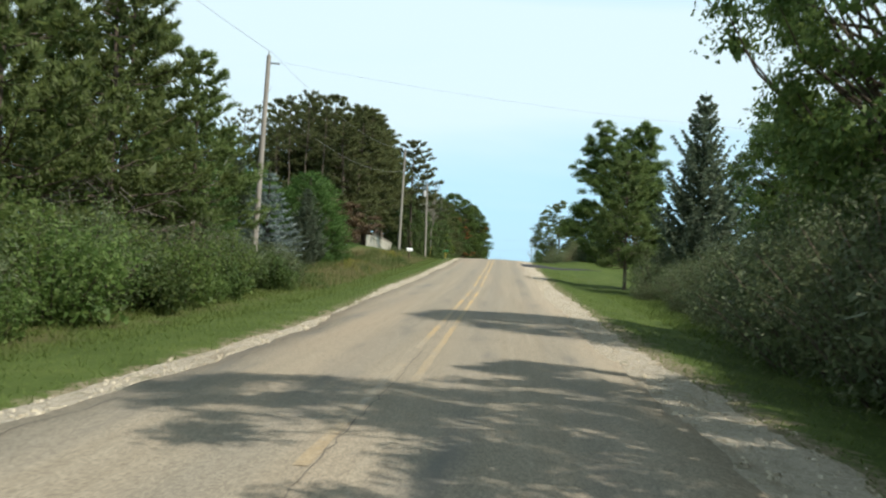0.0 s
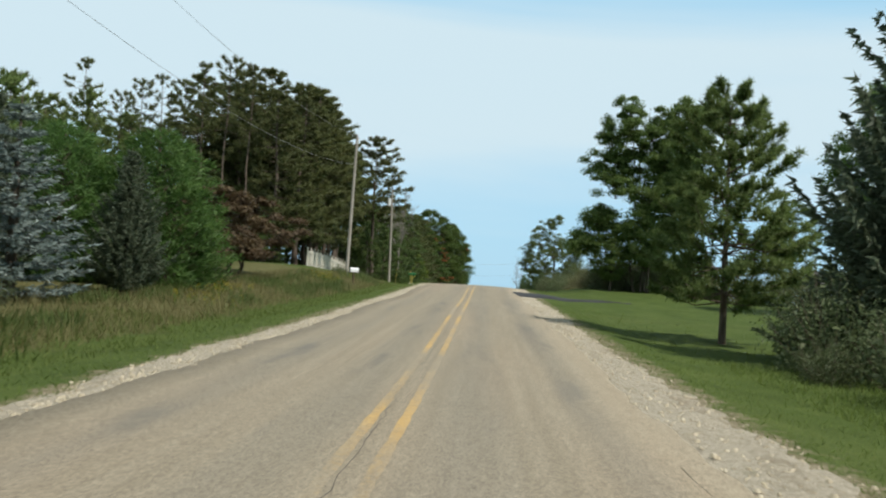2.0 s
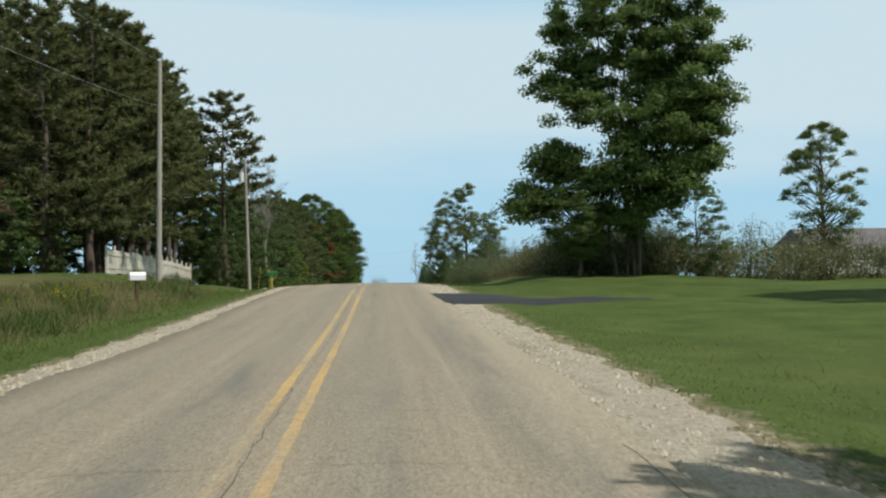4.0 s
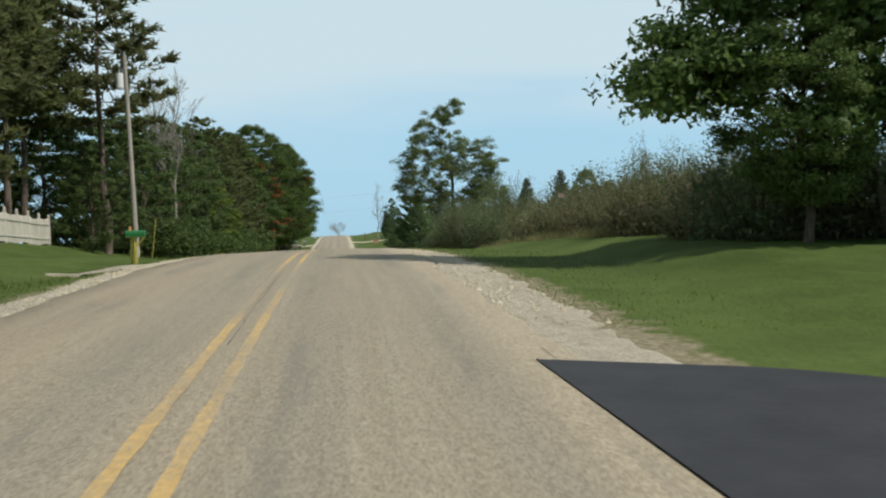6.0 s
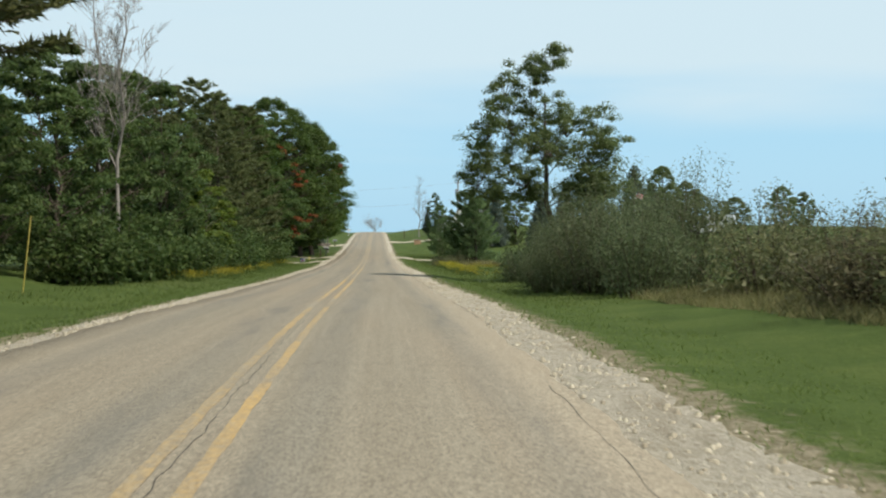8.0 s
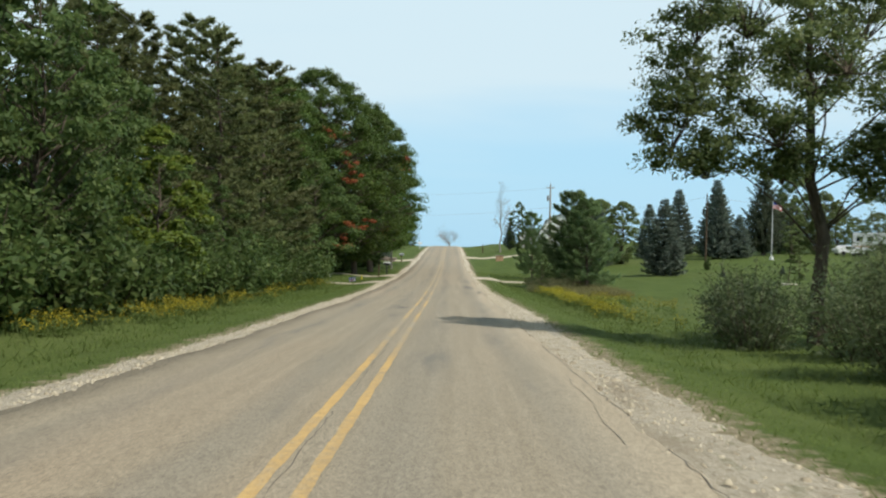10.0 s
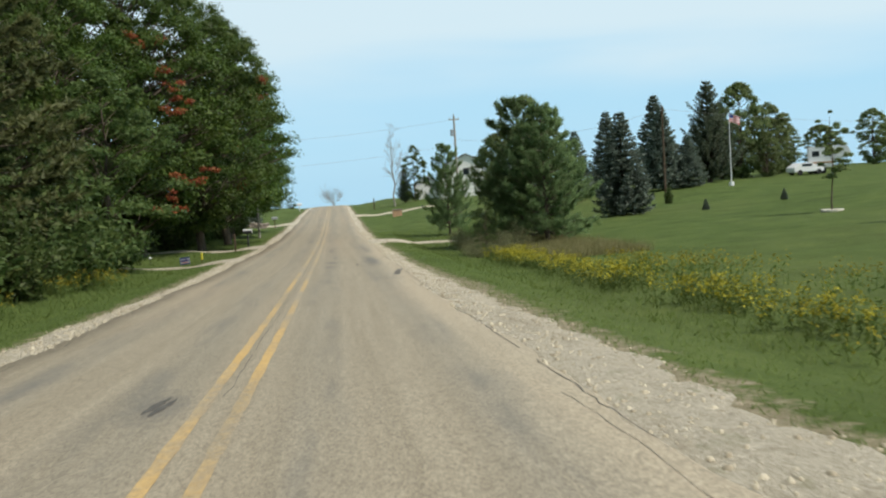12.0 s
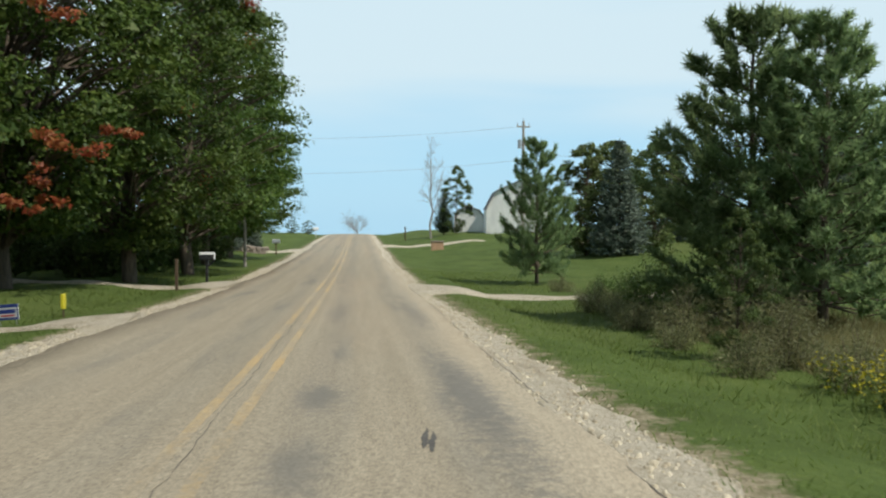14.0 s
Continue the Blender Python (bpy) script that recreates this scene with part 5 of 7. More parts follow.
    "fartree": (broadleaf, dict(h=11.0, r=3.8, low=0.02, clumps=150, per=48, leaf=0.33, mat=L_ASH, trunk=0.2, shape=0.5, shell=0.3), 2, "distant leafy green tree"),
    "shrub": (shrub, dict(h=2.7, r=1.7, mat=L_SHRUB, per=150, leaf=0.09), 3, "grey-green leafy shrub by the verge"),
    "leafshrub": (shrub, dict(h=2.6, r=1.8, mat=L_LEAF, per=170, leaf=0.1, aspect=0.5), 2, "fresh green leafy shrub by the verge"),
    "duskshrub": (shrub, dict(h=2.8, r=1.9, mat=L_DUSTY, shoots=0.5, per=150, leaf=0.095), 3, "dusty olive shrub with loose shoots"),
    "dryshrub": (shrub, dict(h=2.0, r=1.5, mat=L_DRYSHRUB, per=95, stems=44, leaf=0.08, shoots=0.6), 2, "olive-brown seedy shrub, half bare, in the thicket"),
    "wisp": (shrub, dict(h=4.6, r=1.1, mat=L_DUSTY, per=110, stems=22, leaf=0.1, shoots=0.9, low=0.2), 2, "thin upright sapling clump rising over the thicket"),
    "greenshrub": (shrub, dict(h=2.4, r=1.6, mat=L_WOOD, leaf=0.16, aspect=0.6, per=115), 2, "dense green shrub at the wood's edge"),
    "hedge": (shrub, dict(h=2.9, r=2.2, stems=46, per=120, leaf=0.11, mat=L_SHRUB, shoots=0.3), 3, "dense grey-green hedge shrub with arching shoots"),
    "tallshrub": (shrub, dict(h=4.8, r=2.5, stems=60, per=270, leaf=0.1, mat=L_WILLOW, shoots=0.12), 2, "tall grey-green willow shrub"),
    "snag": (bare, dict(h=11.0, r=2.2, seed=21, trunk=0.15, limbs=26, first=0.2, rise=1.2), 1, "bare dead tree with bleached branches"),
    "twigs": (bare, dict(h=9.0, r=1.8, seed=23, trunk=0.09, limbs=26, first=0.35, rise=2.0), 1, "leafless grey tree with thin upright twigs"),
    "farbush": (bare, dict(h=5.0, r=3.2, seed=25, trunk=0.12, limbs=34, first=0.05, rise=0.9), 1, "round leafless bush on the far rise"),
}
PROTO = {}


def plant(kind, x, y, h=None, wide=1.0, turn=None, variant=None, label="", sink=0.05, group=""):
    maker, opts, variants, text = KINDS[kind]
    rs = rand(int(abs(x * 131 + y * 17)) % 9999 + 7)
    v = (int(abs(x * 7 + y * 3)) % variants) if variant is None else variant
    s = 1.0 if h is None else h / opts["h"]
    a = rs.uniform(0, 360) if turn is None else turn
    m = pose(x, y, gz(x, y) - sink, 0, 0, a) @ Matrix.Diagonal((s * wide, s * wide, s, 1))
    if (kind, v) not in PROTO:
        ob = maker(**{"seed": 100 + 37 * v + len(kind), **opts})
        ob.matrix_basis = m
        PROTO[kind, v] = (ob, s * wide, s)
    else:
        first, sx, sz = PROTO[kind, v]
        ob = copy_thing(first, m @ Matrix.Diagonal((1 / sx, 1 / sx, 1 / sz, 1)))
    names = {"shrub": "shrub", "duskshrub": "shrub", "greenshrub": "shrub", "tallshrub": "shrub", "hedge": "shrub", "nearhedge": "shrub", "leafshrub": "shrub", "dryshrub": "shrub", "wisp": "shrub"}
    return tagged(ob, label or text, "shrub" if kind in names else "tree", group or (kind + "s along the road"))


# left of the road, first stretch: pines behind a fringe of shrubs
for x, y, h in ((-12.0, 32, 8.6), (-13.0, 25.5, 11.3), (-15.5, 33, 11.6), (-13.2, 18, 11.5), (-13.2, 9.5, 12), (-14, 1.5, 12.5)):
    plant("roadpine", x, y, h * 1.1, 0.98)
for x, y, h in ((-17.5, 26, 12), (-17, 12, 13), (-18.5, 4, 13), (-19.5, 19, 13), (-20, 35, 11), (-22, 42, 10.5)):
    plant("farpine", x, y, h * 1.1, 0.98)
for x, y, h in ((-8.6, 7, 2.9), (-9.0, 14, 3.0), (-9.2, 21.5, 2.8), (-9.4, 28.5, 2.6), (-9.0, 32, 2.3), (-8.8, 35.5, 2.0), (-9.6, 38.5, 1.8), (-11, 40, 1.8)):
    plant("shrub", x, y, h, 1.05)
for x, y, h in ((-8.0, 3, 3.0), (-8.0, 11, 2.7), (-8.2, 18, 2.6), (-8.6, 25, 2.2), (-10.2, 10, 3.6), (-10.6, 17, 3.4), (-7.6, 7.5, 1.5), (-7.9, 20.5, 1.3)):
    plant("leafshrub", x, y, h, 1.05)
for x, y, h in ((-7.2, 5, 1.5), (-7.6, 15.5, 1.5), (-7.8, 22, 1.4), (-7.9, 29.5, 1.4)):
    plant("greenshrub", x, y, h, 1.1)
plant("bluespruce", -12.4, 46.5, 6.0, 1.12)
plant("darkspruce", -11.4, 52.5, 5.2, 0.95, label="dark green young spruce beside a blue spruce")
plant("darkspruce", -15.5, 51, 6.6, 0.8, label="dark green spruce behind the blue spruce")
plant("cedar", -12.4, 58, 6.6, 1.35)
plant("cedar", -15.6, 56.5, 6.4, 1.2)
plant("cedar", -16.8, 49, 6.2, 1.0)
plant("cedar", -18.5, 61, 7.0, 1.1)
plant("cedar", -20.5, 52, 7.0, 1.1)
for x, y, h in ((-9.6, 98.4, 0.8), (-10.9, 97, 0.9), (-9.2, 100.6, 0.6), (-10.4, 95.2, 0.8)):
    plant("shrub", x, y, h, 1.3, label="low weedy bush at the foot of the pole")
plant("russet", -13.4, 70, 4.8, 1.5)
plant("russet", -14.0, 76, 4.6, 1.45)
for x, y, h in ((-24, 58, 9), (-27, 70, 9.5), (-22, 68, 8.5), (-32, 62, 10), (-30, 80, 11), (-24, 78, 10), (-38, 75, 12), (-36, 92, 13)):
    plant("farpine", x, y, h, 1.0, label="dark pine in the wood behind the road")
# red pines on the rise
for x, y, h in ((-36, 100, 12.5), (-33.7, 100, 16), (-31.1, 101, 13.6), (-29, 100, 14.5), (-27.1, 100, 15), (-25, 100, 14.5), (-23.6, 100.5, 16.3), (-21.9, 101, 17), (-20, 101.5, 16.6)):
    plant("thinpine", x, y, h)
for x, y, h in ((-44, 116, 13.6), (-40, 117, 13.2), (-36, 116, 13.8), (-32.5, 117, 13.4), (-48, 118, 13), (-29, 116, 14.0), (-38, 121, 14.2), (-26, 120, 14)):
    plant("farpine", x, y, h, 1.1, label="dark pine in the wood behind the road")
for x, y, h in ((-18.4, 106, 15.6), (-17.0, 110, 16.8), (-16.5, 114, 17.4), (-16.5, 118, 17.4), (-20.5, 112, 18.5), (-23.5, 113, 18.5), (-22.5, 121, 18.5), (-25, 118, 18.5), (-28, 114, 18)):
    plant("fullpine", x, y, h, 1.28)
for x, y, h in ((-16.4, 122, 17), (-16.5, 126, 16.6), (-16.6, 130, 16.2), (-16.8, 134, 15.6), (-18.2, 116, 18), (-18.2, 120.5, 18), (-18.4, 124.5, 18), (-18.8, 128.5, 17.5), (-19.2, 132.5, 17), (-21.5, 125, 18.5), (-22, 131, 18), (-20.5, 137, 16.5), (-25, 128, 19), (-27, 134, 18), (-28, 122, 19)):
    plant("redpine", x, y, h, 1.3)
plant("redpine", -12.9, 136.3, 17.6, 1.35, variant=1, label="lone tall red pine with an open tufted crown")
for x, y, h in ((-18.6, 101, 4.6), (-17.6, 105, 4.2), (-19, 97, 4.0), (-19.5, 100, 5.0), (-22, 108, 6.5), (-23, 116, 7), (-23.5, 124, 7), (-23.5, 132, 7), (-21, 140, 8.5), (-26, 103, 6.5), (-19.5, 126, 5.5), (-20, 134, 6.0)):
    plant("backtree", x, y, h, 1.2, label="leafy undergrowth tree between the pine trunks")
plant("woodtree", -18, 84, 6.0, label="leafy tree in front of the pines")
plant("woodtree", -20, 92, 6.5, label="leafy tree in front of the pines")

# left of the road, second stretch: mixed wood
for x, y, h in ((-13.0, 133, 5.5), (-16.8, 137.5, 8.0), (-13.5, 140, 7.5), (-18.5, 143, 10.5), (-15.5, 142, 9.0), (-12.4, 145, 8.5), (-12.4, 151, 9.6), (-14.5, 149, 10.5), (-12.4, 157, 11.4), (-12.8, 163.5, 9.5), (-13, 169, 9.5)):
    plant("woodtree", x, y, h, 1.05)
for x, y, h in ((-10.6, 142, 2.9), (-10.4, 146, 3.2), (-9.8, 150, 3.0), (-9.6, 154, 3.2), (-9.4, 158, 3.0), (-9.4, 162, 2.8), (-9.3, 166.5, 3.0), (-9.2, 171, 3.0), (-9.0, 175.5, 2.8), (-9.0, 180, 3.0), (-8.9, 184.5, 2.8), (-8.8, 189, 2.9)):
    plant("greenshrub", x, y, h, 1.15)
for x, y, h in ((-16, 156, 12.5), (-15.5, 163, 12.5), (-19, 150, 11), (-19.5, 168, 12)):
    plant("backtree", x, y, h, 1.1)
plant("limetree", -9.3, 163.2, 6.6)
plant("limetree", -11.0, 182, 4.6)
for x, y, h in ((-11.2, 181, 13.7), (-14.0, 176, 13.0), (-14.2, 185, 15.3), (-10.8, 189, 13.8), (-18, 184, 15), (-17.5, 175, 14), (-14.5, 171, 12.5)):
    plant("roundpine", x, y, h, 1.18, label="dull green, round-crowned pine in the mixed wood")
for x, y, h in ((-11.4, 172, 6.5), (-11, 178, 6.0), (-10.9, 188, 6.0), (-11.2, 193, 7.0), (-12.5, 166, 7.5), (-10.6, 197, 5.6)):
    plant("woodtree", x, y, h, 1.0)
plant("woodtree", -8.9, 199.5, 9.2, 1.22, label="rounded leafy tree in front of the great maples")
plant("greenshrub", -9.3, 191.5, 4.0, 1.1)
plant("woodtree", -10.3, 155.5, 10.6, 0.85)
plant("twigs", -10.6, 148.0, 13.6, 1.0)
plant("twigs", -12.6, 152.0, 14.5, 0.9)
plant("greenmaple", -12.6, 204.5, 15.7, 0.95)
plant("redmaple", -10.8, 215.5, 18.8, 1.0, turn=0)
plant("greenmaple", -13.3, 211.5, 17.2, 0.9)
plant("maple", -8.1, 222, 17.6, 0.97)
plant("roadmaple", -7.3, 231, 17.5, 0.98)
plant("greenmaple", -14.5, 200, 16.0, 0.9)
plant("greenmaple", -16, 210, 17.5, 1.0)
plant("roadmaple", -8.2, 242, 16.5, 0.95)
plant("roadmaple", -8.2, 253, 13.0, 1.1)
for x, y, h in ((-9.2, 194, 2.6), (-9.6, 199, 2.0), (-10.6, 226, 3.0), (-10.2, 231, 2.8), (-11.0, 236, 3.2), (-9.6, 240, 2.6), (-8.8, 246, 2.6), (-13.5, 233, 4.0), (-11.5, 205, 2.6), (-13, 211, 2.8), (-13, 217, 2.6), (-14, 223, 3.0), (-16, 216, 3.2), (-15.5, 230, 3.0), (-11.8, 241, 2.4), (-17, 206, 4.2), (-17.5, 212, 4.4), (-18, 220, 4.4), (-17.5, 226, 4.2), (-18, 234, 4.2), (-15, 240, 3.6)):
    plant("greenshrub", x, y, h, 1.1)
plant("darkspruce", -10.5, 280, 4.5, 1.2, label="small spruce beyond the maples")
for x, y, h in ((-14, 318, 2.2), (-16, 322, 2.6), (-12, 330, 2.2), (-18, 335, 3.0), (-10, 345, 2.4), (-8, 360, 2.6)):
    plant("backtree", x, y, h, 1.8, label="low far bush beyond the crest")
for x, y, h in ((-9.6, 262, 3.6), (-11.5, 266, 4.2), (-8.6, 270, 3.2)):
    plant("greyspruce", x, y, h, 1.3, label="small grey-green spruce beyond the maples")
plant("farbush", 0.9, 407, 4.6, 1.2, sink=0.4)

# right of the road, first stretch
for x, y, h in ((7.7, 2, 4.1), (7.7, 6, 4.0), (7.7, 10, 3.8), (7.9, 13.5, 3.5), (8.8, 16.5, 3.5), (9.3, 20, 3.5), (9.6, 23.5, 3.4), (9.8, 27, 3.3), (9.9, 30.5, 3.0), (9.9, 34, 2.7), (9.9, 37.5, 2.4)):
    plant("nearhedge", x, y, h, 1.0)
for x, y, h in ((11.5, 8, 4.2), (12, 17, 4.2), (12.4, 25, 4.0), (12.6, 33, 3.2)):
    plant("hedge", x, y, h, 1.0)
for x, y, h in ((7.0, 11.5, 1.3), (7.6, 18, 1.2), (8.1, 25, 1.1), (8.5, 32, 1.0), (7.0, 4, 1.4)):
    plant("shrub", x, y, h, 1.1)
plant("nearoak", 9.0, 12.0, 15.2, 0.76)
# a row out of view behind the hedge, added to shade the verge
for x, y, h in ((10.9, 1.5, 8.5), (10.7, 5, 9), (11, 8.5, 8.5), (11, -2.5, 9)):
    plant("backtree", x, y, h, 1.0, label="leafy tree rising behind the roadside hedge")
# oaks out of view, placed and sized by the shadows they throw on the road
plant("oak", 9.6, 0.2, 14.4, 0.62)
plant("oak", 8.9, 2.4, 8.6, 1.1, label="low leafy tree out of view, added for its shade on the road")
plant("oak", 9.9, -3.0, 11.0, 1.0)
plant("oak", 8.4, -4.2, 17.6, 0.7)
# hedges out of view, added to shade the right shoulder
for x, y, h in ((7.6, -1.5, 4.6), (7.8, -5.5, 4.2)):
    plant("hedge", x, y, h, 1.0)
# two more oaks out of view, added to shade hedge and verge
plant("oak", 14.5, 4, 13.0, 0.9)
plant("oak", 11.8, 6, 9.5, 1.1, label="low leafy tree behind the hedge")
plant("oak", 12.4, 16, 9.0, 1.1, label="low leafy tree behind the hedge")
plant("woodtree", 9.0, 15.5, 5.0, label="leafy young tree rising out of the hedge")
plant("oak", 9.9, 17.8, 8.4, 1.15, label="leafy tree rising out of the hedge")
plant("woodtree", 13.0, 14, 7.5, label="leafy young tree behind the hedge")
plant("woodtree", 13.6, 22, 6.5, label="leafy young tree behind the hedge")
plant("oak", 16.5, 30, 9.5, 1.0, label="leafy tree rising over the hedge")
plant("darkspruce", 11.6, 44.6, 11.4, 0.76)
plant("darkspruce", 15.5, 39, 8.5, 0.9, label="dark spruce in the hedge")
for x, y, h in ((10.2, 41, 2.2), (12.8, 46.5, 2.6), (13.5, 49.5, 2.2), (15, 43, 3.4), (9.4, 43.6, 2.6), (8.4, 41.2, 1.1)):
    plant("hedge", x, y, h, 1.0)
plant("darkspruce", 10.3, 46.9, 2.7, 2.1, label="low spreading spruce at the foot of the tall one")
plant("darkspruce", 11.8, 48.6, 2.3, 2.2, label="low spreading spruce at the foot of the tall one")
plant("lawnpine", 8.6, 51.5, 8.0, 0.97)
plant("nearoak", 24.6, 76, 15.0, 0.9, label="leafy tree in the field beyond the hedge")
plant("nearoak", 27.4, 79, 11.5, 1.0, label="leafy tree in the field beyond the hedge")
plant("oak", 23.6, 79.5, 9.0, 1.1, label="lower leafy tree in the field beyond the hedge")
plant("oak", 36, 70, 13.5, 1.0, label="leafy tree in the field beyond the hedge")
plant("cluster", 12.6, 93.9, 15.8, 1.0, turn=-18)
plant("woodtree", 16.6, 95.8, 5.0, label="leafy young tree on the grass bank")
for x, y, h in ((10.4, 96.6, 2.8), (12.2, 95.6, 2.6), (14.2, 96.0, 2.8), (13.0, 98.0, 3.0)):
    plant("hedge", x, y, h, 1.0, label="dense shrub below the cluster of trees")
plant("nearoak", 10.4, 94.4, 5.4, 1.1, label="low leafy tree leaning over the grass bank")
for x, y, h in ((15.2, 95.5, 2.4), (17.5, 97, 2.8), (20, 98, 3.0), (22.5, 99, 2.8), (25, 100, 3.0), (28, 101, 2.8), (32, 103, 3.2), (37, 104, 3.2), (42, 105, 3.4), (12.5, 97.5, 2.4), (10.6, 99.5, 2.2), (10.2, 103.5, 2.2)):
    plant("duskshrub", x, y, h, 1.15, label="olive shrub on the grass bank")
plant("oak", 26.9, 104, 9.6, 0.95, label="slender leafy tree on the grass bank")
plant("oak", 62, 128, 13, 1.0, label="leafy tree beyond the field")

# right of the road, second stretch: shrub thicket and the tall tree
for x, y, h in ((10.2, 106, 1.7), (10.5, 109, 2.3), (10.7, 113, 1.9), (10.9, 117.5, 2.5), (11.0, 122, 2.1), (11.2, 126.5, 2.6), (13.5, 110, 2.6), (14.2, 124, 2.5), (16.5, 113, 3.0), (18.5, 129, 2.8), (20, 117, 3.2), (22, 124, 3.2)):
    plant("duskshrub", x, y, h, 1.2)
for x, y, h in ((12.2, 107.5, 2.8), (12.4, 115, 3.2), (12.8, 120, 2.4), (13.0, 129, 2.7), (16.8, 121, 3.2), (14.6, 104, 3.4), (17.5, 108, 3.6), (24, 132, 3.0)):
    plant("hedge", x, y, h, 1.1, label="grey-green shrub in the roadside thicket")
for x, y, h in ((10.1, 104.8, 1.6), (10.3, 111.5, 1.7), (11.4, 102.5, 2.2), (13.2, 106, 2.4), (9.6, 98.6, 1.3), (10.5, 120, 1.7)):
    plant("dryshrub", x, y, h, 1.2)
for x, y, h in ((13.0, 113.5, 3.7), (12.4, 119.8, 3.2), (14.2, 117, 3.4)):
    plant("wisp", x, y, h, 1.0)
for x, y, h in ((15.5, 116.5, 4.4), (19, 110.5, 4.8)):
    plant("tallshrub", x, y, h, 0.7)
for x, y, h in ((7.7, 139, 2.4), (9.4, 132, 3.4), (9.0, 136.5, 4.3), (8.9, 141, 4.2), (11.0, 139.5, 4.8), (9.6, 146.0, 3.6), (11.6, 134, 4.4), (11.8, 144, 4.3), (13.5, 148, 4.0)):
    plant("tallshrub", x, y, h, 0.95)
plant("ash", 10.5, 153.6, 12.0, 1.0, turn=0)
plant("shrub", 8.7, 153.0, 2.4, 1.0)
plant("shrub", 11.8, 151.0, 2.2, 1.1)
plant("shrub", 10.2, 149.6, 2.5, 1.1)
plant("shrub", 9.8, 157.5, 2.4, 1.1)
plant("shrub", 12.4, 157.5, 1.8, 1.1)

# right of the road, third stretch: pines, spruces and the farm
plant("bushpine", 10.7, 204.5, 7.2, 0.98, variant=0)
plant("bushpine", 11.5, 202.4, 6.5, 0.98, variant=1)
plant("bushpine", 9.3, 225.5, 6.2, 0.72, variant=1, label="young dark pine beside a gravel drive")
for x, y, h in ((8.2, 197, 1.2), (8.0, 201.5, 1.3), (7.9, 206, 1.0), (9.4, 200.5, 1.7), (8.8, 209, 1.2)):
    plant("duskshrub", x, y, h * 0.85, 1.2, label="wild olive bush in the rough grass below the pines")
for x, y, h in ((7.6, 203.8, 1.1), (7.9, 208.4, 1.2), (7.2, 199.6, 0.9), (6.9, 195.6, 0.9), (8.0, 194.2, 1.2), (8.6, 212.0, 0.9), (9.2, 219.5, 0.9)):
    plant("duskshrub", x, y, h * 0.8, 1.3, label="low leafy weeds in the rough grass by the pines")
for x, y, h in ((9.4, 207.6, 2.0), (10.2, 206.6, 1.5), (8.9, 210.4, 1.4), (9.0, 204.6, 1.2)):
    plant("leafshrub", x, y, h, 0.9, label="leafy green bush at the foot of the pines")
plant("woodtree", 7.7, 197.8, 2.7, 0.8, label="leafy sapling in front of the bushy pines")
for x, y, h, w in ((22.3, 224.8, 8.0, 1.0), (34.3, 270, 10.0, 0.95), (28.9, 264.6, 8.0, 1.0), (37.6, 262, 10.9, 0.95), (35.9, 255, 9.2, 1.0), (38.5, 254.5, 5.9, 1.15), (19.0, 247, 8.4, 0.9)):
    plant("greyspruce", x, y, h, w)
plant("darkspruce", 45.0, 264.8, 12.3, 0.95)
plant("darkspruce", 51, 276, 9.5, 1.1, label="dark spruce beside the farmyard")
for x, y, h, w in ((52.0, 272, 12.2, 0.85), (57.6, 276, 9.6, 0.95), (54.5, 270, 5.8, 1.0), (62, 282, 7.4, 1.2), (55, 283, 8.0, 1.1), (72.5, 291, 6.6, 1.35), (17.4, 250, 8.2, 0.95), (20.2, 253, 8.4, 1.0), (22.8, 251, 8.0, 0.95), (86, 300, 9, 1.0), (95, 310, 8, 1.0), (80, 318, 6, 1.0)):
    plant("fartree", x, y, h, w)
plant("woodtree", 13.2, 301, 8.6, 0.8, label="leafy tree beside a dead tree on the rise")
plant("snag", 10.0, 300, 12.5, 0.8)
plant("darkspruce", 11.8, 303, 5.5, 0.8, label="dark spruce below a dead tree")
plant("sapling", 27.6, 204.4, 5.7, 1.0)
plant("sapling", 23.3, 190.3, 2.7, 1.25, label="small bushy young tree in the mown field")
plant("greenshrub", 29.1, 234.3, 1.5, 0.4, label="narrow green vine climbing the foot of a pole")
for x, y, h in ((27.1, 221, 0.9), (32.4, 219.9, 0.85)):
    plant("greyspruce", x, y, h, 1.15, label="small planted conifer in the mown field")


# ---- poles and wires ----
def pole(x, y, h, lean=(0, 0), tank=False, arm=False, label="weathered grey wooden utility pole", r=0.15, depth=0.3, mat=None):
    ob = thing("utility_pole", label, "utility pole", "utility poles", at=pose(x, y, gz(x, y), lean[0], lean[1], 0))
    part("shaft", shaft(r, r * 0.66, -depth, h), mat or M_POLE, ob)
    part("insulator", shaft(0.05, 0.035, h, h + 0.22, 8), M_STEEL, ob)
    if tank:
        t = part("transformer", shaft(0.2, 0.2, h - 1.75, h - 0.95, 14, -0.33, 0), M_WHITESTEEL, ob, "pale grey transformer can")
        part("bushing", shaft(0.04, 0.03, h - 0.95, h - 0.72, 8, -0.33, 0), M_STEEL, t)
        part("bracket", boxed(-0.2, -0.05, -0.04, 0.04, h - 1.5, h - 1.2), M_STEEL, ob)
    if arm:
        part("crossarm", boxed(-0.55, 0.55, -0.05, 0.05, h - 0.5, h - 0.38, bevel=0.01), M_POLE, ob)
        for px in (-0.48, 0.48):
            part("insulator", shaft(0.045, 0.03, h - 0.38, h - 0.16, 8, px, 0), M_STEEL, ob)
        part("transformer", shaft(0.17, 0.17, h - 2.2, h - 1.5, 12, -0.3, 0), M_STEEL, ob, "grey transformer can")
    return ob


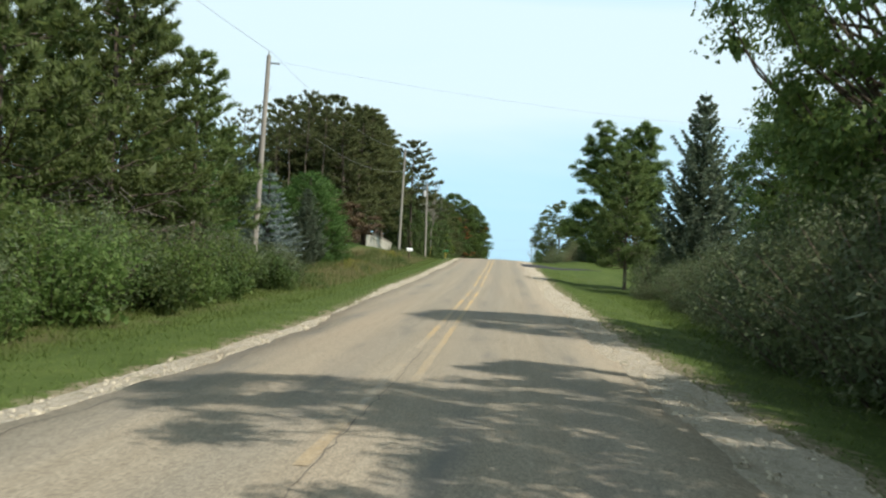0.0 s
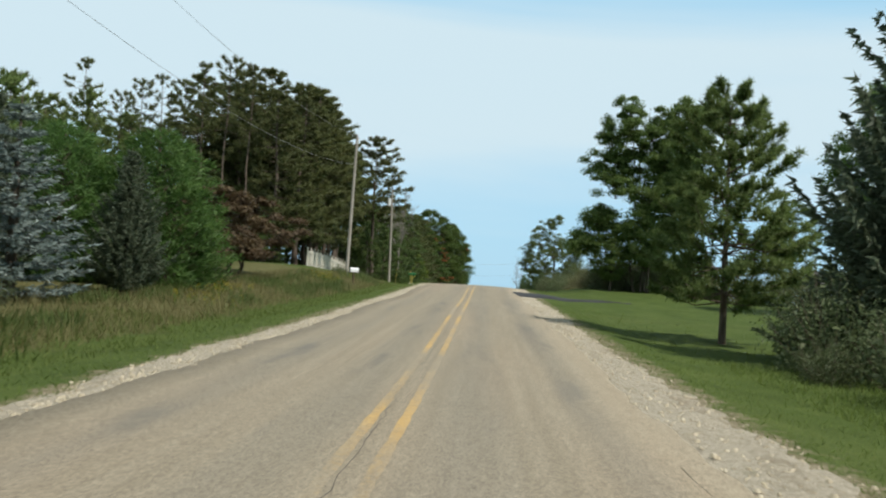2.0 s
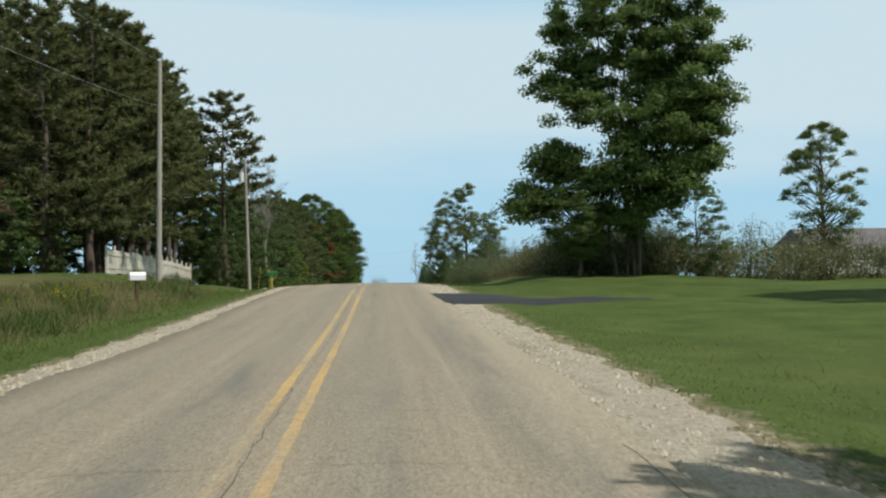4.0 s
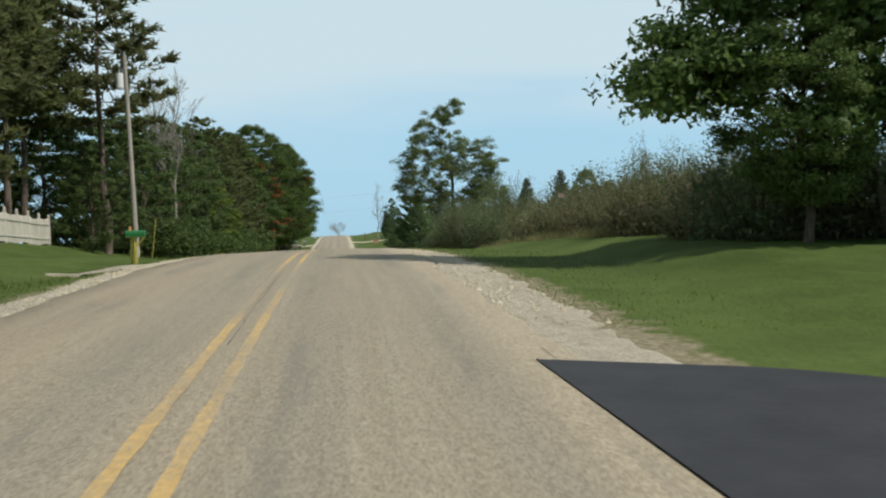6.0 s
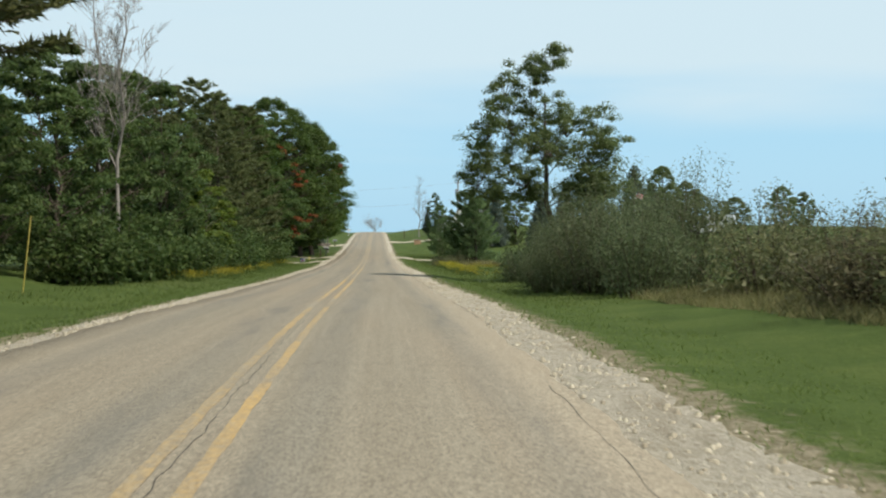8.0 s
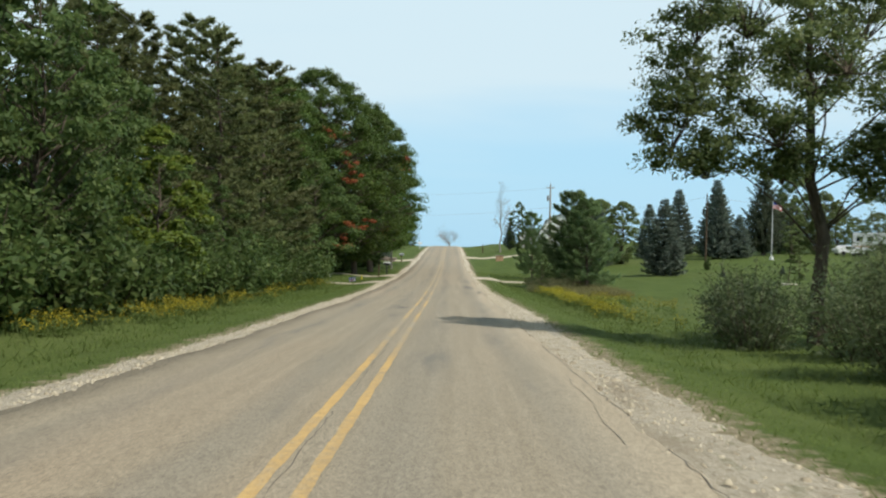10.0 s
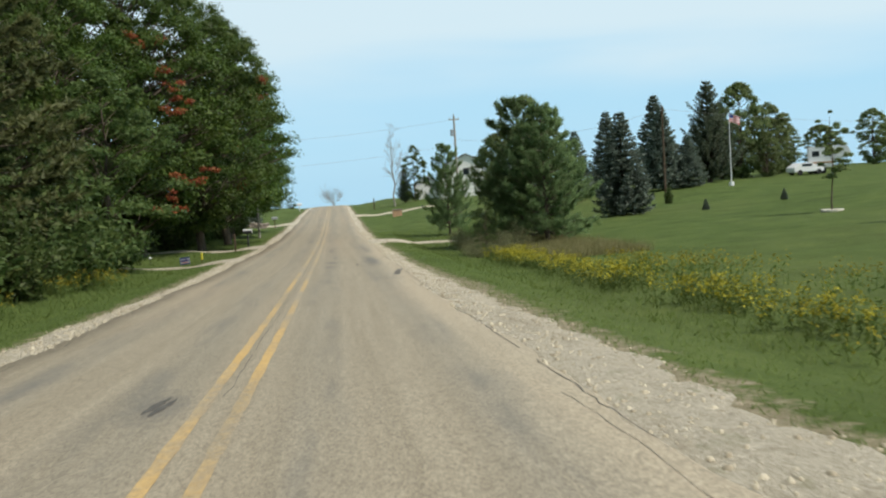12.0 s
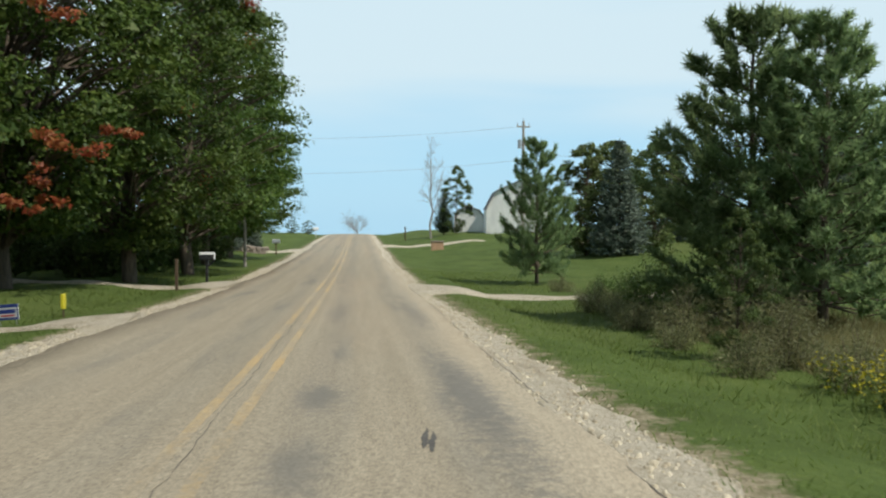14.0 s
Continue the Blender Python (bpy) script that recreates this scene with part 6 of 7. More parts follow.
p1 = pole(-10.65, 37.0, 10.6, (0, 1.4))
part("bracket", boxed(0.1, 0.55, -0.03, 0.03, 10.2, 10.28), M_STEEL, p1)
pole(-10.6, 99.9, 11.6, (0, 0.9))
pole(-10.1, 130.9, 11.2, (0, -1.2), tank=True)
pole(14.5, 259.9, 10.6, (0, 0), arm=True, label="utility pole with a crossarm beside the farm")
pole(-5.72, 241.3, 4.5, (0, 0), label="short pale weathered wooden post", r=0.11, mat=M_DEADBARK)
pole(29.1, 235, 8.2, (0, 0), label="brown wooden yard-light pole among the spruces", r=0.1, mat=M_BROWNWOOD)


def wire(a, b, sag, label="thin grey overhead power wire", r=0.009):
    a, b = np.array(a, float), np.array(b, float)
    u = np.linspace(0, 1, 24)[:, None]
    line = a + (b - a) * u
    line[:, 2] -= sag * 4 * u[:, 0] * (1 - u[:, 0])
    tagged(new("overhead_wire", rod(line, r, 4, M_WIRE, "overhead_wire")), label, "wire", "overhead wires")


T1, T2, T3 = (-10.2, 37, gz(-10.4, 37) + 10.7), (-10.45, 99.9, gz(-10.6, 99.9) + 11.7), (-10.35, 130.9, gz(-10.1, 130.9) + 11.3)
wire(T1, T2, 1.1)
wire(T2, T3, 0.4)
wire((-10.2, 37, T1[2] - 2.4), (-10.45, 99.9, T2[2] - 2.4), 1.2)
wire((-10.1, -45, T1[2] + 0.3), T1, 1.0)
wire((T1[0] + 0.3, 37, T1[2] - 0.4), (38, 52, 10.2), 1.3, "thin service wire crossing over the road", 0.004)
wire((T1[0], 37, T1[2] - 1.6), (-13.6, 33, 0.2), 0.0, "guy wire staying a wooden pole")
wire(T3, (-10.2, 262, gz(-10, 262) + 9.5), 2.0)
wire((-14, 258, 4.8), (14.5, 259.9, gz(14.5, 259.9) + 10.2), 0.5, "thin wire crossing over the road", 0.009)
wire((-14, 258, 2.2), (14.5, 259.9, gz(14.5, 259.9) + 7.5), 0.6, "thin wire crossing over the road", 0.009)
wire((14.5, 259.9, gz(14.5, 259.9) + 8.0), (29.1, 235, gz(29, 235) + 8.0), 1.0)
wire((29.1, 235, gz(29, 235) + 8.0), (90, 262, gz(90, 262) + 5.5), 1.2)


# ---- white fence ----
def fence():
    ob = thing("picket_fence", "long white scalloped picket fence on the grass rise", "fence")
    y0, y1, x = 107.6, 133.2, -15.4
    n_bays = 14
    bay = (y1 - y0) / n_bays
    base = lambda y: gz(x, y)
    for i in range(n_bays + 1):
        y = y0 + i * bay
        top = 1.62 if i in (0, n_bays) else 1.68
        bm = boxed(x - 0.06, x + 0.06, y - 0.06, y + 0.06, base(y) - 0.2, base(y) + top, bevel=0.008)
        post = part("post", bm, M_CREAM, ob)
        cap = bmesh.new()
        bmesh.ops.create_uvsphere(cap, u_segments=8, v_segments=6, radius=0.075, matrix=Matrix.Translation((x, y, base(y) + top + 0.05)))
        part("cap", cap, M_CREAM, post)
    for i in range(n_bays):
        a, b = y0 + i * bay, y0 + (i + 1) * bay
        for k in (0.35, 1.15):
            za, zb = base(a) + k, base(b) + k
            bm = bmesh.new()
            vs = [bm.verts.new(p) for p in ((x + 0.02, a, za), (x + 0.06, a, za), (x + 0.06, a, za + 0.09), (x + 0.02, a, za + 0.09),
                                            (x + 0.02, b, zb), (x + 0.06, b, zb), (x + 0.06, b, zb + 0.09), (x + 0.02, b, zb + 0.09))]
            for f in ((3, 2, 1, 0), (4, 5, 6, 7), (0, 1, 5, 4), (1, 2, 6, 5), (2, 3, 7, 6), (3, 0, 4, 7)):
                bm.faces.new([vs[j] for j in f])
            part("rail", bm, M_CREAM, ob)
        n = 11
        for j in range(n):
            y = a + bay * (j + 0.5) / n
            dip = 0.08 * math.sin(math.pi * (j + 0.5) / n)
            z0, z1 = base(y) + 0.06, base(y) + 1.46 - dip
            bm = bmesh.new()
            w = 0.068
            ring = [(y - w, z0), (y + w, z0), (y + w, z1), (y, z1 + 0.09), (y - w, z1)]
            f = [bm.verts.new((x - 0.01, p[0], p[1])) for p in ring]
            g = [bm.verts.new((x + 0.018, p[0], p[1])) for p in ring]
            bm.faces.new(f[::-1])
            bm.faces.new(g)
            for q in range(5):
                bm.faces.new((f[q], f[(q + 1) % 5], g[(q + 1) % 5], g[q]))
            part("picket", bm, M_CREAM, ob)


fence()


# ---- mailboxes and signs ----
def mailbox_shell(ln, w, h, z):
    """An arched box, lying along x."""
    bm = bmesh.new()
    prof = [(-w / 2, 0), (w / 2, 0), (w / 2, h * 0.55)] + [(w / 2 * math.cos(a), h * 0.55 + h * 0.45 * math.sin(a)) for a in np.linspace(0.3, math.pi - 0.3, 7)] + [(-w / 2, h * 0.55)]
    a = [bm.verts.new((-ln / 2, p[0], z + p[1])) for p in prof]
    b = [bm.verts.new((ln / 2, p[0], z + p[1])) for p in prof]
    bm.faces.new(a[::-1])
    bm.faces.new(b)
    for i in range(len(prof)):
        j = (i + 1) % len(prof)
        bm.faces.new((a[i], a[j], b[j], b[i]))
    bmesh.ops.recalc_face_normals(bm, faces=bm.faces)
    return bm


def mailbox(x, y, label, body, post, z=1.05, ln=0.52, w=0.22, h=0.26, brace=False, lid=None, flag=None, turn=0, tall=0.0):
    ob = thing("mailbox", label, "mailbox", "roadside mailboxes", at=pose(x, y, gz(x, y), 0, 0, turn))
    part("post", boxed(-0.05, 0.05, -0.05, 0.05, -0.2, z + tall, bevel=0.006), post, ob)
    shell = part("box", mailbox_shell(ln, w, h, z + 0.025), body, ob)
    part("door", mailbox_shell(0.02, w * 1.04, h * 1.03, z + 0.02), lid or body, shell).location = (ln / 2 + 0.012, 0, 0)
    if lid:
        part("roof_cover", mailbox_shell(ln * 0.98, w * 1.06, h * 0.35, z + h * 0.72), lid, shell, "pale top of the box")
    part("shelf", boxed(-ln * 0.5, ln * 0.5, -w * 0.45, w * 0.45, z, z + 0.024), post, ob)
    if brace:
        bm = bmesh.new()
        box(bm, 0.0, 0.40, -0.03, 0.03, -0.03, 0.03)
        bmesh.ops.transform(bm, matrix=pose(0.04, 0, z - 0.30, 0, -48, 0), verts=bm.verts)
        part("brace", bm, post, ob)
    if flag:
        part("flag", boxed(-0.06, 0.02, w / 2, w / 2 + 0.01, z + h * 0.6, z + h * 1.05), flag, shell)
    return ob


g1 = mailbox(-5.9, 110.0, "green metal mailbox on a yellow braced wooden post", M_GREEN, M_YELLOW, z=0.98, ln=0.62, w=0.26, h=0.22, brace=True)
part("upright", boxed(-0.20, -0.13, -0.06, 0.06, 0.98, 1.36, bevel=0.006), M_ORANGE, g1, "orange-topped end post")
part("back_leg", boxed(-0.19, -0.11, 0.05, 0.13, -0.1, 0.98), M_YELLOW, g1)
mailbox(-7.9, 84.4, "white metal mailbox in the roadside weeds", M_WHITESTEEL, M_BROWNWOOD, z=0.82, ln=0.55, w=0.28, h=0.3, turn=30)
mailbox(-4.95, 221.5, "black mailbox with a pale top on a dark post", M_BLACK, M_BLACK, z=0.98, ln=0.58, w=0.26, h=0.28, brace=True, lid=M_WHITESTEEL)
mailbox(-5.1, 324.6, "white mailbox on a white post on the far rise", M_WHITESTEEL, M_WHITESTEEL, z=1.0, ln=0.8, w=0.35, h=0.4)
mailbox(-5.6, 262, "grey mailbox beside a low stone wall", M_STEEL, M_BROWNWOOD, z=0.95, ln=0.6, w=0.26, h=0.3)


def yard_sign(x, y):
    ob = thing("yard_sign", "white and blue yard sign with red print on legs", "sign", at=pose(x, y, gz(x, y), 0, -5, -14))
    part("panel", boxed(-0.26, 0.26, -0.006, 0.006, 0.16, 0.50), M_WHITESTEEL, ob)
    for z0, z1 in ((0.43, 0.50), (0.16, 0.21)):
        part("band", boxed(-0.26, 0.26, -0.010, -0.0065, z0, z1), M_BLUE, ob)
    for px in (-0.255, 0.225):
        part("band", boxed(px, px + 0.03, -0.010, -0.0065, 0.212, 0.428), M_BLUE, ob)
    part("print_bar", boxed(-0.2, 0.19, -0.010, -0.0065, 0.30, 0.39), M_BLUE, ob)
    part("print_bar", boxed(-0.16, 0.16, -0.010, -0.0065, 0.235, 0.27), M_RED, ob)
    for px in (-0.2, 0.2):
        part("leg", rod([(px, 0, -0.15), (px, 0, 0.18)], 0.006, 5, M_STEEL, "leg"), None, ob)


yard_sign(-6.4, 203.4)
tube = thing("newspaper_tube", "small bright yellow newspaper tube on a stake", "tube", at=pose(-5.9, 205.6, gz(-5.9, 205.6)))
part("tube", boxed(-0.04, 0.04, -0.1, 0.1, 0.22, 0.58, bevel=0.02), M_YELLOWTUBE, tube)
part("stake", boxed(-0.015, 0.015, -0.015, 0.015, -0.15, 0.3), M_BROWNWOOD, tube)
guard = thing("guy_guard", "thin yellow plastic guard on a stay wire", "guard", at=pose(-9.7, 133, gz(-9.7, 133), 0, 7, 0))
part("tube", rod([(0, 0, -0.1), (0, 0, 2.4)], 0.018, 8, M_YELLOW, "tube"), None, guard)
fpost = thing("fence_post", "thin dark wooden post beside the drive", "post", at=pose(-5.4, 217.4, gz(-5.4, 217.4)))
part("shaft", boxed(-0.05, 0.05, -0.05, 0.05, -0.2, 1.15, bevel=0.008), M_BROWNWOOD, fpost)
fpost2 = thing("fence_post", "thin dark wooden post on the far rise", "post", at=pose(7.0, 304, gz(7, 304)))
part("shaft", boxed(-0.08, 0.08, -0.08, 0.08, -0.2, 1.7, bevel=0.01), M_BROWNWOOD, fpost2)
mon = thing("brick_marker", "small tan brick marker on the lawn", "marker", at=pose(8.3, 269.6, gz(8.3, 269.6)))
part("body", boxed(-0.55, 0.55, -0.3, 0.3, -0.2, 0.75, bevel=0.03), M_TANBOX, mon)
part("coping", boxed(-0.62, 0.62, -0.36, 0.36, 0.75, 0.84, bevel=0.02), M_FOUND, mon)


def stone_wall(x0, x1, y, n, label):
    ob = thing("stone_wall", label, "wall")
    rs = rand(31)
    for i in range(n):
        for row in range(2):
            x = x0 + (x1 - x0) * (i + 0.5 * row) / n
            bm = boxed(-0.3, 0.3, -0.22, 0.22, -0.16, 0.16, bevel=0.07)
            bmesh.ops.transform(bm, matrix=pose(x, y + rs.uniform(-0.08, 0.08), gz(x, y) + 0.12 + 0.3 * row, rs.uniform(-8, 8), rs.uniform(-8, 8), rs.uniform(0, 40)), verts=bm.verts)
            part("stone", bm, M_FOUND, ob)


ring = thing("mulch_ring", "flat ring of pale stones at the foot of a young tree", "mulch", at=pose(27.6, 204.4, gz(27.6, 204.4)))
for k in range(13):
    a = k * 2 * math.pi / 13
    bm = boxed(-0.13, 0.13, -0.09, 0.09, -0.05, 0.09, bevel=0.03)
    bmesh.ops.transform(bm, matrix=pose(0.5 * math.cos(a), 0.5 * math.sin(a), 0, 0, 0, math.degrees(a) + 90), verts=bm.verts)
    part("stone", bm, M_CREAM, ring)
part("bed", shaft(0.5, 0.42, -0.06, 0.06, 14), M_GRAVEL, ring)


stone_wall(-11, -6.4, 264, 9, "low brown field-stone wall beside a drive")


# ---- farm ----
def barn(x, y, w, ln, eave, ridge, turn):
    ob = thing("barn", "white gambrel-roofed barn with lapped board siding", "barn", at=pose(x, y, gz(x, y) - 0.2, 0, 0, turn))
    prof = [(-w / 2, eave), (-w * 0.36, eave + (ridge - eave) * 0.62), (0, ridge), (w * 0.36, eave + (ridge - eave) * 0.62), (w / 2, eave)]
    bm = bmesh.new()
    ring = [(-w / 2, 0), (w / 2, 0)] + prof[::-1]
    a = [bm.verts.new((p[0], 0, p[1])) for p in ring]
    b = [bm.verts.new((p[0], ln, p[1])) for p in ring]
    bm.faces.new(a)
    bm.faces.new(b[::-1])
    for i in range(len(ring)):
        j = (i + 1) % len(ring)
        bm.faces.new((a[j], a[i], b[i], b[j]))
    bmesh.ops.recalc_face_normals(bm, faces=bm.faces)
    part("wall", bm, M_WHITE, ob)
    z = 0.25
    while z < ridge - 0.4:
        half = w / 2 if z < eave else np.interp(z, [p[1] for p in prof[:3]], [-p[0] for p in prof[:3]])
        part("board", boxed(-half + 0.03, half - 0.03, -0.035, -0.004, z, z + 0.27), M_WHITE, ob)
        z += 0.3
    for i in range(4):
        p, q = prof[i], prof[i + 1]
        bm = bmesh.new()
        n = Vector((p[1] - q[1], 0, q[0] - p[0])).normalized() * 0.1
        vs = []
        for yy in (-0.35, ln + 0.35):
            for s, k in ((p, 0.02), (q, 0.02), (q, 1), (p, 1)):
                vs.append(bm.verts.new((s[0] + n.x * k, yy, s[1] + n.z * k)))
        for f in ((3, 2, 1, 0), (4, 5, 6, 7), (0, 1, 5, 4), (1, 2, 6, 5), (2, 3, 7, 6), (3, 0, 4, 7)):
            bm.faces.new([vs[j] for j in f])
        part("roof", bm, M_ROOF, ob, "grey shingled roof slope")
    win = part("window", boxed(-0.45, 0.45, -0.06, -0.035, eave + 0.5, eave + 1.5), M_GLASS, ob)
    part("frame", boxed(-0.55, 0.55, -0.05, -0.036, eave + 0.4, eave + 1.6), M_WHITE, win)
    return ob


barn(21.0, 300, 8.4, 12, 3.0, 6.6, -6)
barn(16.0, 312, 4.0, 8, 2.2, 3.6, -6)


def flagpole(x, y, h):
    ob = thing("flagpole", "tall white flagpole with a small striped flag", "flagpole", at=pose(x, y, gz(x, y)))
    part("shaft", shaft(0.06, 0.035, -0.2, h), M_WHITESTEEL, ob)
    part("base", shaft(0.28, 0.22, -0.1, 0.35), M_WHITESTEEL, ob)
    fl = part("flag", flag_mesh(0.0, 1.15, h - 0.95, h - 0.15, 0.0), None, ob, "small faded striped flag")
    for k in range(4):
        z = h - 0.9 + 0.2 * k
        part("stripe", flag_mesh(0.02, 1.14, z, z + 0.1, 0.012), None, fl, "red stripe")
    part("canton", flag_mesh(0.02, 0.45, h - 0.5, h - 0.16, 0.02), None, fl, "blue corner")


def flag_mesh(x0, x1, z0, z1, lift):
    g = Quads()
    xs = np.linspace(x0, x1, 9)
    y = 0.12 * np.sin(xs * 6) * xs
    drop = -0.35 * xs ** 1.5
    v = []
    for s in (-lift - 0.004, lift + 0.004):
        v.append(np.stack([np.stack([xs, y + s, z0 + drop], -1), np.stack([xs, y + s, z1 + drop], -1)], 1))
    i = np.arange(8)
    q = np.stack([2 * i, 2 * i + 2, 2 * i + 3, 2 * i + 1], -1)
    for layer in v:
        g.add(layer, q)
    return g.mesh("flag", M_RED if 0 < lift < 0.015 else (M_BLUE if lift > 0.015 else M_WHITE))


flagpole(41, 249.2, 7.3)


def camper(x, y, turn):
    ob = thing("camper_trailer", "white fifth-wheel camper trailer parked on the field's edge", "camper", at=pose(x, y, gz(x, y), 0, 0, turn))
    bm = bmesh.new()
    ring = [(-2.2, 0.75), (0.7, 0.75), (0.9, 1.75), (2.5, 1.8), (2.7, 2.4), (2.3, 3.3), (-2.2, 3.3)]
    a = [bm.verts.new((p[0], -1.2, p[1])) for p in ring]
    b = [bm.verts.new((p[0], 1.2, p[1])) for p in ring]
    bm.faces.new(a)
    bm.faces.new(b[::-1])
    for i in range(len(ring)):
        j = (i + 1) % len(ring)
        bm.faces.new((a[j], a[i], b[i], b[j]))
    bmesh.ops.recalc_face_normals(bm, faces=bm.faces)
    bmesh.ops.bevel(bm, geom=list(bm.edges), offset=0.12, segments=2, affect="EDGES")
    part("body", bm, M_WHITESTEEL, ob)
    for px in (-1.7, -0.3):
        part("window", boxed(px, px + 0.8, -1.23, -1.19, 2.1, 2.75, bevel=0.01), M_GLASS, ob)
    part("band", boxed(-2.1, 0.7, -1.225, -1.195, 1.25, 1.45), M_TANBOX, ob)
    for px in (-1.3, -0.5):
        for py in (-1.05, 1.05):
            bm = bmesh.new()
            bmesh.ops.create_cone(bm, cap_ends=True, segments=16, radius1=0.37, radius2=0.37, depth=0.22, matrix=pose(px, py, 0.37, 90, 0, 0))
            part("wheel", bm, M_RUBBER, ob)
    part("landing_leg", boxed(0.5, 0.6, -0.5, -0.4, 0, 0.8), M_STEEL, ob)
    part("landing_leg", boxed(0.5, 0.6, 0.4, 0.5, 0, 0.8), M_STEEL, ob)


camper(61.2, 268, -25)


def car(x, y, turn):
    ob = thing("car", "white parked car, far off beside the camper", "car", at=pose(x, y, gz(x, y), 0, 0, turn))
    bm = bmesh.new()
    ring = [(-2.1, 0.35), (2.1, 0.35), (2.15, 0.75), (1.1, 0.95), (0.5, 1.42), (-1.1, 1.45), (-1.9, 1.0), (-2.15, 0.9)]
    a = [bm.verts.new((p[0], -0.85, p[1])) for p in ring]
    b = [bm.verts.new((p[0], 0.85, p[1])) for p in ring]
    bm.faces.new(a)
    bm.faces.new(b[::-1])
    for i in range(len(ring)):
        j = (i + 1) % len(ring)
        bm.faces.new((a[j], a[i], b[i], b[j]))
    bmesh.ops.recalc_face_normals(bm, faces=bm.faces)
    bmesh.ops.bevel(bm, geom=list(bm.edges), offset=0.08, segments=2, affect="EDGES")
    part("body", bm, M_WHITESTEEL, ob)
    part("window", boxed(-1.0, 0.4, -0.87, -0.84, 1.0, 1.32, bevel=0.01), M_GLASS, ob)
    for px in (-1.3, 1.35):
        for py in (-0.78, 0.78):
            bm = bmesh.new()
            bmesh.ops.create_cone(bm, cap_ends=True, segments=14, radius1=0.32, radius2=0.32, depth=0.2, matrix=pose(px, py, 0.32, 90, 0, 0))
            part("wheel", bm, M_RUBBER, ob)


car(57.6, 266.5, 10)


def house(x, y, turn):
    ob = thing("house", "low house with a grey roof, half hidden by trees", "house", at=pose(x, y, gz(x, y), 0, 0, turn))
    part("wall", boxed(-6, 6, -4, 4, -0.3, 2.7), M_WHITE, ob)
    bm = bmesh.new()
    v = [bm.verts.new(p) for p in ((-6.5, -4.5, 2.65), (6.5, -4.5, 2.65), (6.5, 4.5, 2.65), (-6.5, 4.5, 2.65), (-6.5, 0, 4.7), (6.5, 0, 4.7))]
    for f in ((0, 1, 5, 4), (2, 3, 4, 5), (0, 4, 3), (1, 2, 5), (3, 2, 1, 0)):
        bm.faces.new([v[i] for i in f])
    part("roof", bm, M_ROOF, ob)
    for px in (-4, 0, 3.5):
        part("window", boxed(px, px + 1.2, -4.04, -3.97, 1.0, 2.1, bevel=0.01), M_GLASS, ob)


house(46.8, 140, 4)


# ---- grasses and flowers ----
def tufts(name, label, category, mat, n, seed, spot, tall, width, lean=0.35):
    """spot(rs, n) gives x and y; tall: least and greatest height."""
    rs = rand(seed)
    x, y = spot(rs, n)
    z = ground(x, y) - 0.02
    base = np.stack([x, y, z], -1)
    way = unit(np.stack([rs.normal(0, lean, n), rs.normal(0, lean, n), np.ones(n)], -1))
    g = Quads()
    blades(g, base, way, rs.uniform(tall[0], tall[1], n), width, rs, np.tile([0.0, 0.0, 2.4], (n, 1)))
    tagged(new(name, g.mesh(name, mat)), label, category, kind="stuff")


def verge_spot(a, b, y0=-8.0, y1=236.0):
    def spot(rs, n):
        y = rs.uniform(y0, y1, n)
        side = rs.choice([-1, 1], n)
        u = rs.uniform(0, 1, n) ** 1.3
        x = np.where(side > 0, verge(y, 1) + a + (b - a) * u, verge(y, -1) - a - (b - a) * u)
        bad = ((x > 0) & (y > 76.5) & (y < 86)) | ((x < 0) & (np.abs(y - 102.4) < 1.7)) | ((x > 0) & (np.abs(y - 216) < 2.4)) | ((x < 0) & (np.abs(y - 219.6) < 1.7)) | ((x < 0) & (np.abs(y - 202.3) < 1.0))
        y = np.where(bad, rs.uniform(10, 70, n), y)
        x = np.where(side > 0, verge(y, 1) + a + (b - a) * u, verge(y, -1) - a - (b - a) * u)
        return x, y
    return spot


def area(x0, x1, y0, y1, knots=0):
    def spot(rs, n):
        if not knots:
            return rs.uniform(x0, x1, n), rs.uniform(y0, y1, n)
        cx, cy = rs.uniform(x0, x1, knots), rs.uniform(y0, y1, knots)
        k = rs.randint(knots, size=n)
        return cx[k] + rs.normal(0, 0.35, n), cy[k] + rs.normal(0, 0.6, n)
    return spot


tufts("verge_grass", "short green grass along the road's verges", "grass", L_GRASS, 120000, 41, verge_spot(-0.15, 2.6), (0.04, 0.12), 0.018, 0.85)
tufts("verge_grass", "green tufts growing into the gravel shoulders", "grass", L_GRASS, 9000, 40, verge_spot(0.1, -0.75), (0.02, 0.06), 0.014, 1.0)
tufts("verge_grass", "longer green grass and weeds behind the verges", "grass", L_GRASS, 34000, 42, verge_spot(1.7, 5.5, 128, 236), (0.08, 0.24), 0.024, 0.7)
tufts("verge_grass", "longer green grass and weeds behind the verges", "grass", L_GRASS, 16000, 48, area(-7.6, -5.4, -6, 100), (0.08, 0.24), 0.024, 0.7)
tufts("dry_grass", "tall dry brown grass under the shrubs", "grass", L_DRYGRASS, 24000, 43, area(-13, -6.7, 32, 96), (0.18, 0.5), 0.022, 0.5)
tufts("weeds", "tall green weeds among the dry grass", "weeds", L_WOOD, 9000, 49, area(-12, -7.2, 30, 98, 40), (0.25, 0.6), 0.045, 0.5)
tufts("dry_grass", "tall dry brown grass around the pines", "grass", L_DRYGRASS, 30000, 44, area(8.2, 12.8, 190, 211), (0.2, 0.58), 0.018, 0.55)
tufts("dry_grass", "tall dry grass and weeds before the shrub thicket", "grass", L_DRYGRASS, 20000, 45, area(8.8, 12.5, 104, 132), (0.15, 0.5), 0.018, 0.7)
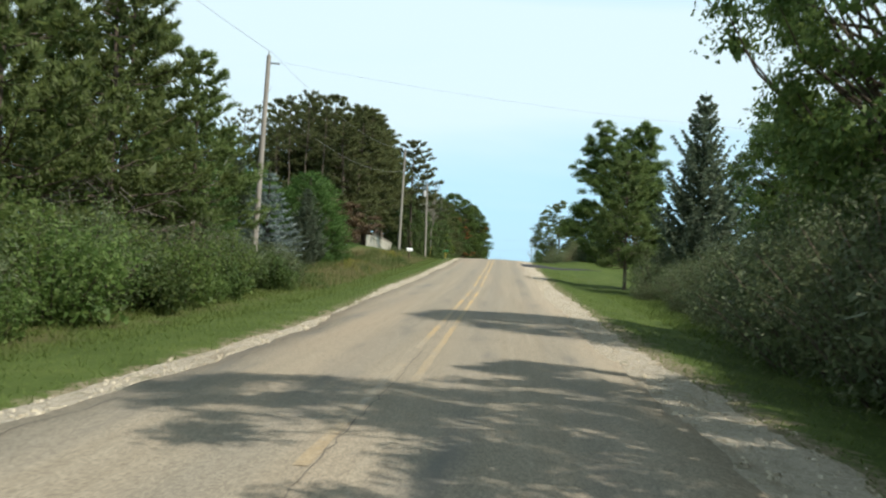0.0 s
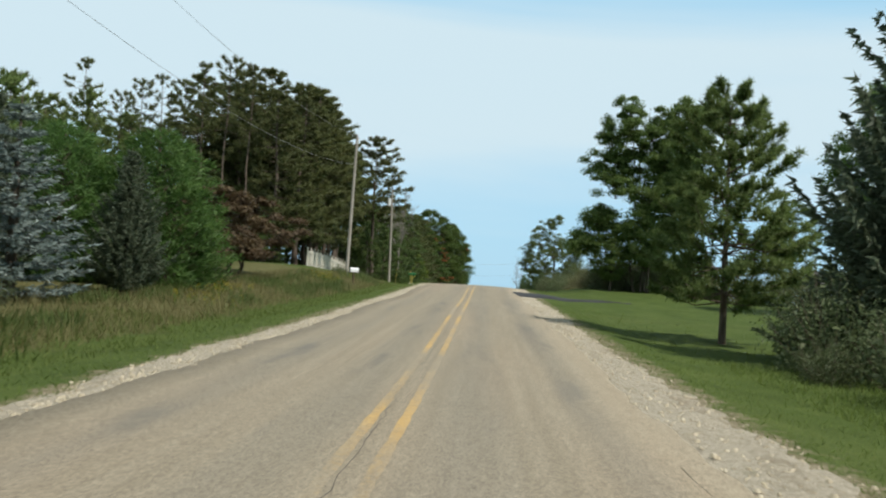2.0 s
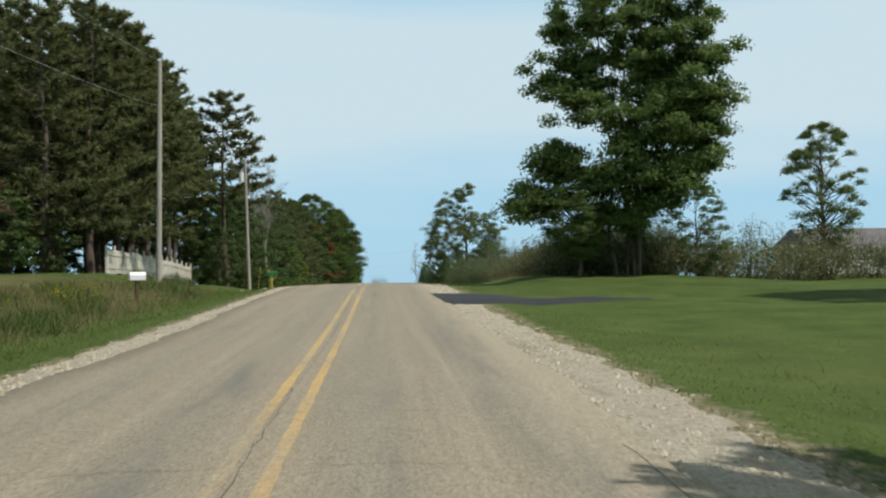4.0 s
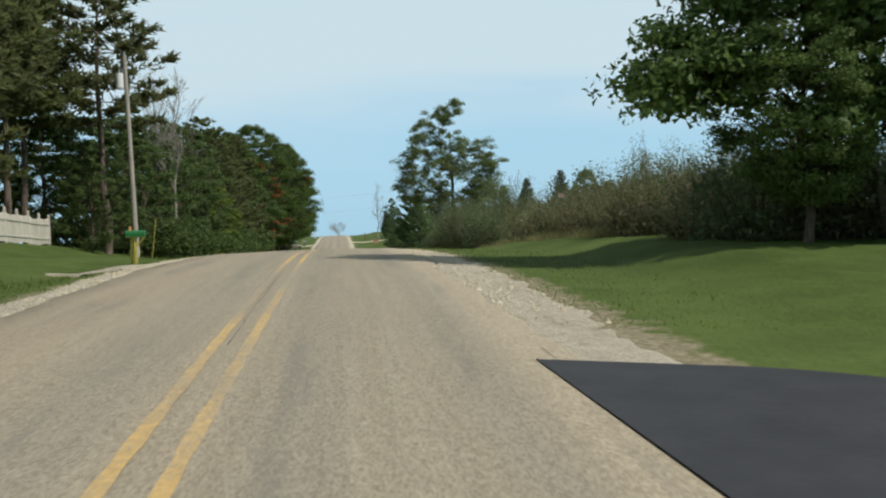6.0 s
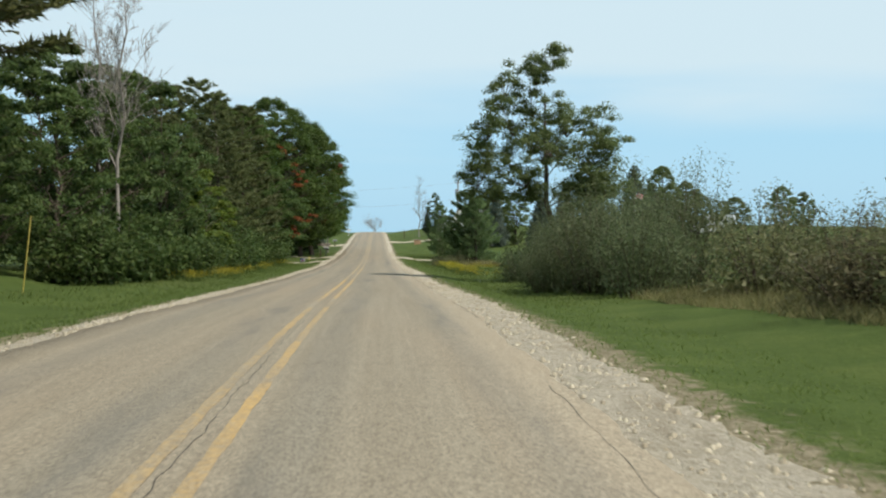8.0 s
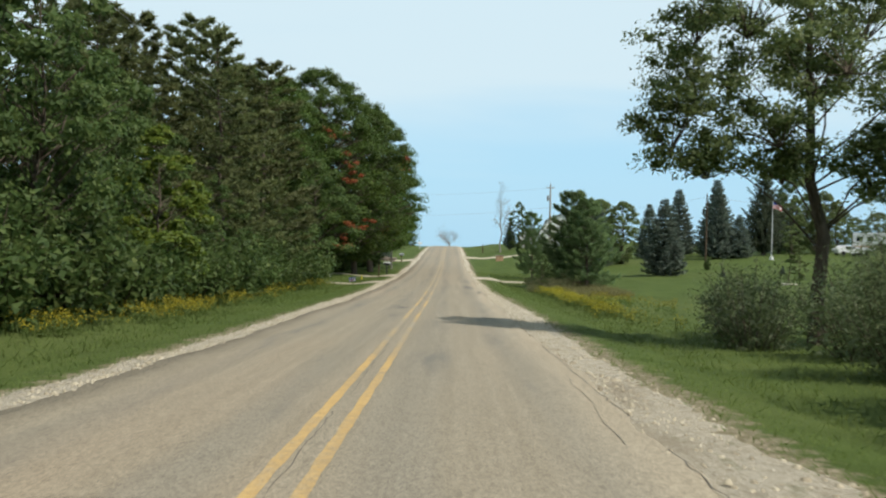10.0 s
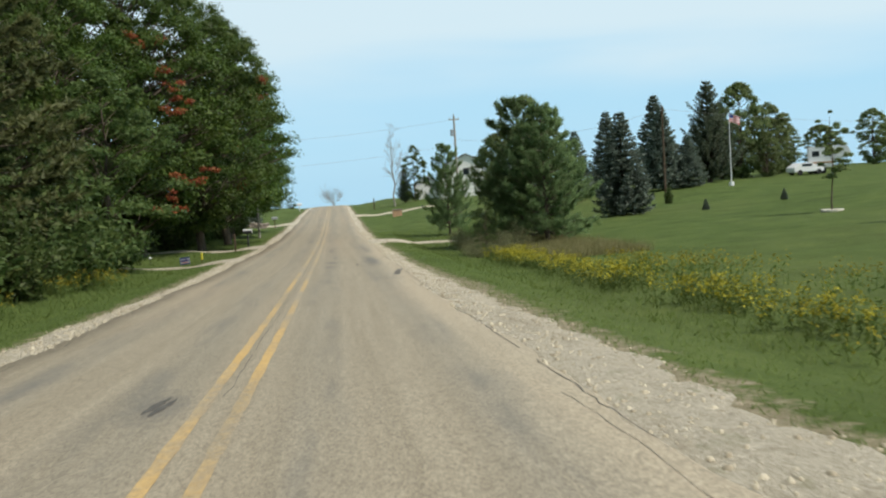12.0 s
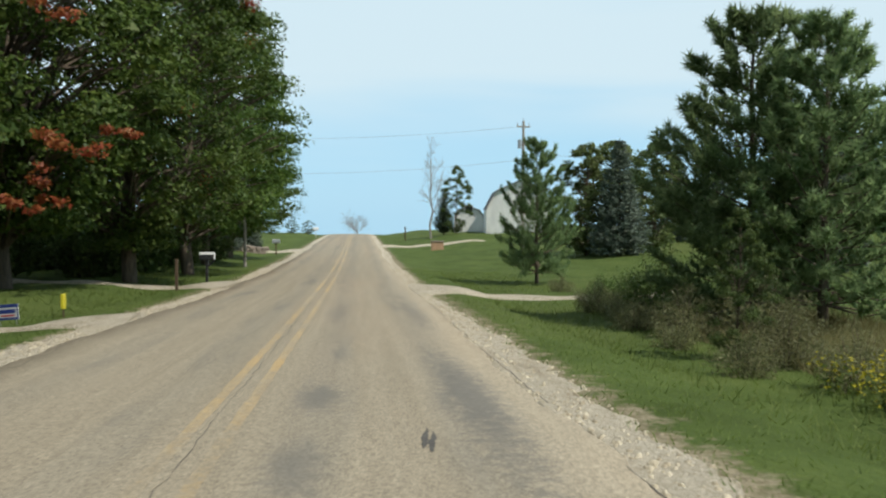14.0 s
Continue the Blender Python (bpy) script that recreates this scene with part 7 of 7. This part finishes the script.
tufts("weeds", "tangled green weeds at the foot of the shrubs", "weeds", L_GRASS, 24000, 46, area(6.6, 9.5, 0, 44), (0.08, 0.26), 0.03, 0.8)
tufts("weeds", "tangled green weeds at the foot of the shrubs", "weeds", L_GRASS, 24000, 47, area(-9.5, -7.2, -4, 46), (0.08, 0.26), 0.03, 0.8)


def goldenrod(x0, x1, y0, y1, n, seed, tall=0.75, slant=0.0):
    """Leafy stalks with plumes of small yellow flowers."""
    rs = rand(seed)
    knots = max(6, n // 34)
    cx, cy = rs.uniform(x0, x1, knots), rs.uniform(y0, y1, knots)
    k = rs.randint(knots, size=n)
    x, y = cx[k] + rs.normal(0, 0.34, n), cy[k] + rs.normal(0, 1.0, n)
    x = x + slant * (y - y0)
    z = ground(x, y)
    h = tall * rs.uniform(0.6, 1.15, n)
    green, gold = Quads(), Quads()
    foot = np.stack([x, y, z], -1)
    way = unit(np.stack([rs.normal(0, 0.15, n), rs.normal(0, 0.15, n), np.ones(n)], -1))
    blades(green, foot, way, h, 0.02, rs)
    rep = 9
    s = rs.uniform(0.1, 0.85, (n, rep, 1))
    p = (foot[:, None] + way[:, None] * h[:, None, None] * s + rs.normal(0, 0.05, (n, rep, 3))).reshape(-1, 3)
    leaves(green, p, 0.12, rs, None, 0.3)
    rep = 10
    s = rs.uniform(0.82, 1.05, (n, rep, 1))
    p = (foot[:, None] + way[:, None] * h[:, None, None] * s + rs.normal(0, 0.055, (n, rep, 3))).reshape(-1, 3)
    leaves(gold, p, 0.05, rs, None, 0.7)
    ob = thing("goldenrod", "stand of yellow flowering goldenrod in the ditch", "flowers", kind="stuff")
    part("stalks", green.mesh("stalks", L_GRASS), None, ob)
    part("blooms", gold.mesh("blooms", L_GOLD), None, ob, "yellow flower plumes")


goldenrod(7.1, 8.0, 167, 196, 780, 51, 0.5, 0.012)
goldenrod(7.0, 8.2, 158, 168, 70, 57, 0.45)
goldenrod(9.2, 10.8, 170, 182, 160, 52, 0.55)
goldenrod(-8.2, -6.9, 147, 170, 480, 53, 0.48)
goldenrod(-8.0, -6.9, 167, 196, 260, 54, 0.6)
goldenrod(-9.5, -7.4, 50, 58, 45, 55, 0.5)
goldenrod(-10.5, -8.6, 78, 90, 60, 56, 0.5)


# white ornaments on the lawn under the maples
def ornament(x, y, h, r):
    ob = thing("garden_ornament", "small white ball ornament on a dark stake in the lawn", "ornament", "lawn ornaments", at=pose(x, y, gz(x, y)))
    part("stake", rod([(0, 0, -0.1), (0, 0, h)], 0.012, 5, M_BLACK, "stake"), None, ob)
    bm = bmesh.new()
    bmesh.ops.create_icosphere(bm, subdivisions=2, radius=r, matrix=Matrix.Translation((0, 0, h)))
    part("ball", bm, M_WHITESTEEL, ob)


ornament(-11.9, 209.2, 0.75, 0.09)
ornament(-8.3, 204.6, 0.35, 0.07)
pot = thing("garden_urn", "squat white garden urn standing on the lawn", "urn", at=pose(-10.9, 207.7, gz(-10.9, 207.7)))
part("foot", shaft(0.16, 0.1, 0, 0.12), M_WHITESTEEL, pot)
part("bowl", shaft(0.11, 0.2, 0.12, 0.38), M_WHITESTEEL, pot)
